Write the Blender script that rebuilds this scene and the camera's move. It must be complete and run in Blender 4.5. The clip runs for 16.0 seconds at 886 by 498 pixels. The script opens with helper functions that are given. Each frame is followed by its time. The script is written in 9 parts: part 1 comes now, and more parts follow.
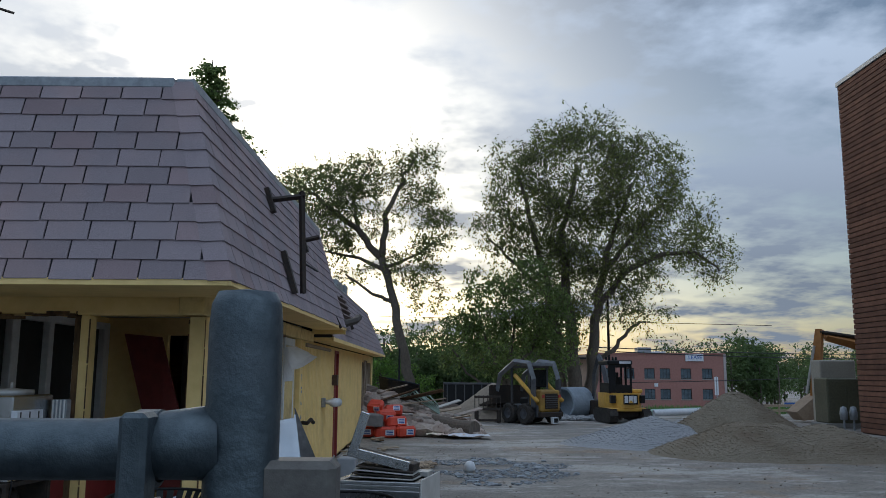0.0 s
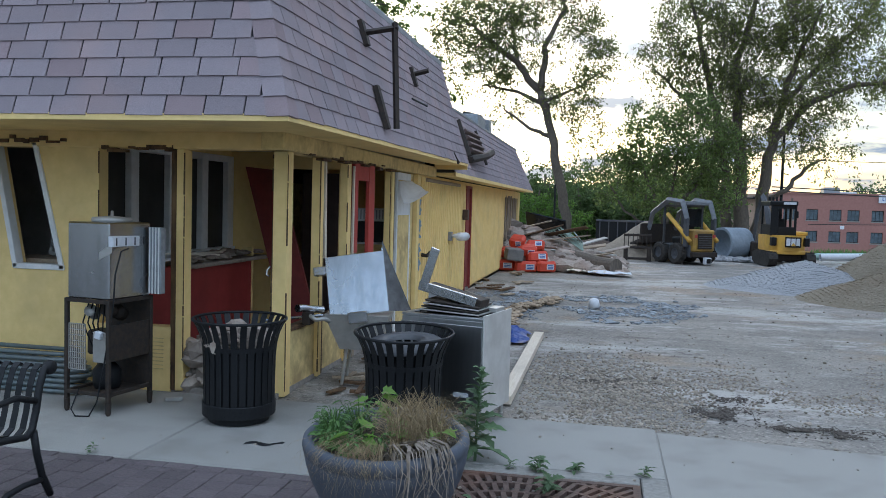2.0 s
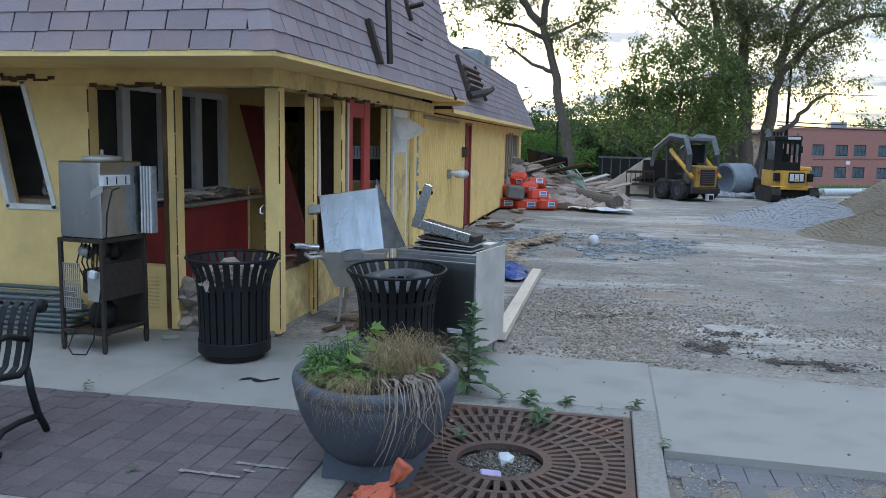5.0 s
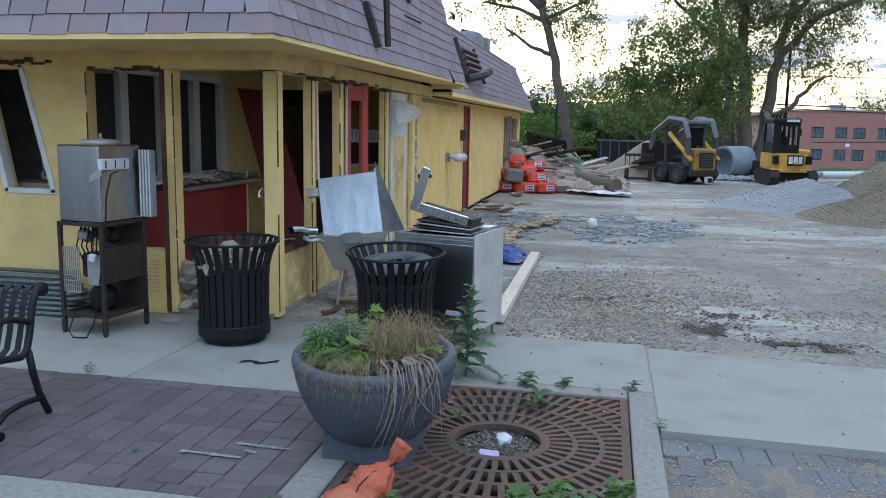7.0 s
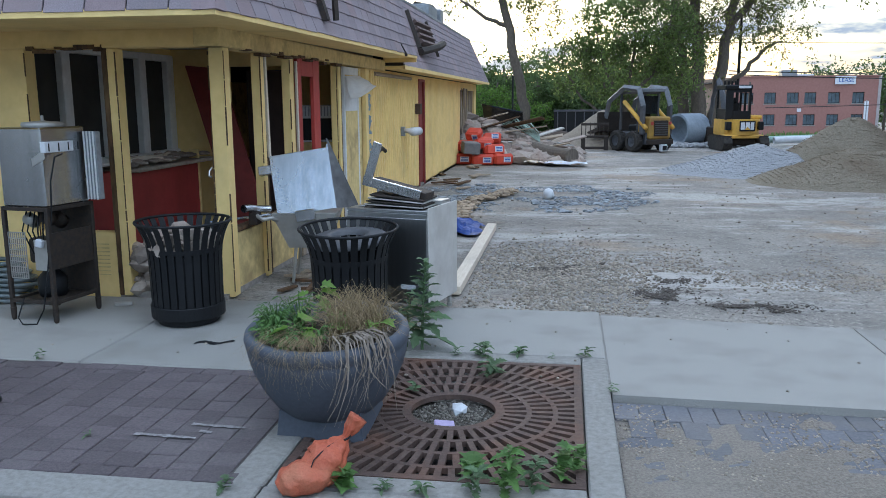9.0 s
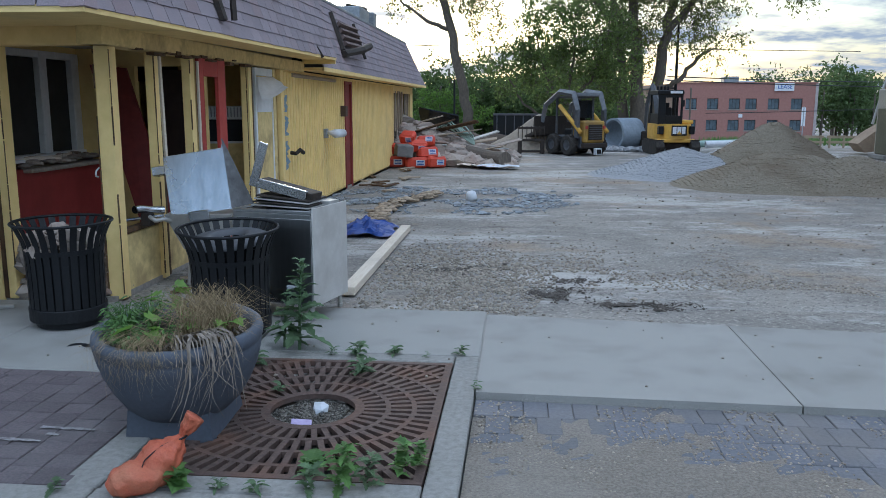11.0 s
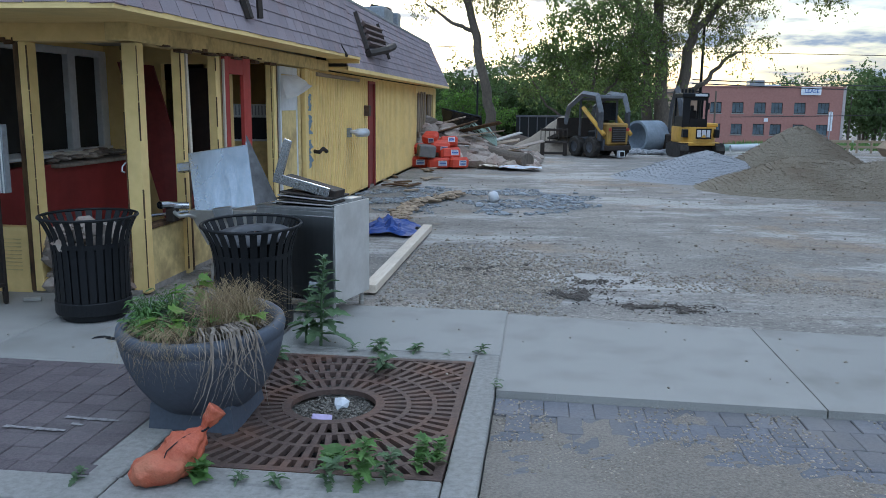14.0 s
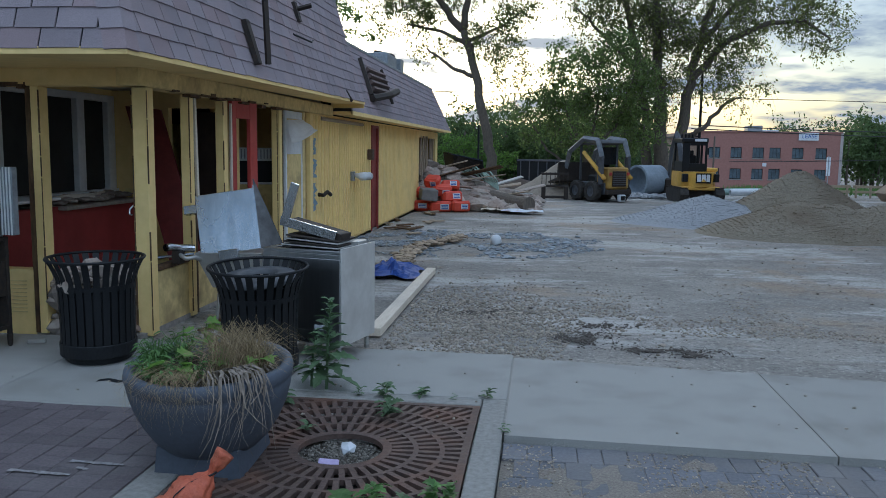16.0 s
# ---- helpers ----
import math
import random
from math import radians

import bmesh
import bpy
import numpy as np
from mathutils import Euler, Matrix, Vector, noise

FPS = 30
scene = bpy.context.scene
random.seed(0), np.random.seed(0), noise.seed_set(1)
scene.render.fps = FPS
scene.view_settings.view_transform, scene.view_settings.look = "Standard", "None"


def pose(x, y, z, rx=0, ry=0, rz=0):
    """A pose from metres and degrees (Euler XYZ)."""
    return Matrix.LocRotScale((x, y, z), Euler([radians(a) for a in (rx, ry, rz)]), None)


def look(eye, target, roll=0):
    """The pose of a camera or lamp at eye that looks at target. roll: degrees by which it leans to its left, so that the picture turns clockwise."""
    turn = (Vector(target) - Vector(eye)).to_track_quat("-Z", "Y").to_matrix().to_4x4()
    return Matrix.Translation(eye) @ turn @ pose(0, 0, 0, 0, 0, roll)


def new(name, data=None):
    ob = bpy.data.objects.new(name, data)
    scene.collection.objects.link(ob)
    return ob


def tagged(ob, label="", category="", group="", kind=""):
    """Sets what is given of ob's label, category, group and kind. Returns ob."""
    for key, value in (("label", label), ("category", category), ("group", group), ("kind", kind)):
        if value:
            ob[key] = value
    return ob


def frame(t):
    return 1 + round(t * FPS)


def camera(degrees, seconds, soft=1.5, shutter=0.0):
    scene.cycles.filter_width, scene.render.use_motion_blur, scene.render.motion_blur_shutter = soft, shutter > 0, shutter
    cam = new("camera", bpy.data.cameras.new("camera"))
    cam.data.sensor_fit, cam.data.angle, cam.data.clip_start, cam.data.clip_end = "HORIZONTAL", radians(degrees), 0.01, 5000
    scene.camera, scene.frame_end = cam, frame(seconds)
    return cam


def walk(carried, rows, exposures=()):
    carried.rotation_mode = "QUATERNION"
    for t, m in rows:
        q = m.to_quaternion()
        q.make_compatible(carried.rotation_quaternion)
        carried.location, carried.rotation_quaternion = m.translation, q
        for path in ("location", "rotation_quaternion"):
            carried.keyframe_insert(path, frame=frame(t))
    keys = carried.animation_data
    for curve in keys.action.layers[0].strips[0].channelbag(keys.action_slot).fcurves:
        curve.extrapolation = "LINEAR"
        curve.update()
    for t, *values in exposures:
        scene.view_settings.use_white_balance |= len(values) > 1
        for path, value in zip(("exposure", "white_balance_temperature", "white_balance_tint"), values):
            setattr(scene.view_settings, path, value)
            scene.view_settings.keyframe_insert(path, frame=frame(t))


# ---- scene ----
cam = camera(57.0, 16.0, soft=0.8)
PATH = [
    (0, (-0.481, -1.311, 1.677), (-0.459, 0.666, 1.976), 0.3),
    (0.5, (-0.201, -1.249, 1.674), (-0.276, 0.742, 1.85), 0.3),
    (1, (-0.012, -1.157, 1.682), (-0.187, 0.833, 1.77), 1.1),
    (1.5, (0.158, -1.099, 1.718), (-0.154, 0.875, 1.636), 1.6),
    (2, (0.301, -1.092, 1.715), (-0.087, 0.867, 1.605), 1.6),
    (2.5, (0.332, -1.076, 1.695), (-0.072, 0.874, 1.502), 1.8),
    (3, (0.316, -1.06, 1.724), (-0.083, 0.888, 1.518), 1.6),
    (3.5, (0.344, -1.053, 1.709), (-0.054, 0.896, 1.497), 1.3),
    (4, (0.382, -1.038, 1.694), (-0.011, 0.91, 1.471), 1.1),
    (6.5, (0.373, -1.065, 1.695), (-0.016, 0.874, 1.397), 1.2),
    (7, (0.388, -1.069, 1.691), (0.001, 0.87, 1.393), 1.0),
    (7.5, (0.401, -1.062, 1.682), (0.016, 0.877, 1.379), 0.6),
    (8, (0.454, -1.051, 1.681), (0.109, 0.893, 1.363), 0.2),
    (8.5, (0.494, -1.04, 1.684), (0.169, 0.902, 1.334), -0.2),
    (9, (0.455, -1.074, 1.69), (0.161, 0.872, 1.33), -0.3),
    (9.5, (0.547, -1.079, 1.676), (0.344, 0.878, 1.317), -0.4),
    (10, (0.851, -1.06, 1.67), (0.67, 0.901, 1.318), 0.2),
    (10.2, (0.929, -1.055, 1.674), (0.755, 0.906, 1.321), 0.3),
    (12.5, (0.998, -1.031, 1.647), (0.786, 0.927, 1.3), -0.4),
    (13, (0.996, -1.031, 1.644), (0.775, 0.925, 1.294), -0.3),
    (13.5, (0.986, -1.037, 1.644), (0.758, 0.919, 1.292), 0.1),
    (14, (0.971, -1.045, 1.645), (0.739, 0.911, 1.297), 0.6),
    (14.5, (0.974, -1.045, 1.644), (0.74, 0.913, 1.311), 0.6),
    (15, (0.966, -1.052, 1.643), (0.731, 0.911, 1.341), 0.5),
    (15.5, (0.959, -1.056, 1.64), (0.723, 0.911, 1.365), 0.6),
    (16, (0.928, -1.067, 1.651), (0.693, 0.904, 1.407), 0.8),
]
EXPOSURES = [(0, -1.13, 5450, 6), (0.5, -1.10, 5450, 6), (1.0, -0.83, 5450, 6), (1.5, -0.30, 5450, 6), (2.0, -0.15, 5450, 6), (3.0, -0.08, 5420, 5), (3.5, -0.32, 5400, 5), (4.0, -0.28, 5400, 5), (6.5, 0.17, 5420, 6), (7.0, 0.04, 5420, 6), (8.5, 0.07, 5420, 6), (9.5, 0.05, 5420, 6), (10.0, -0.26, 5400, 6), (12.5, -0.02, 5300, 5), (14.5, -0.30, 5250, 5), (16.0, -0.60, 5200, 4)]
walk(cam, [(t, look(e, a, r)) for t, e, a, r in PATH], EXPOSURES)

# ---- world and light: low sun behind thin cloud and trees ----
SUN_AZ, SUN_EL = radians(-13.5), radians(15.0)     # azimuth from +y towards +x
SUN_DIR = Vector((math.sin(SUN_AZ) * math.cos(SUN_EL), math.cos(SUN_AZ) * math.cos(SUN_EL), math.sin(SUN_EL)))
world = bpy.data.worlds.new("sky_world")
scene.world = world
world.use_nodes = True


def build_sky():
    nt = world.node_tree
    n, l = nt.nodes, nt.links
    n.clear()
    out, bg = n.new("ShaderNodeOutputWorld"), n.new("ShaderNodeBackground")
    sky = n.new("ShaderNodeTexSky")
    sky.sky_type, sky.sun_disc = "NISHITA", False
    sky.sun_elevation, sky.sun_rotation = SUN_EL, SUN_AZ
    sky.air_density, sky.dust_density, sky.ozone_density = 1.0, 2.0, 1.2
    co = n.new("ShaderNodeTexCoord")
    # cloud sheet: direction projected on a plane overhead, so that clouds flatten towards the horizon
    sep = n.new("ShaderNodeSeparateXYZ")
    l.new(co.outputs["Generated"], sep.inputs[0])
    up = n.new("ShaderNodeMath"); up.operation = "ADD"; up.inputs[1].default_value = 0.16
    l.new(sep.outputs[2], up.inputs[0])
    upm = n.new("ShaderNodeMath"); upm.operation = "MAXIMUM"; upm.inputs[1].default_value = 0.05
    l.new(up.outputs[0], upm.inputs[0])
    dx, dy = n.new("ShaderNodeMath"), n.new("ShaderNodeMath")
    for d, k in ((dx, 0), (dy, 1)):
        d.operation = "DIVIDE"
        l.new(sep.outputs[k], d.inputs[0]); l.new(upm.outputs[0], d.inputs[1])
    comb = n.new("ShaderNodeCombineXYZ")
    l.new(dx.outputs[0], comb.inputs[0]); l.new(dy.outputs[0], comb.inputs[1])
    big, fine = n.new("ShaderNodeTexNoise"), n.new("ShaderNodeTexNoise")
    for t, s, d in ((big, 1.35, 5), (fine, 4.5, 6)):
        t.inputs["Scale"].default_value, t.inputs["Detail"].default_value, t.inputs["Roughness"].default_value = s, d, 0.6
        l.new(comb.outputs[0], t.inputs["Vector"])
    add = n.new("ShaderNodeMath"); add.operation = "MULTIPLY_ADD"; add.inputs[1].default_value = 0.4
    l.new(fine.outputs[0], add.inputs[0]); l.new(big.outputs[0], add.inputs[2])
    ramp = n.new("ShaderNodeValToRGB")
    ramp.color_ramp.elements[0].position, ramp.color_ramp.elements[1].position = 0.635, 0.80
    l.new(add.outputs[0], ramp.inputs[0])
    # haze round the sun
    dot = n.new("ShaderNodeVectorMath"); dot.operation = "DOT_PRODUCT"; dot.inputs[1].default_value = SUN_DIR
    l.new(co.outputs["Generated"], dot.inputs[0])
    wide = n.new("ShaderNodeMapRange"); wide.interpolation_type = "SMOOTHERSTEP"
    wide.inputs["From Min"].default_value, wide.inputs["From Max"].default_value = 0.88, 1.0
    l.new(dot.outputs["Value"], wide.inputs["Value"])
    tight = n.new("ShaderNodeMapRange"); tight.interpolation_type = "SMOOTHERSTEP"
    tight.inputs["From Min"].default_value, tight.inputs["From Max"].default_value = 0.972, 1.0
    l.new(dot.outputs["Value"], tight.inputs["Value"])
    # cloud colour: grey away from the sun, cream near it
    ccol = n.new("ShaderNodeMix"); ccol.data_type = "RGBA"
    ccol.inputs[6].default_value, ccol.inputs[7].default_value = (5.4, 5.7, 6.3, 1), (7.6, 6.9, 6.2, 1)
    l.new(wide.outputs[0], ccol.inputs[0])
    # overcast cloud is about three times as bright overhead as at the horizon
    lift = n.new("ShaderNodeMapRange")
    lift.inputs["To Min"].default_value, lift.inputs["To Max"].default_value = 0.62, 3.5
    lift.inputs["From Min"].default_value, lift.inputs["From Max"].default_value = 0.1, 1.0
    l.new(sep.outputs[2], lift.inputs["Value"])
    back = n.new("ShaderNodeMapRange"); back.interpolation_type = "SMOOTHSTEP"
    back.inputs["From Min"].default_value, back.inputs["From Max"].default_value = 0.25, -0.9
    back.inputs["To Min"].default_value, back.inputs["To Max"].default_value = 1.0, 2.2
    l.new(dot.outputs["Value"], back.inputs["Value"])
    both = n.new("ShaderNodeMath"); both.operation = "MULTIPLY"
    l.new(lift.outputs[0], both.inputs[0]); l.new(back.outputs[0], both.inputs[1])
    bright = n.new("ShaderNodeVectorMath"); bright.operation = "SCALE"
    l.new(ccol.outputs[2], bright.inputs[0]); l.new(both.outputs[0], bright.inputs["Scale"])
    mix = n.new("ShaderNodeMix"); mix.data_type = "RGBA"
    scl = n.new("ShaderNodeVectorMath"); scl.operation = "SCALE"; scl.inputs["Scale"].default_value = 1.0
    l.new(sky.outputs[0], scl.inputs[0])
    l.new(ramp.outputs[0], mix.inputs[0]); l.new(scl.outputs[0], mix.inputs[6]); l.new(bright.outputs[0], mix.inputs[7])
    glow = n.new("ShaderNodeMix"); glow.data_type = "RGBA"; glow.blend_type = "ADD"
    glow.inputs[7].default_value = (3.4, 2.7, 2.0, 1)
    l.new(tight.outputs[0], glow.inputs[0]); l.new(mix.outputs[2], glow.inputs[6])
    glow2 = n.new("ShaderNodeMix"); glow2.data_type = "RGBA"; glow2.blend_type = "ADD"
    glow2.inputs[7].default_value = (1.0, 0.95, 0.9, 1)
    l.new(wide.outputs[0], glow2.inputs[0]); l.new(glow.outputs[2], glow2.inputs[6])
    l.new(glow2.outputs[2], bg.inputs[0])
    bg.inputs[1].default_value = 0.15
    l.new(bg.outputs[0], out.inputs[0])


build_sky()
sun = new("sun", bpy.data.lights.new("sun", "SUN"))
sun.data.energy, sun.data.angle, sun.data.color = 1.3, radians(12), (1.0, 0.86, 0.68)
sun.matrix_world = look(SUN_DIR * 50, (0, 0, 0))

# ---- materials ----
MATS = {}


def mat(name, base, other=None, rough=0.8, metal=0.0, scale=18.0, bump=0.15, stain=None, stain_amount=0.35, stain_scale=1.3,
        rand=0.0, island=0.0, spec=0.4, translucent=0.0, stretch=(1, 1, 1), bump_scale=None):
    """A surface with grain, larger stains and fine relief, at real-world size."""
    if name in MATS:
        return MATS[name]
    m = bpy.data.materials.new(name)
    m.use_nodes = True
    n, l = m.node_tree.nodes, m.node_tree.links
    b = n["Principled BSDF"]
    geo = n.new("ShaderNodeNewGeometry")
    mp = n.new("ShaderNodeMapping"); mp.inputs["Scale"].default_value = stretch
    l.new(geo.outputs["Position"], mp.inputs[0])
    fine, wide = n.new("ShaderNodeTexNoise"), n.new("ShaderNodeTexNoise")
    fine.inputs["Scale"].default_value, fine.inputs["Detail"].default_value = scale, 6
    fine.inputs["Roughness"].default_value = 0.65
    wide.inputs["Scale"].default_value, wide.inputs["Detail"].default_value = stain_scale, 5
    l.new(mp.outputs[0], fine.inputs["Vector"]); l.new(geo.outputs["Position"], wide.inputs["Vector"])
    other = other or tuple(c * 0.72 for c in base)
    stain = stain or tuple(c * 0.55 for c in base)
    r1 = n.new("ShaderNodeMapRange"); r1.inputs["From Min"].default_value, r1.inputs["From Max"].default_value = 0.35, 0.65
    l.new(fine.outputs[0], r1.inputs["Value"])
    c1 = n.new("ShaderNodeMix"); c1.data_type = "RGBA"
    c1.inputs[6].default_value, c1.inputs[7].default_value = (*base, 1), (*other, 1)
    l.new(r1.outputs[0], c1.inputs[0])
    r2 = n.new("ShaderNodeMapRange"); r2.inputs["From Min"].default_value, r2.inputs["From Max"].default_value = 0.48, 0.72
    r2.inputs["To Max"].default_value = stain_amount
    l.new(wide.outputs[0], r2.inputs["Value"])
    c2 = n.new("ShaderNodeMix"); c2.data_type = "RGBA"; c2.inputs[7].default_value = (*stain, 1)
    l.new(r2.outputs[0], c2.inputs[0]); l.new(c1.outputs[2], c2.inputs[6])
    col = c2.outputs[2]
    for amount, src in ((rand, "o"), (island, "i")):
        if amount:
            if src == "o":
                r = n.new("ShaderNodeObjectInfo").outputs["Random"]
            else:
                r = geo.outputs["Random Per Island"]
            hs = n.new("ShaderNodeHueSaturation")
            v = n.new("ShaderNodeMapRange")
            v.inputs["To Min"].default_value, v.inputs["To Max"].default_value = 1 - amount, 1 + amount
            l.new(r, v.inputs["Value"]); l.new(v.outputs[0], hs.inputs["Value"]); l.new(col, hs.inputs["Color"])
            col = hs.outputs[0]
    l.new(col, b.inputs["Base Color"])
    rr = n.new("ShaderNodeMapRange")
    rr.inputs["To Min"].default_value, rr.inputs["To Max"].default_value = max(rough - 0.12, 0.05), min(rough + 0.12, 1)
    l.new(wide.outputs[0], rr.inputs["Value"]); l.new(rr.outputs[0], b.inputs["Roughness"])
    b.inputs["Metallic"].default_value, b.inputs["Specular IOR Level"].default_value = metal, spec
    if bump:
        bp = n.new("ShaderNodeBump"); bp.inputs["Strength"].default_value, bp.inputs["Distance"].default_value = bump, 0.02
        if bump_scale:
            bt = n.new("ShaderNodeTexNoise"); bt.inputs["Scale"].default_value, bt.inputs["Detail"].default_value = bump_scale, 4
            l.new(geo.outputs["Position"], bt.inputs["Vector"]); l.new(bt.outputs[0], bp.inputs["Height"])
        else:
            l.new(fine.outputs[0], bp.inputs["Height"])
        l.new(bp.outputs[0], b.inputs["Normal"])
    if translucent:
        tr = n.new("ShaderNodeBsdfTranslucent"); l.new(col, tr.inputs[0])
        ms = n.new("ShaderNodeMixShader"); ms.inputs[0].default_value = translucent
        l.new(b.outputs[0], ms.inputs[1]); l.new(tr.outputs[0], ms.inputs[2])
        l.new(ms.outputs[0], n["Material Output"].inputs[0])
    MATS[name] = m
    return m


def ground_material():
    """Worn lot: grey dusty asphalt, brown dirt, pale dried patches and dark damp spots."""
    m = bpy.data.materials.new("lot_surface")
    m.use_nodes = True
    n, l = m.node_tree.nodes, m.node_tree.links
    b = n["Principled BSDF"]
    geo = n.new("ShaderNodeNewGeometry")

    def noise(scale, detail=6, rough=0.6, stretch=(1, 1, 1)):
        mp = n.new("ShaderNodeMapping"); mp.inputs["Scale"].default_value = stretch
        l.new(geo.outputs["Position"], mp.inputs[0])
        t = n.new("ShaderNodeTexNoise")
        t.inputs["Scale"].default_value, t.inputs["Detail"].default_value, t.inputs["Roughness"].default_value = scale, detail, rough
        l.new(mp.outputs[0], t.inputs["Vector"])
        return t.outputs[0]

    def ramp(v, a, z, top=1.0):
        r = n.new("ShaderNodeMapRange"); r.interpolation_type = "SMOOTHSTEP"
        r.inputs["From Min"].default_value, r.inputs["From Max"].default_value, r.inputs["To Max"].default_value = a, z, top
        l.new(v, r.inputs["Value"])
        return r.outputs[0]

    def over(col, c, fac):
        x = n.new("ShaderNodeMix"); x.data_type = "RGBA"; x.inputs[7].default_value = (*c, 1)
        l.new(fac, x.inputs[0])
        if isinstance(col, tuple):
            x.inputs[6].default_value = (*col, 1)
        else:
            l.new(col, x.inputs[6])
        return x.outputs[2]

    col = over((0.30, 0.275, 0.24), (0.225, 0.21, 0.187), ramp(noise(0.9), 0.38, 0.62))
    col = over(col, (0.48, 0.455, 0.42), ramp(noise(0.42, 8, 0.76, (0.5, 1.0, 1)), 0.50, 0.58, 0.85))
    col = over(col, (0.45, 0.435, 0.41), ramp(noise(0.8, 8, 0.8, (0.35, 1.2, 1)), 0.55, 0.66, 0.5))
    col = over(col, (0.30, 0.22, 0.145), ramp(noise(0.33, 6, 0.7), 0.52, 0.64, 0.65))
    col = over(col, (0.13, 0.115, 0.1), ramp(noise(1.1, 8, 0.8, (0.5, 1.4, 1)), 0.54, 0.66, 0.8))
    col = over(col, (0.11, 0.10, 0.09), ramp(noise(24, 6, 0.75), 0.53, 0.62, 0.85))
    col = over(col, (0.50, 0.46, 0.40), ramp(noise(33, 6, 0.75), 0.55, 0.63, 0.75))
    l.new(col, b.inputs["Base Color"])
    b.inputs["Roughness"].default_value, b.inputs["Specular IOR Level"].default_value = 0.9, 0.25
    bp = n.new("ShaderNodeBump"); bp.inputs["Strength"].default_value, bp.inputs["Distance"].default_value = 0.8, 0.03
    l.new(noise(22, 8, 0.7), bp.inputs["Height"]); l.new(bp.outputs[0], b.inputs["Normal"])
    return m


LOT = ground_material()
CONCRETE = mat("concrete_walk", (0.355, 0.345, 0.315), (0.215, 0.207, 0.19), rough=0.9, scale=170, bump=0.14, stain=(0.19, 0.18, 0.162), stain_amount=0.6, stain_scale=2.4, rand=0.07)
CONCRETE_EDGE = mat("concrete_edge", (0.29, 0.28, 0.255), (0.21, 0.2, 0.18), rough=0.9, scale=30, bump=0.25, stain=(0.2, 0.19, 0.17))
PAVER = mat("paver_red_grey", (0.13, 0.106, 0.108), (0.085, 0.072, 0.075), rough=0.9, scale=60, bump=0.3, stain=(0.165, 0.15, 0.145), stain_amount=0.6, rand=0.16)
PAVER_BLUE = mat("paver_blue_grey", (0.165, 0.168, 0.182), (0.12, 0.12, 0.132), rough=0.9, scale=45, bump=0.3, stain=(0.22, 0.2, 0.175), stain_amount=0.75, rand=0.15)
JOINT = mat("joint_sand", (0.13, 0.118, 0.105), (0.08, 0.073, 0.067), scale=60, bump=0.3)
DUST = mat("gravel_dust", (0.27, 0.24, 0.195), (0.15, 0.13, 0.108), scale=70, bump=0.7, rough=0.95, stain=(0.34, 0.31, 0.27))
YELLOW = mat("yellow_paint", (0.90, 0.675, 0.28), (0.83, 0.615, 0.24), rough=0.75, scale=9, bump=0.05, stain=(0.55, 0.42, 0.2), stain_amount=0.4, stain_scale=1.9)
YELLOW_DIRTY = mat("yellow_paint_worn", (0.80, 0.625, 0.27), (0.67, 0.51, 0.215), rough=0.85, scale=14, bump=0.15, stain=(0.3, 0.2, 0.1), stain_amount=0.6, stain_scale=3.5)
RED = mat("red_paint", (0.46, 0.06, 0.045), (0.38, 0.05, 0.038), rough=0.6, scale=10, bump=0.05, stain=(0.13, 0.025, 0.02))
DOOR_RED = mat("dark_door_red", (0.27, 0.045, 0.036), (0.21, 0.036, 0.03), rough=0.6, scale=8, stain=(0.12, 0.025, 0.02), stain_amount=0.5)
WHITE = mat("white_frame", (0.8, 0.8, 0.78), (0.7, 0.7, 0.68), rough=0.5, scale=12, bump=0.04, stain=(0.4, 0.38, 0.34))
DARKWOOD = mat("rotten_wood", (0.15, 0.085, 0.04), (0.05, 0.03, 0.017), rough=0.95, scale=22, bump=0.6, stretch=(1, 1, 0.25), stain=(0.3, 0.2, 0.09))
RAWWOOD = mat("raw_wood", (0.40, 0.325, 0.235), (0.28, 0.22, 0.155), rough=0.85, scale=16, bump=0.2, stretch=(4, 0.5, 4), stain=(0.3, 0.22, 0.13), island=0.2)
BOARD = mat("pale_board", (0.70, 0.62, 0.50), (0.60, 0.51, 0.39), rough=0.8, scale=14, bump=0.12, stretch=(5, 0.5, 5))
SHINGLE = mat("asphalt_shingle", (0.335, 0.285, 0.30), (0.225, 0.19, 0.202), rough=0.95, scale=130, bump=0.35, stain=(0.38, 0.27, 0.255), stain_amount=0.5, stain_scale=1.6, rand=0.11, island=0.11)
SHINGLE_RED = mat("asphalt_shingle_faded", (0.34, 0.265, 0.272), (0.24, 0.182, 0.188), rough=0.95, scale=130, bump=0.35, rand=0.1, island=0.1)
ROOF_UNDER = mat("roof_felt", (0.03, 0.028, 0.03), rough=0.95)
METAL_TRIM = mat("grey_metal_trim", (0.36, 0.38, 0.4), rough=0.5, metal=0.5, bump=0.05)
STEEL = mat("stainless_steel", (0.56, 0.57, 0.58), (0.44, 0.45, 0.46), rough=0.26, metal=1.0, scale=14, bump=0.04, stain=(0.32, 0.31, 0.29), stain_amount=0.4, stretch=(1, 1, 0.1))
STEEL_DULL = mat("dull_steel_sheet", (0.5, 0.49, 0.46), (0.42, 0.41, 0.38), rough=0.55, metal=0.65, scale=10, bump=0.05, stain=(0.3, 0.27, 0.22), stain_amount=0.5)
GALV = mat("galvanised_steel", (0.11, 0.135, 0.15), (0.07, 0.088, 0.1), rough=0.5, metal=0.7, scale=45, bump=0.15, stain=(0.1, 0.11, 0.12), stain_amount=0.6, stain_scale=14)
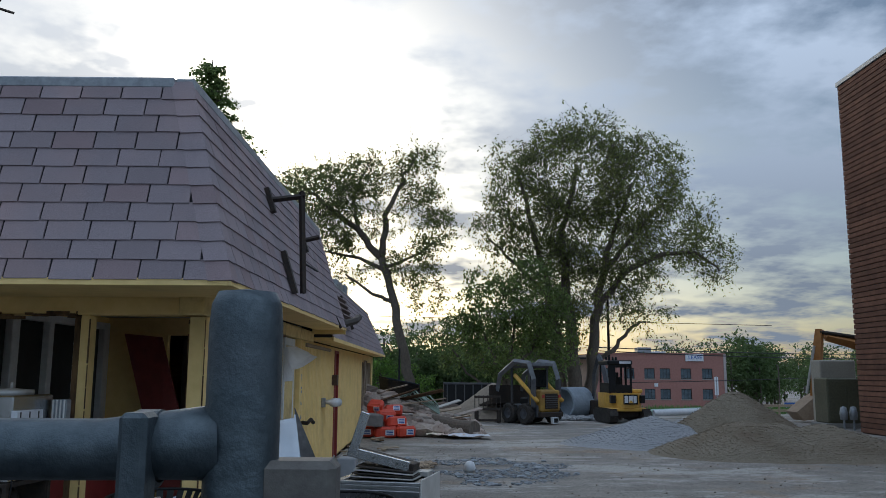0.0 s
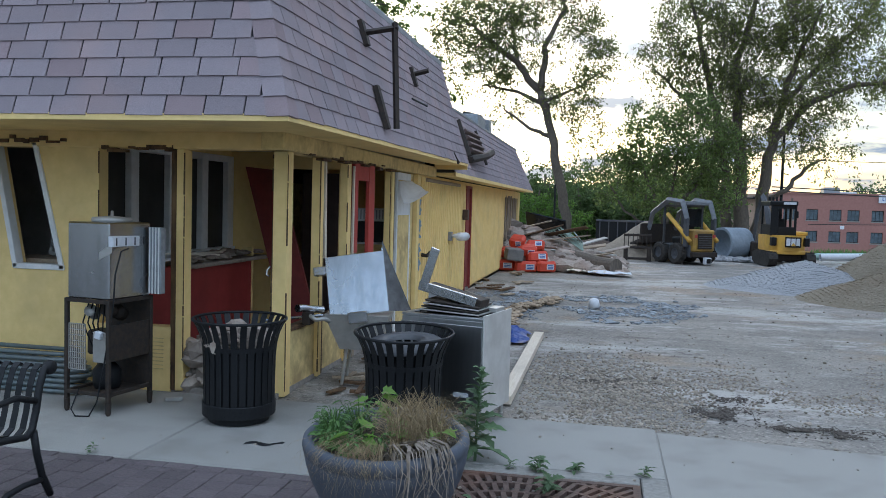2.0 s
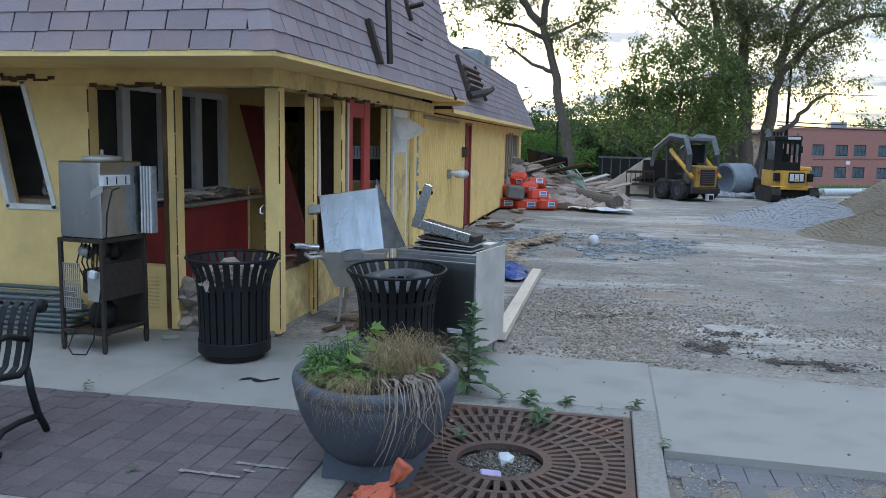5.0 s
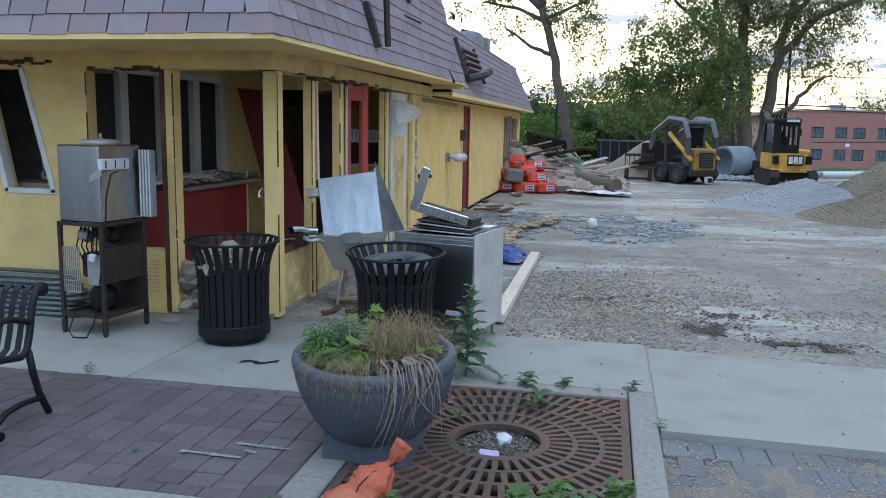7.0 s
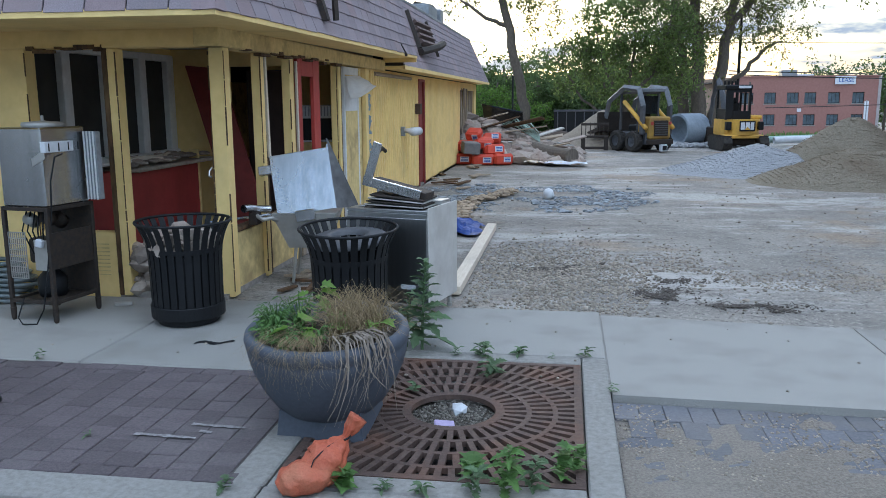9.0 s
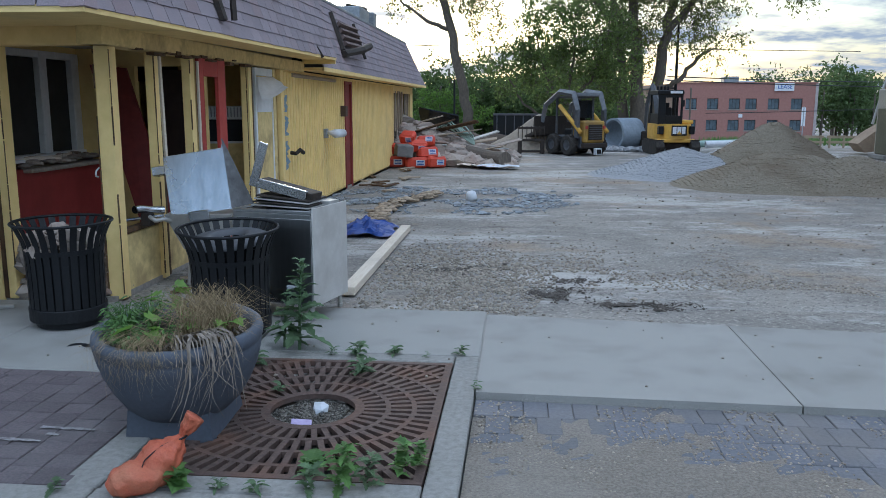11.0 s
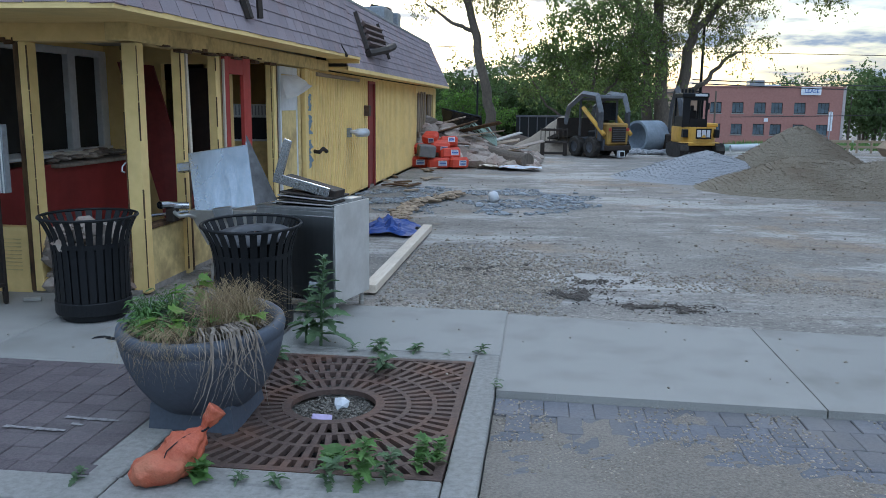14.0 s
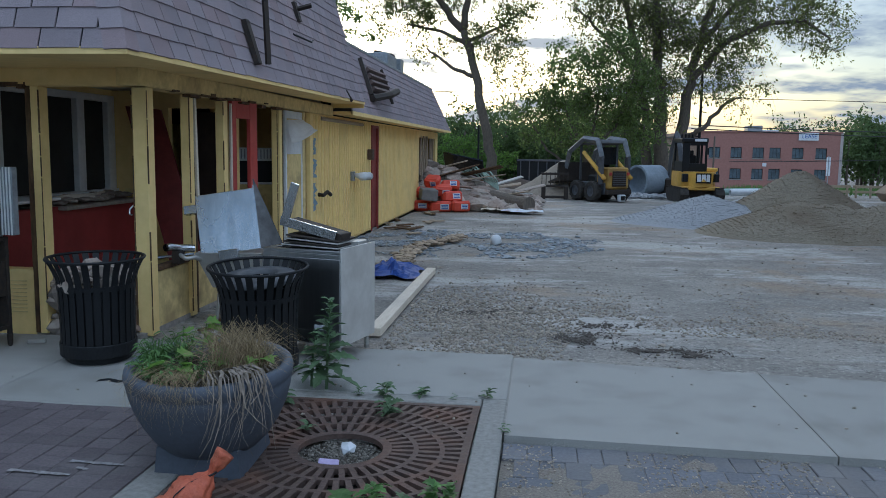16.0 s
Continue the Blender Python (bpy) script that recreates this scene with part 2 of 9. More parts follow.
BLACK = mat("black_powder_coat", (0.009, 0.0095, 0.011), (0.014, 0.015, 0.016), rough=0.5, scale=60, bump=0.06, stain=(0.025, 0.024, 0.023), stain_amount=0.35, spec=0.25)
BLACK_RUSTY = mat("blackened_frame", (0.02, 0.018, 0.016), (0.045, 0.03, 0.02), rough=0.7, scale=25, bump=0.2)
PLANTER = mat("planter_plastic", (0.085, 0.097, 0.122), (0.07, 0.08, 0.1), rough=0.62, scale=40, bump=0.05, stain=(0.09, 0.095, 0.105), stain_amount=0.5)
SOIL = mat("potting_soil", (0.055, 0.042, 0.03), (0.1, 0.085, 0.065), rough=1, scale=60, bump=0.8)
LEAF = mat("green_leaf", (0.13, 0.24, 0.06), (0.09, 0.175, 0.045), rough=0.6, scale=25, bump=0.1, island=0.3, translucent=0.3, stain=(0.13, 0.2, 0.05))
LEAF_BRIGHT = mat("young_leaf", (0.21, 0.34, 0.06), (0.15, 0.27, 0.05), rough=0.6, scale=25, bump=0.1, island=0.25, translucent=0.4)
LEAF_DARK = mat("weed_leaf", (0.12, 0.18, 0.085), (0.085, 0.14, 0.06), rough=0.65, scale=25, bump=0.15, island=0.3, translucent=0.2)
TREE_LEAF = mat("tree_leaf", (0.23, 0.26, 0.09), (0.18, 0.21, 0.07), rough=0.6, scale=1.2, bump=0, island=0.4, translucent=0.7, stain=(0.17, 0.165, 0.045), stain_scale=0.3)
TREE_LEAF_DARK = mat("dense_leaf", (0.20, 0.265, 0.085), (0.15, 0.205, 0.068), rough=0.6, scale=1.2, bump=0, island=0.4, translucent=0.7, stain=(0.1, 0.135, 0.04), stain_scale=0.3)
BARK = mat("bark", (0.17, 0.14, 0.11), (0.1, 0.083, 0.066), rough=0.95, scale=9, bump=0.8, stretch=(3, 3, 0.6))
DRY = mat("dry_grass", (0.36, 0.28, 0.16), (0.27, 0.2, 0.11), rough=0.9, scale=20, bump=0.1, island=0.3, translucent=0.2)
HUSK = mat("dry_husk", (0.3, 0.25, 0.2), (0.2, 0.165, 0.13), rough=0.95, scale=25, bump=0.3, island=0.25)
ORANGE_BAG = mat("orange_woven_plastic", (0.46, 0.115, 0.055), (0.37, 0.085, 0.042), rough=0.6, scale=120, bump=0.6, bump_scale=28, stain=(0.4, 0.2, 0.11), stain_amount=0.5, stain_scale=6)
RUST = mat("rusty_cast_iron", (0.125, 0.085, 0.068), (0.085, 0.058, 0.048), rough=0.75, metal=0.25, scale=40, bump=0.25, stain=(0.2, 0.1, 0.06), stain_amount=0.6, stain_scale=3)
VOID = mat("shaded_pit_soil", (0.02, 0.018, 0.016), rough=1, scale=40, bump=0.6)
STONE = mat("loose_stone", (0.34, 0.295, 0.235), (0.25, 0.215, 0.17), rough=0.95, scale=30, bump=0.3, island=0.35)
RUBBLE = mat("broken_masonry", (0.36, 0.31, 0.26), (0.26, 0.21, 0.17), rough=0.95, scale=14, bump=0.4, island=0.4, stain=(0.3, 0.15, 0.1))
INTERIOR = mat("dark_interior", (0.09, 0.085, 0.075), (0.06, 0.055, 0.05), rough=0.95, scale=6)
GREYFLOOR = mat("debris_floor", (0.38, 0.345, 0.3), (0.26, 0.23, 0.2), scale=20, bump=0.6)
CAT_YELLOW = mat("machine_yellow", (0.74, 0.44, 0.07), (0.64, 0.37, 0.06), rough=0.5, scale=8, bump=0.05, stain=(0.27, 0.17, 0.06), stain_amount=0.5)
MACHINE_GREY = mat("machine_grey", (0.085, 0.09, 0.1), (0.06, 0.062, 0.07), rough=0.6, scale=10, bump=0.1, stain=(0.17, 0.14, 0.1), stain_amount=0.5)
ARM_GREY = mat("faded_arm_paint", (0.19, 0.2, 0.215), (0.13, 0.14, 0.15), rough=0.6, scale=8, bump=0.1, stain=(0.12, 0.09, 0.07), stain_amount=0.6, stain_scale=3)
RUBBER = mat("tyre_rubber", (0.022, 0.021, 0.02), (0.06, 0.052, 0.043), rough=0.9, scale=12, bump=0.3)
GLASS_DARK = mat("tinted_glass", (0.015, 0.018, 0.02), rough=0.12, bump=0, spec=0.6)
BRICK_RED = mat("far_brick", (0.33, 0.17, 0.14), (0.28, 0.14, 0.115), rough=0.9, scale=3.5, bump=0.1, stain=(0.37, 0.2, 0.17), stain_scale=0.2)
GRAVEL_GREY = mat("crushed_stone", (0.36, 0.365, 0.37), (0.25, 0.255, 0.26), rough=0.95, scale=30, bump=0.9, stain=(0.37, 0.37, 0.37), stain_amount=0.5, island=0.25)
GRAVEL_BROWN = mat("brown_gravel", (0.30, 0.255, 0.185), (0.2, 0.17, 0.12), rough=0.95, scale=24, bump=0.9, stain=(0.16, 0.115, 0.07), stain_amount=0.7, stain_scale=0.9, island=0.3)
BLUE_TARP = mat("blue_tarp", (0.03, 0.07, 0.28), (0.022, 0.05, 0.2), rough=0.45, scale=12, bump=0.3)
PIPE_GREY = mat("grey_blue_pipe", (0.27, 0.31, 0.35), (0.21, 0.245, 0.28), rough=0.7, scale=8, bump=0.1)
RED_BAG = mat("red_orange_plastic", (0.62, 0.075, 0.035), (0.5, 0.055, 0.028), rough=0.55, scale=9, bump=0.3)
WHITE_PLASTIC = mat("white_plastic", (0.7, 0.72, 0.74), (0.6, 0.62, 0.65), rough=0.5, scale=12, bump=0.05)
BLUE_PRINT = mat("blue_print", (0.03, 0.11, 0.42), rough=0.5, bump=0)


# ---- mesh building ----
class Mesh:
    """Collects vertices and faces of one part."""

    def __init__(self):
        self.v, self.f = [], []

    def add(self, verts, faces):
        k = len(self.v)
        self.v.extend(tuple(p) for p in verts)
        self.f.extend(tuple(i + k for i in q) for q in faces)
        return self

    def box(self, x0, x1, y0, y1, z0, z1, m=None, c=0.0):
        """A box with chamfered edges (c), moved by m."""
        cx, cy, cz, hx, hy, hz = (x0 + x1) / 2, (y0 + y1) / 2, (z0 + z1) / 2, abs(x1 - x0) / 2, abs(y1 - y0) / 2, abs(z1 - z0) / 2
        c = min(c, 0.45 * min(hx, hy, hz))
        if c <= 0:
            vs = [Vector((cx + sx * hx, cy + sy * hy, cz + sz * hz)) for sx in (-1, 1) for sy in (-1, 1) for sz in (-1, 1)]
            fs = [(0, 1, 3, 2), (4, 6, 7, 5), (0, 4, 5, 1), (2, 3, 7, 6), (0, 2, 6, 4), (1, 5, 7, 3)]
        else:
            vs, idx = [], {}
            for sx in (-1, 1):
                for sy in (-1, 1):
                    for sz in (-1, 1):
                        for a in range(3):
                            p = [cx + sx * (hx - c), cy + sy * (hy - c), cz + sz * (hz - c)]
                            p[a] += (sx, sy, sz)[a] * c
                            idx[sx, sy, sz, a] = len(vs)
                            vs.append(Vector(p))
            fs = []
            S = (-1, 1)
            for s in S:
                fs.append([idx[s, y, z, 0] for y, z in ((-1, -1), (1, -1), (1, 1), (-1, 1))][::s])
                fs.append([idx[x, s, z, 1] for x, z in ((-1, -1), (-1, 1), (1, 1), (1, -1))][::s])
                fs.append([idx[x, y, s, 2] for x, y in ((-1, -1), (1, -1), (1, 1), (-1, 1))][::s])
            for s in S:
                for t in S:
                    fs.append([idx[s, t, -1, 0], idx[s, t, -1, 1], idx[s, t, 1, 1], idx[s, t, 1, 0]][::s * t])
                    fs.append([idx[-1, s, t, 1], idx[-1, s, t, 2], idx[1, s, t, 2], idx[1, s, t, 1]][::s * t])
                    fs.append([idx[s, -1, t, 2], idx[s, -1, t, 0], idx[s, 1, t, 0], idx[s, 1, t, 2]][::s * t])
            for sx in S:
                for sy in S:
                    for sz in S:
                        fs.append([idx[sx, sy, sz, a] for a in range(3)][::sx * sy * sz])
        if m is not None:
            vs = [m @ p for p in vs]
        return self.add(vs, fs)

    def tube(self, path, radius, seg=8, cap=True, m=None):
        """A round bar along a path; radius a number or one for each point."""
        path = [Vector(p) for p in path]
        rad = radius if isinstance(radius, (list, tuple)) else [radius] * len(path)
        vs, fs = [], []
        up = None
        for i, p in enumerate(path):
            d = (path[min(i + 1, len(path) - 1)] - path[max(i - 1, 0)]).normalized()
            if up is None:
                up = Vector((0, 0, 1)) if abs(d.z) < 0.9 else Vector((1, 0, 0))
            a = d.cross(up)
            if a.length < 1e-4:
                a = d.cross(Vector((0.3, 0.9, 0.2)))
            a.normalize()
            b = a.cross(d).normalized()
            up = b
            for k in range(seg):
                w = 2 * math.pi * k / seg
                vs.append(p + a * (math.cos(w) * rad[i]) + b * (math.sin(w) * rad[i]))
        for i in range(len(path) - 1):
            for k in range(seg):
                q = (k + 1) % seg
                fs.append((i * seg + k, i * seg + q, (i + 1) * seg + q, (i + 1) * seg + k))
        if cap:
            fs.append(tuple(range(seg - 1, -1, -1)))
            e = (len(path) - 1) * seg
            fs.append(tuple(e + k for k in range(seg)))
        if m is not None:
            vs = [m @ p for p in vs]
        return self.add(vs, fs)

    def lathe(self, profile, seg=40, m=None, squash=None):
        """A turned shape from (radius, height) pairs."""
        vs, fs = [], []
        for r, z in profile:
            for k in range(seg):
                w = 2 * math.pi * k / seg
                vs.append(Vector((r * math.cos(w), r * math.sin(w), z)))
        for i in range(len(profile) - 1):
            for k in range(seg):
                q = (k + 1) % seg
                fs.append((i * seg + k, i * seg + q, (i + 1) * seg + q, (i + 1) * seg + k))
        if m is not None:
            vs = [m @ p for p in vs]
        return self.add(vs, fs)

    def prism(self, outline, depth, m):
        """An outline in x, z pushed out along y."""
        k = len(outline)
        vs = [Vector((x, 0, z)) for x, z in outline] + [Vector((x, depth, z)) for x, z in outline]
        fs = [tuple(range(k)), tuple(range(2 * k - 1, k - 1, -1))]
        fs += [(i, i + k, (i + 1) % k + k, (i + 1) % k) for i in range(k)]
        return self.add([m @ p for p in vs], fs)

    def rock(self, p, size, rng, flat=0.7, turn=True):
        """An angular stone of twelve corners or so."""
        t = (1 + 5 ** 0.5) / 2
        vs = [(-1, t, 0), (1, t, 0), (-1, -t, 0), (1, -t, 0), (0, -1, t), (0, 1, t), (0, -1, -t), (0, 1, -t), (t, 0, -1), (t, 0, 1), (-t, 0, -1), (-t, 0, 1)]
        fs = [(0, 11, 5), (0, 5, 1), (0, 1, 7), (0, 7, 10), (0, 10, 11), (1, 5, 9), (5, 11, 4), (11, 10, 2), (10, 7, 6), (7, 1, 8),
              (3, 9, 4), (3, 4, 2), (3, 2, 6), (3, 6, 8), (3, 8, 9), (4, 9, 5), (2, 4, 11), (6, 2, 10), (8, 6, 7), (9, 8, 1)]
        e = Euler((rng.uniform(0, 6), rng.uniform(0, 6), rng.uniform(0, 6))).to_matrix()
        sx, sy = rng.uniform(0.7, 1.3), rng.uniform(0.7, 1.3)
        out = []
        for v in vs:
            w = e @ Vector(v) * (size * 0.5 * rng.uniform(0.75, 1.15))
            out.append((p[0] + w.x * sx, p[1] + w.y * sy, p[2] + w.z * flat))
        return self.add(out, fs)

    def object(self, name, material, parent=None, smooth=False, label=""):
        me = bpy.data.meshes.new(name)
        me.from_pydata(self.v, [], self.f)
        me.materials.append(material)
        if smooth:
            me.polygons.foreach_set("use_smooth", [True] * len(me.polygons))
        me.update()
        ob = new(name, me)
        if parent is not None:
            ob.parent = parent
        if label:
            ob["label"] = label
        return ob


def thing(name, m, label, category, group="", kind=""):
    ob = new(name)
    ob.empty_display_size = 0.1
    ob.matrix_basis = m
    return tagged(ob, label, category, group, kind)


def piece(name, mesh_ob_data, m, parent):
    """One more object on a mesh that alike pieces share."""
    ob = new(name, mesh_ob_data)
    ob.parent = parent
    ob.matrix_basis = m
    return ob


def structure(ob, label, category):
    return tagged(ob, label, category, kind="structure")


# ---- ground ----
def terrain(x, y):
    """Height of the land: level lot, falling away behind the trees."""
    t = min(max((y - 34) / 55.0, 0), 1)
    z = -3.6 * t * t * (3 - 2 * t)
    if 5.5 < y < 40:
        z += 0.018 * noise.noise((x * 0.5, y * 0.5, 0)) * min(1, (y - 5.5) / 2)
    return z


def build_ground():
    ys = [-400, -60, -8, 0.9] + [5.05 + 0.35 * i for i in range(100)] + [42, 46, 50, 55, 60, 66, 73, 80, 90, 120, 200, 500, 2500]
    xs = [-2500, -600, -200, -80, -40, -20] + [-14 + 0.5 * i for i in range(61)] + [18, 20, 24, 30, 40, 60, 100, 200, 600, 2500]
    g = Mesh()
    vs = []
    for y in ys:
        for x in xs:
            z = terrain(x, y) - 0.02
            if y < 5.0:
                z = -0.16
            vs.append((x, y, z))
    nx = len(xs)
    fs = [(j * nx + i, j * nx + i + 1, (j + 1) * nx + i + 1, (j + 1) * nx + i) for j in range(len(ys) - 1) for i in range(nx - 1)]
    g.add(vs, fs)
    structure(g.object("ground", LOT, smooth=True), "worn grey lot of dusty asphalt, dirt and gravel", "ground")


build_ground()


def slab(parent, x0, x1, y0, y1, top, thick, material, name="slab", skew=0.0):
    m = Mesh().box(x0, x1, y0, y1, top - thick, top, c=0.008)
    return m.object(name, material, parent)


def build_walks():
    w = structure(new("pavement"), "pale grey concrete pavement in jointed slabs", "pavement")
    # driveway slabs
    far = lambda x: 5.42 - 0.085 * (x + 0.4)
    for x0, x1 in ((0.752, 2.588), (2.598, 4.502), (4.512, 6.402), (6.412, 8.302), (8.312, 10.202), (10.212, 12.1)):
        m = Mesh()
        m.prism([(x0, -0.16), (x1, -0.16), (x1, 0.0), (x0, 0.0)], 1, Matrix.Identity(4))
        m.v = [(x, (3.53 - 0.03 * (x - 0.74)) if y < 0.5 else far(x), z) for x, y, z in m.v]
        m.object("slab", CONCRETE, w)
    for x in (0.747, 2.593, 4.507, 6.407, 8.307):
        Mesh().box(x - 0.012, x + 0.012, 3.60, far(x) - 0.01, -0.1, -0.007).object("joint_filler", CONCRETE_EDGE, w)
    slab(w, -0.84, 0.742, 4.215, 5.42, 0.0, 0.16, CONCRETE)
    xs = [-0.852, -2.70, -4.5, -6.3, -8.1, -9.9, -11.7]
    for a, b in zip(xs, xs[1:]):
        slab(w, b + 0.006, a - 0.006, 3.68, 5.42, 0.0, 0.16, CONCRETE)
    # edging round the tree pit
    slab(w, 0.585, 0.742, 2.17, 4.205, 0.0, 0.16, CONCRETE_EDGE, "edging")
    slab(w, -0.84, 0.578, 4.065, 4.205, 0.0, 0.16, CONCRETE_EDGE, "edging")
    slab(w, -1.04, -0.852, 2.17, 3.67, 0.0, 0.16, CONCRETE_EDGE, "edging")
    # kerb
    for k in range(8):
        a = 0.742 - k * 1.6
        slab(w, a - 1.59, a, 1.93, 2.162, 0.0, 0.18, CONCRETE_EDGE, "kerb")
    road = Mesh().box(-40, 40, -40, 1.925, -0.16, -0.13)
    structure(road.object("road", mat("street_asphalt", (0.07, 0.07, 0.07), (0.05, 0.05, 0.05), scale=60, bump=0.4)), "dark grey asphalt street along the kerb", "road")
    bed = Mesh().box(-12, -1.04, 2.165, 3.675, -0.16, -0.011)
    bed.box(0.745, 12.1, 1.3, 3.56, -0.16, -0.062)
    structure(bed.object("paving_bed", JOINT), "dark sand bed between the paving bricks", "ground")


build_walks()

# ---- building ----
EAVE = 2.30
WALL_Y, WALL_X = 5.46, -2.40      # outer faces of front and side walls
T_END, B_END = 11.7, 25.2


def walls():
    m = Mesh()
    # front wall left of the opening, round the slanted window
    m.box(-9.0, -5.35, WALL_Y, WALL_Y + 0.14, -0.1, 2.2)
    m.box(-5.35, -4.14, WALL_Y, WALL_Y + 0.14, -0.1, 1.04)
    pier = [(-4.50, 1.04), (-4.14, 1.04), (-4.14, 2.2), (-4.78, 2.2)]
    m.prism(pier, 0.14, Matrix.Translation((0, WALL_Y, 0)))
    left = [(-5.35, 1.04), (-4.98, 1.04), (-5.20, 2.2), (-5.35, 2.2)]
    m.prism(left, 0.14, Matrix.Translation((0, WALL_Y, 0)))
    m.box(-4.14, -3.43, WALL_Y + 0.01, WALL_Y + 0.14, -0.1, 0.56)
    wall = m.object("wall_south", YELLOW)
    for k in range(9):
        Mesh().box(-3.66, -3.50, WALL_Y + 0.004, WALL_Y + 0.012, 0.18 + 0.034 * k, 0.19 + 0.034 * k).object("louvre", YELLOW_DIRTY, wall)
    structure(wall, "yellow painted front wall with a slanted window opening", "wall")
    # beam under the eave along the open corner
    b = Mesh()
    b.box(-9.0, -2.36, WALL_Y - 0.02, WALL_Y + 0.16, 2.13, 2.32, c=0.01)
    structure(b.object("beam_south", YELLOW), "yellow beam over the open front corner", "beam")
    b = Mesh()
    b.box(WALL_X - 0.16, WALL_X + 0.05, WALL_Y - 0.1, 7.05, 2.13, 2.30, c=0.01)
    b.box(WALL_X - 0.16, WALL_X + 0.03, 7.06, T_END, 2.14, 2.30, c=0.01)
    structure(b.object("beam_east", YELLOW_DIRTY), "yellow torn beam over the side openings", "beam")
    # side wall, ribbed sheet, behind the corner trim
    m = Mesh()
    for a, z in ((10.51, 14.87), (15.52, 21.2)):
        m.box(WALL_X - 0.16, WALL_X - 0.03, a, z, -0.1, 2.15)
    m.box(WALL_X - 0.16, WALL_X - 0.03, 14.87, 15.52, 2.09, 2.15)
    m.box(WALL_X - 0.16, WALL_X - 0.03, 21.2, B_END, -0.1, 0.55)
    m.box(WALL_X - 0.16, WALL_X - 0.03, 24.6, B_END, 0.55, 2.15)
    m.box(WALL_X - 0.16, WALL_X - 0.03, 21.2, 24.6, 1.95, 2.15)
    w = structure(m.object("wall_east", YELLOW), "yellow side wall clad in ribbed sheet metal", "wall")
    rib = Mesh().box(-0.02, 0.022, -0.036, 0.036, 0.06, 2.12, c=0.012).object("rib", YELLOW, w)
    rib.matrix_basis = pose(WALL_X - 0.03, 10.58, 0)
    y = 10.74
    while y < 21.1:
        if not 14.80 < y < 15.58:
            piece("rib", rib.data, pose(WALL_X - 0.03, y, 0), w)
        y += 0.16
    # far, back and hidden walls that close the building
    m = Mesh()
    m.box(-9.0, WALL_X - 0.16, B_END - 0.14, B_END, -0.1, 3.4)
    m.box(-9.14, -9.0, WALL_Y, B_END, -0.1, 3.4)
    structure(m.object("wall_west", YELLOW_DIRTY), "plain walls closing the back of the building", "wall")
    f = Mesh().box(-9.0, WALL_X - 0.03, WALL_Y + 0.02, B_END - 0.14, -0.12, 0.03)
    structure(f.object("floor", GREYFLOOR), "dirty floor strewn with demolition dust", "floor")
    c = Mesh().box(-9.0, WALL_X - 0.17, WALL_Y + 0.17, B_END - 0.15, 2.325, 2.38)
    structure(c.object("ceiling", mat("old_ceiling", (0.7, 0.66, 0.56), (0.58, 0.54, 0.45), scale=5, stain=(0.25, 0.2, 0.15))), "stained pale ceiling of the gutted restaurant", "ceiling")


walls()


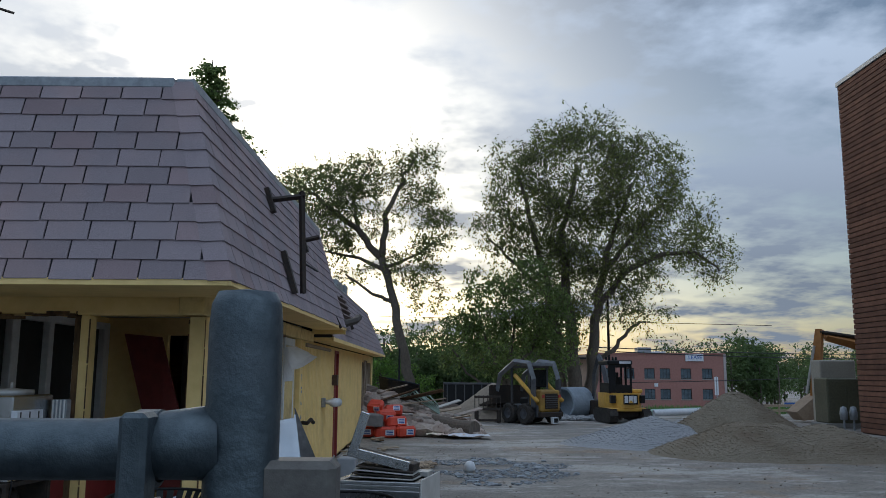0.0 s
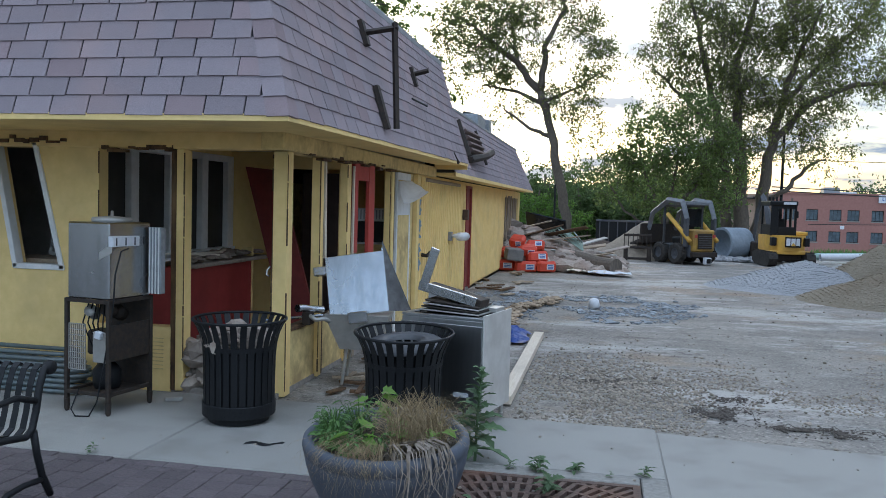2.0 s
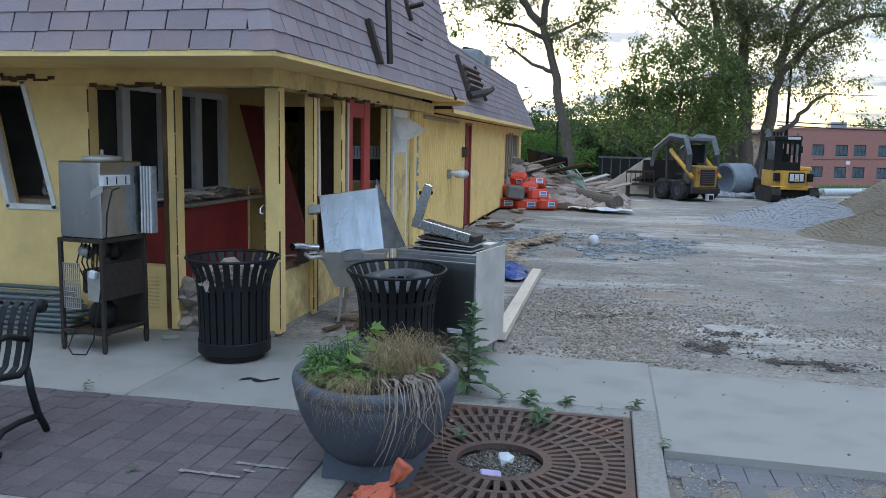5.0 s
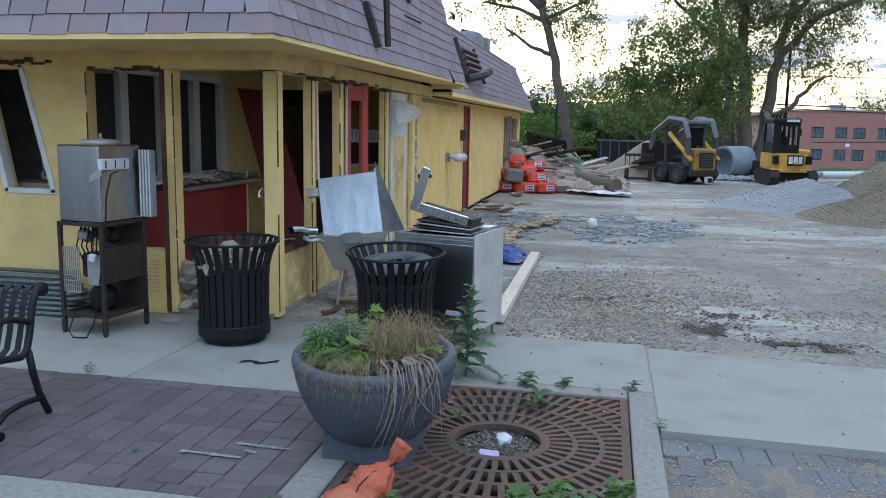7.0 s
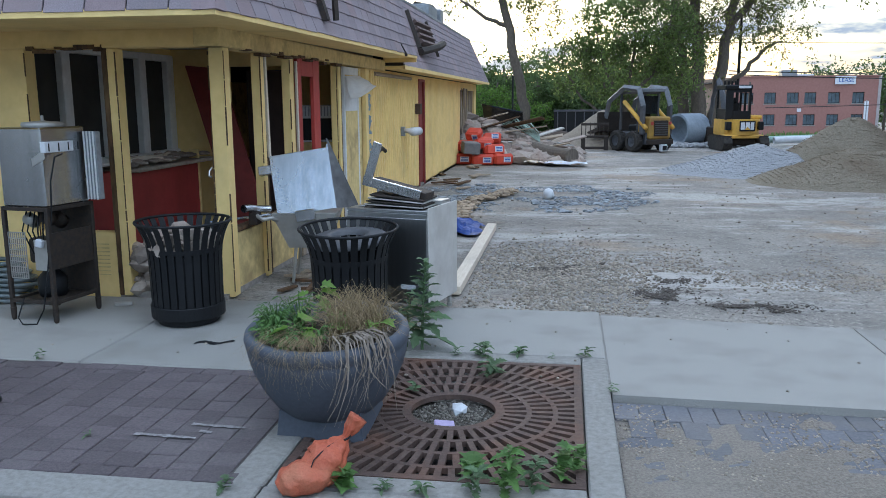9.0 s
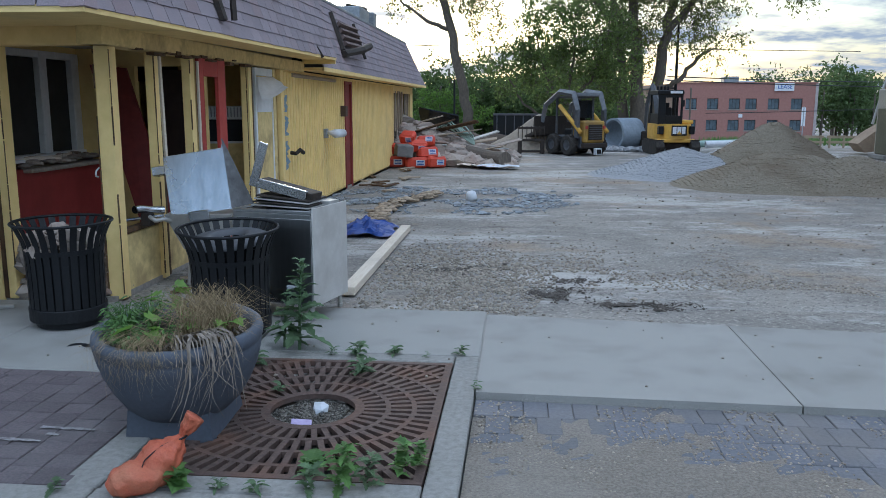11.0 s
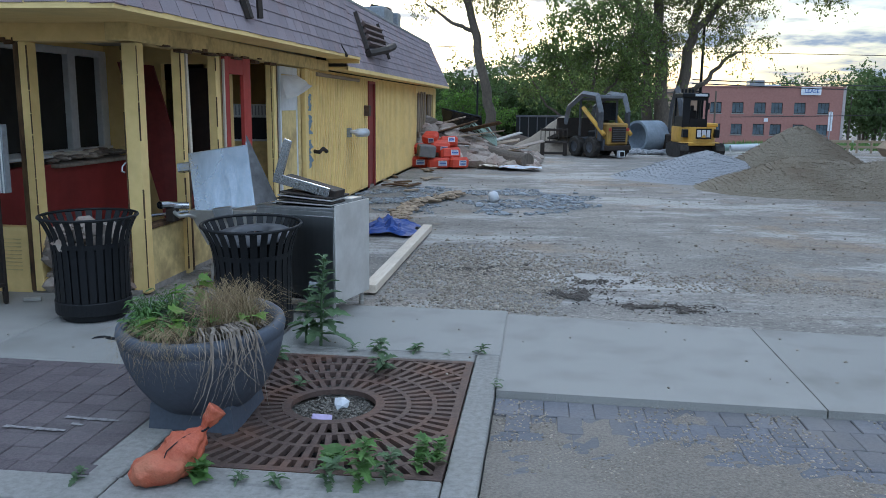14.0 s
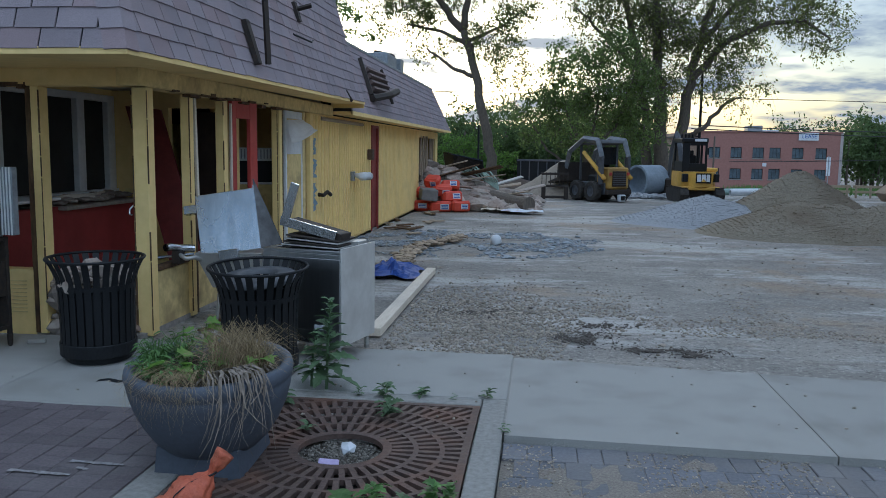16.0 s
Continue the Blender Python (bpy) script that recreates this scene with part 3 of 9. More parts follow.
def posts():
    def post(x0, x1, y0, y1, z1=2.13, material=YELLOW, label="yellow painted timber post", z0=0.0):
        ob = Mesh().box(x0, x1, y0, y1, z0, z1, c=0.006).object("post", material)
        structure(ob, label, "post")
    post(-2.51, -2.38, 5.52, 5.65)
    post(-3.385, -3.31, 5.46, 5.60)
    post(-3.44, -3.387, 5.47, 5.62, material=DARKWOOD, label="rotten bare timber stud beside the opening")
    post(-2.49, -2.40, 6.40, 6.50)
    post(-2.47, -2.42, 6.545, 6.59, material=DARKWOOD, label="split bare timber stud")
    post(-2.49, -2.40, 7.24, 7.36)
    post(-2.43, -2.39, 7.47, 7.56, z1=1.148, material=RAWWOOD, label="bare splintered timber stud")
    post(-2.51, -2.40, 9.10, 9.20)
    post(-2.47, -2.41, 9.215, 9.27, material=DARKWOOD, label="dark bare timber stud")
    post(-2.43, -2.36, 10.36, 10.50, label="yellow corner trim board")
    post(-2.50, -2.42, 10.20, 10.32, material=YELLOW_DIRTY, label="yellow door jamb with worn paint")
    # low panels between the posts
    for y0, y1 in ((5.74, 6.50), (6.58, 7.42)):
        p = Mesh().box(-2.50, -2.44, y0, y1, 0.02, 0.53, c=0.01).object("panel", YELLOW_DIRTY)
        structure(p, "low yellow wall panel with a broken top edge", "panel")
    p = Mesh().box(-2.52, -2.42, 5.68, 9.0, 0.535, 0.575, c=0.01).object("sill", DARKWOOD)
    structure(p, "bare dark timber sill over the low panels", "sill")
    # red door frame
    m = Mesh()
    m.box(-2.43, -2.385, 7.46, 7.58, 1.15, 2.14, c=0.006)
    m.box(-2.43, -2.385, 8.00, 8.23, 0.05, 2.14, c=0.006)
    m.box(-2.428, -2.387, 7.58, 8.00, 1.95, 2.14, c=0.006)
    structure(m.object("door_frame", RED), "red painted door frame with no door", "door frame")
    # boarded white door
    d = structure(new("door_1"), "yellow door with a torn white sheet on top", "door")
    Mesh().box(-2.46, -2.41, 9.40, 10.06, 0.05, 2.02, c=0.006).object("door_leaf", YELLOW_DIRTY, d)
    fr = Mesh()
    fr.box(-2.44, -2.40, 9.355, 9.40, 0.0, 2.12, c=0.005).box(-2.44, -2.40, 10.06, 10.10, 0.0, 2.12, c=0.005).box(-2.44, -2.40, 9.40, 10.06, 2.02, 2.12, c=0.005)
    fr.object("door_frame", WHITE, d)
    Mesh().box(-2.409, -2.404, 9.42, 10.04, 1.55, 2.0, c=0.001).object("pane", WHITE, d, label="white covered upper pane")
    # narrow red door in the ribbed wall
    d = structure(new("door_2"), "dark red closed door in the ribbed yellow wall", "door")
    Mesh().box(-2.50, -2.45, 14.90, 15.48, 0.05, 2.04, c=0.006).object("door_leaf", DOOR_RED, d)
    fr = Mesh()
    fr.box(-2.46, -2.405, 14.87, 14.92, 0.0, 2.09, c=0.004).box(-2.46, -2.405, 15.46, 15.52, 0.0, 2.09, c=0.004).box(-2.46, -2.405, 14.92, 15.46, 2.04, 2.09, c=0.004)
    fr.object("door_frame", DOOR_RED, d)


posts()


def roofs():
    """Mansard roofs: felt bodies, soffits, and shingles in courses."""
    IN, TOP = 0.48, 3.86
    A = Vector((-1.875, 4.25, EAVE))                       # near eave corner
    body = Mesh()
    lo = [(-9.5, 4.25), (-1.875, 4.25), (-1.875, T_END), (-9.5, T_END)]
    hi = [(-9.5, 4.25 + IN), (-1.875 - IN, 4.25 + IN), (-1.875 - IN, T_END), (-9.5, T_END)]
    body.add([(x, y, EAVE + 0.01) for x, y in lo] + [(x, y, TOP) for x, y in hi],
             [(0, 1, 5, 4), (1, 2, 6, 5), (2, 3, 7, 6), (3, 0, 4, 7), (4, 5, 6, 7), (3, 2, 1, 0)])
    roof = structure(body.object("roof_tower", ROOF_UNDER), "mansard roof of faded purple-grey asphalt shingles", "roof")
    s = Mesh()
    s.box(-9.5, -1.89, 4.265, WALL_Y - 0.03, EAVE - 0.035, EAVE - 0.003)
    s.box(WALL_X + 0.06, -1.89, WALL_Y - 0.03, T_END, EAVE - 0.035, EAVE - 0.003)
    tower = [roof]
    tower.append(s.object("soffit", YELLOW))
    structure(tower[-1], "yellow soffit boards under the eaves", "soffit")
    f = Mesh()
    f.box(-9.5, -1.875, 4.235, 4.262, EAVE - 0.045, EAVE + 0.004).box(-1.888, -1.862, 4.235, T_END, EAVE - 0.045, EAVE + 0.004)
    f.box(WALL_X, -1.875, T_END - 0.03, T_END + 0.004, EAVE - 0.10, EAVE + 0.004)
    tower.append(f.object("drip_edge", YELLOW))
    structure(tower[-1], "thin yellow drip edge along the eaves", "trim")
    t = Mesh()
    t.box(-9.5, -1.875 - IN - 0.12, 4.25 + IN - 0.03, 4.25 + IN + 0.12, TOP - 0.05, TOP + 0.035, c=0.01)
    t.box(-1.875 - IN - 0.12, -1.875 - IN + 0.03, 4.25 + IN, T_END, TOP - 0.05, TOP + 0.035, c=0.01)
    tower.append(t.object("roof_trim", METAL_TRIM))
    structure(tower[-1], "grey metal trim along the roof top", "trim")

    # the old frame sags towards the street corner
    sag = Matrix.Translation((0, 4.25, EAVE)) @ pose(0, 0, 0, 0.5, 0, 0) @ Matrix.Translation((0, -4.25, -EAVE))
    for ob in tower:
        ob.matrix_basis = sag
    rng = random.Random(3)
    H = TOP - EAVE
    slope = math.hypot(IN, H)
    rows = 11
    ex = slope / rows
    tab = 0.305
    proto = {}

    def shingle_mesh(w):
        key = round(w, 2)
        if key not in proto:
            g = Mesh()
            # wedge: thick butt edge below, thin above
            hw = key / 2 - 0.004
            g.add([(-hw, 0, 0.004), (hw, 0, 0.004), (hw, 0, 0.016), (-hw, 0, 0.016), (-hw, ex * 1.04, 0.002), (hw, ex * 1.04, 0.002), (hw, ex * 1.04, 0.006), (-hw, ex * 1.04, 0.006)],
                  [(3, 2, 6, 7), (0, 1, 2, 3), (1, 5, 6, 2), (4, 0, 3, 7), (4, 5, 1, 0)])
            for k, mt in enumerate((SHINGLE, SHINGLE_RED)):
                ob = g.object("shingle", mt)
                proto[key, k] = ob.data
                bpy.data.objects.remove(ob)
            proto[key] = True
        return proto[key, 1 if rng.random() < 0.17 else 0]

    # local frame of a face: x along the eave, y up the slope, z outwards
    def face(origin, along, inward):
        x = Vector(along).normalized()
        y = (Vector(inward) * IN + Vector((0, 0, H))).normalized()
        z = x.cross(y)
        return Matrix((x, y, z)).transposed().to_4x4(), Vector(origin)

    joined = Mesh()
    count = 0
    for origin, along, inward, length, keep in (((-9.5, 4.25, EAVE), (1, 0, 0), (0, 1, 0), 7.625, 4.0), (tuple(A), (0, 1, 0), (-1, 0, 0), T_END - 4.25, 4.2)):
        rot, o = face(origin, along, inward)
        front = along[0] == 1
        for r in range(rows):
            cut = IN * (r + 0.3) / rows + 0.12          # the hip takes this much
            lo_, hi_ = (0, length - cut) if front else (cut, length)
            s0 = lo_ - rng.uniform(0, 0.05) - (0.15 if r % 2 else 0.0) - (0.1 * (r % 3)) * 0.3
            while s0 < hi_ - 0.02:
                a, b = max(s0, lo_), min(s0 + tab, hi_)
                s0 += tab
                if b - a < 0.05:
                    continue
                jitter = rng.uniform(-0.004, 0.004)
                m = Matrix.Translation(o) @ rot @ Matrix.Translation(((a + b) / 2, r * ex - 0.012 + jitter, 0.004)) @ pose(0, 0, 0, rng.uniform(-0.3, 0.3), 0, rng.uniform(-0.35, 0.35))
                near = (a + b) / 2 > length - keep if front else (a + b) / 2 < keep
                data = shingle_mesh(b - a)
                if near and count < 300:
                    piece("shingle", data, m, roof)
                    count += 1
                else:
                    joined.add([m @ v.co for v in data.vertices], [tuple(p.vertices) for p in data.polygons])
    rest = joined.object("shingle_field", SHINGLE, roof)
    rest["kind"] = "stuff"
    # hip caps over the corner
    for r in range(rows):
        k = (r * ex - 0.02) / slope
        p = A + Vector((-IN, IN, H)) * k
        g = Mesh()
        up = (Vector((-IN, IN, H)) / slope) * ex * 1.15
        w = 0.15
        n1, n2 = Vector((-1, 0, 0)) * w, Vector((0, 1, 0)) * w
        out = Vector((1, -1, 0)).normalized() * 0.03 + Vector((0, 0, 0.012))
        out2 = out * 0.55
        s1, s2 = Vector((0, -1, 0.2)).normalized() * 0.026, Vector((1, 0, 0.2)).normalized() * 0.026
        g.add([p + n1 + s1, p + out, p + n2 + s2, p + up + n1 + s1 * 0.5, p + up + out2, p + up + n2 + s2 * 0.5,
               p + n1, p, p + n2], [(0, 1, 4, 3), (1, 2, 5, 4), (6, 7, 1, 0), (7, 8, 2, 1)])
        g.object("hip_shingle", SHINGLE_RED if r in (0, 4) else SHINGLE, roof)

    # back roof, lower and set in
    bx, bz, bt, bi = -2.08, 2.22, 3.50, 0.52
    body = Mesh()
    lo = [(-9.5, T_END + 0.006), (bx, T_END + 0.006), (bx, B_END + 0.6), (-9.5, B_END + 0.6)]
    hi = [(-9.5, T_END + 0.006), (bx - bi, T_END + 0.006), (bx - bi, B_END + 0.6 - 0.9), (-9.5, B_END + 0.6 - 0.9)]
    body.add([(x, y, bz) for x, y in lo] + [(x, y, bt) for x, y in hi],
             [(0, 1, 5, 4), (1, 2, 6, 5), (2, 3, 7, 6), (3, 0, 4, 7), (4, 5, 6, 7), (3, 2, 1, 0)])
    back = structure(body.object("roof_back", ROOF_UNDER), "lower mansard roof of purple-grey asphalt shingles", "roof")
    x = Vector((0, 1, 0)); y = Vector((-bi, 0, bt - bz)).normalized(); z = x.cross(y)
    rot = Matrix((x, y, z)).transposed().to_4x4()
    L, sl = B_END + 0.6 - T_END, math.hypot(bi, bt - bz)
    nrow = 9
    e2 = sl / nrow
    g = Mesh()
    for r in range(nrow):
        hi_ = L - 0.9 * (r + 0.5) / nrow
        s0 = -rng.uniform(0, 0.3)
        while s0 < hi_:
            a, b = max(s0, 0) + 0.004, min(s0 + tab, hi_) - 0.004
            s0 += tab
            if b - a < 0.04:
                continue
            m = Matrix.Translation((bx, T_END, bz)) @ rot
            y0, y1 = r * e2 - 0.01, (r + 1) * e2
            g.add([m @ Vector(q) for q in ((a, y0, 0.004), (b, y0, 0.004), (b, y0, 0.016), (a, y0, 0.016), (a, y1, 0.002), (b, y1, 0.002), (b, y1, 0.006), (a, y1, 0.006))],
                  [(3, 2, 6, 7), (0, 1, 2, 3), (1, 5, 6, 2), (4, 0, 3, 7)])
    sf = g.object("shingle_field", SHINGLE, back)
    sf["kind"] = "stuff"
    s = Mesh().box(WALL_X - 0.03, bx + 0.012, T_END + 0.01, B_END + 0.6, bz - 0.05, bz - 0.004)
    s.box(bx - 0.012, bx + 0.018, T_END + 0.01, B_END + 0.61, bz - 0.06, bz + 0.004)
    structure(s.object("soffit_back", YELLOW), "yellow soffit under the lower roof", "soffit")
    t = Mesh().box(bx - bi - 0.1, bx - bi + 0.03, T_END + 0.006, B_END - 0.3, bt - 0.03, bt + 0.03, c=0.01)
    structure(t.object("roof_trim", METAL_TRIM), "grey metal trim along the lower roof", "trim")


roofs()


# ---- paving bricks and tree grate ----
def pavers():
    rng = random.Random(5)

    def field(x0, x1, y0, y1, w, d, top, material, parent, near, bond=0.5, gap=0.003):
        proto = Mesh().box(-w / 2 + gap, w / 2 - gap, -d / 2 + gap, d / 2 - gap, -0.06, 0, c=0.004).object("paver", material, parent)
        first = True
        rest = Mesh()
        rows = round((y1 - y0) / d)
        for r in range(rows):
            y = y0 + (r + 0.5) * d
            x = x0 + (w * bond if r % 2 else 0) + rng.uniform(-0.01, 0.01)
            while x + w / 2 < x1:
                z = top + rng.uniform(-0.004, 0.003)
                m = pose(x + w / 2, y, z, rng.uniform(-0.6, 0.6), rng.uniform(-0.6, 0.6), rng.uniform(-0.5, 0.5))
                if near[0] < x < near[1]:
                    if first:
                        proto.matrix_basis = m
                        first = False
                    else:
                        piece("paver", proto.data, m, parent)
                else:
                    rest.add([m @ v.co for v in proto.data.vertices], [tuple(f.vertices) for f in proto.data.polygons])
                x += w
        if rest.v:
            ob = rest.object("paver_field", material, parent)
            ob["kind"] = "stuff"

    a = structure(new("brick_paving"), "reddish grey paving bricks between kerb and walk", "paving")
    field(-12, -1.05, 2.168, 2.268, 0.2, 0.1, -0.002, PAVER, a, (-4.2, -1.0), gap=0.002)
    field(-12, -1.05, 3.568, 3.668, 0.2, 0.1, -0.002, PAVER, a, (-4.2, -1.0), gap=0.002)
    # the bricks between run away from the kerb, each file shifted against the next
    proto = Mesh().box(-0.078, 0.078, -0.0715, 0.0715, -0.06, 0, c=0.004).object("paver", PAVER, a)
    rest = Mesh()
    for c in range(69):
        x, off = -1.05 - 0.16 * (c + 0.5), rng.choice((0.0, 0.0, 0.072, 0.072, 0.04))
        files, y = [], 2.268 - off
        while y < 3.56:
            lo, hi = max(y, 2.268), min(y + 0.1444, 3.568)
            if hi - lo > 0.03:
                files.append(((lo + hi) / 2, (hi - lo) / 0.1444))
            y += 0.1444
        for yc, k in files:
            m = pose(x, yc, -0.002 + rng.uniform(-0.004, 0.002), rng.uniform(-0.5, 0.5), rng.uniform(-0.5, 0.5), rng.uniform(-0.4, 0.4)) @ Matrix.Diagonal((1, k, 1, 1))
            if c < 24:
                piece("paver", proto.data, m, a)
            else:
                rest.add([m @ v.co for v in proto.data.vertices], [tuple(f.vertices) for f in proto.data.polygons])
    bpy.data.objects.remove(proto)
    rest.object("paver_field", PAVER, a)["kind"] = "stuff"
    b = structure(new("block_paving"), "blue-grey paving blocks dusted with gravel", "paving")
    field(0.75, 12.0, 1.35, 3.52, 0.14, 0.241, -0.045, PAVER_BLUE, b, (0.6, 4.9), gap=0.002)
    # dust and grit washed over the blocks
    g = Mesh()
    nx, ny = 130, 46
    vs = []
    for j in range(ny):
        for i in range(nx):
            x, y = 0.75 + 0.06 * i, 1.32 + 0.048 * j
            edge = (3.12 - y) * 1.5 + 0.45 * noise.noise((x * 0.9, y * 0.9, 3)) - 1.0 * max(0, noise.noise((x * 1.3, y * 1.6, 7)) - 0.05)
            h = min(max(edge * 0.016, -0.03), 0.012) + 0.010 * noise.noise((x * 4, y * 4, 1)) + 0.010 * noise.noise((x * 15, y * 15, 2))
            vs.append((x, y, -0.05 + h))
    g.add(vs, [(j * nx + i, j * nx + i + 1, (j + 1) * nx + i + 1, (j + 1) * nx + i) for j in range(ny - 1) for i in range(nx - 1)])
    structure(g.object("dust_cover", DUST, smooth=True), "pale brown dust and grit over the blocks", "dust")
    # chalk marks on the bricks
    ch = mat("white_chalk", (0.36, 0.35, 0.34), (0.15, 0.13, 0.125), scale=40, bump=0.1)
    for x0, x1, y in ((-1.72, -1.38, 2.62), (-1.48, -1.18, 2.78), (-1.40, -1.33, 2.70)):
        m = Mesh()
        n = 14
        for i in range(n):
            f = i / (n - 1)
            w = 0.02 * (0.5 + abs(noise.noise((f * 4 + x0, 3, 5)))) * (1.2 - 0.6 * f)
            m.v += [(x0 + (x1 - x0) * f, y - w - 0.012 * f, 0.003), (x0 + (x1 - x0) * f, y + w - 0.012 * f, 0.003)]
        m.f = [(2 * i, 2 * i + 2, 2 * i + 3, 2 * i + 1) for i in range(n - 1)]
        tagged(m.object("chalk_mark", ch), "short white painted mark on the paving bricks", "marking", "paint marks")


def tree_grate():
    cx, cy, hole = -0.135, 3.185, 0.235
    x0, x1, y0, y1 = -0.838, 0.575, 2.325, 4.055
    top, th = -0.004, 0.03
    t = thing("tree_grate", Matrix.Identity(4), "rusty brown cast iron tree grate with radial slots", "tree grate")
    inside = lambda x, y: x0 + 0.03 < x < x1 - 0.03 and y0 + 0.03 < y < y1 - 0.03
    radii = [hole + 0.05, 0.42, 0.565, 0.72, 0.875, 1.03]

    def arc(mesh, ra, rb):
        n = max(60, int(rb * 130))
        for k in range(n):
            a, b = 2 * math.pi * k / n, 2 * math.pi * (k + 1) / n
            pts = [(cx + r * math.cos(w), cy + r * math.sin(w)) for r, w in ((ra, a), (rb, a), (rb, b), (ra, b))]
            if all(inside(*p) for p in pts):
                mesh.add([(x, y, top) for x, y in pts] + [(x, y, top - th) for x, y in pts],
                         [(0, 1, 2, 3), (1, 5, 6, 2), (0, 3, 7, 4), (0, 4, 5, 1), (3, 2, 6, 7)])
    ring = Mesh()
    arc(ring, hole, radii[0])
    ring.object("inner_ring", RUST, t)
    for r in radii[1:-1]:
        m = Mesh(); arc(m, r - 0.014, r + 0.014); m.object("ring", RUST, t)["kind"] = "stuff"
    for i, (ra, rb) in enumerate(zip(radii, radii[1:])):
        n = (36, 48, 60, 76, 90)[i]
        bars = Mesh()
        for k in range(n):
            w = 2 * math.pi * (k + 0.5) / n
            wid = 0.5 * 2 * math.pi * (ra + rb) / 2 / n * 0.5
            segs = 4
            for s in range(segs):
                a, b = ra + (rb - ra) * s / segs, ra + (rb - ra) * (s + 1) / segs
                pm = (cx + (a + b) / 2 * math.cos(w), cy + (a + b) / 2 * math.sin(w))
                if inside(*pm):
                    m = Matrix.Translation((cx, cy, top - 0.001)) @ Matrix.Rotation(w, 4, "Z")
                    bars.box(a, b, -wid, wid, -th, 0, m)
        ob = bars.object("bar_ring", RUST, t)
        ob["kind"] = "stuff"
    rim = Mesh()
    for a, b, c, d in ((x0, x1, y0, y0 + 0.045), (x0, x1, y1 - 0.045, y1), (x0, x0 + 0.045, y0 + 0.045, y1 - 0.045), (x1 - 0.045, x1, y0 + 0.045, y1 - 0.045)):
        rim.box(a, b, c, d, top - th, top + 0.002)
    rim.object("border", RUST, t)
    # pit soil coloured near black, the shade under the bars painted in
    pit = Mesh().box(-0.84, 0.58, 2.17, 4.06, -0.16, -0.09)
    structure(pit.object("pit_floor", VOID), "soil under the grate, coloured near black for the shade below the bars", "soil")
    near = Mesh().box(-0.84, 0.578, 2.17, 2.318, -0.16, 0.0, c=0.008)
    structure(near.object("edging", CONCRETE_EDGE), "concrete edging between grate and kerb", "edging")
    # grit in the hole
    rng = random.Random(8)
    g = Mesh()
    for k in range(1500):
        r, w = hole * math.sqrt(rng.random()), rng.uniform(0, 6.3)
        g.rock((cx + r * math.cos(w), cy + r * math.sin(w), -0.058 + 0.014 * rng.random()), rng.uniform(0.003, 0.011), rng)
    tagged(g.object("grit", mat("dirty_grit", (0.2, 0.18, 0.15), (0.1, 0.09, 0.075), rough=0.95, scale=40, bump=0.3, island=0.6)), "grey and pale grit in the middle of the grate", "gravel", kind="stuff")
    d = Mesh().box(cx - hole, cx + hole, cy - hole, cy + hole, -0.1, -0.058)
    structure(d.object("pit_soil", SOIL), "dark soil in the middle of the grate", "soil")
    w = Mesh(); w.rock((cx + 0.02, cy + 0.09, -0.03), 0.075, rng, 0.5)
    tagged(w.object("white_lump", WHITE_PLASTIC), "white broken lump lying in the grit", "litter")
    w = Mesh().box(-0.055, 0.055, -0.035, 0.035, 0, 0.025, pose(cx - 0.03, cy - 0.15, -0.045, 4, 6, 12), c=0.006)
    tagged(w.object("lilac_block", mat("lilac_foam", (0.5, 0.42, 0.62), (0.42, 0.35, 0.54), rough=0.9, scale=40)), "pale lilac foam block lying in the grit", "litter")


pavers()
tree_grate()


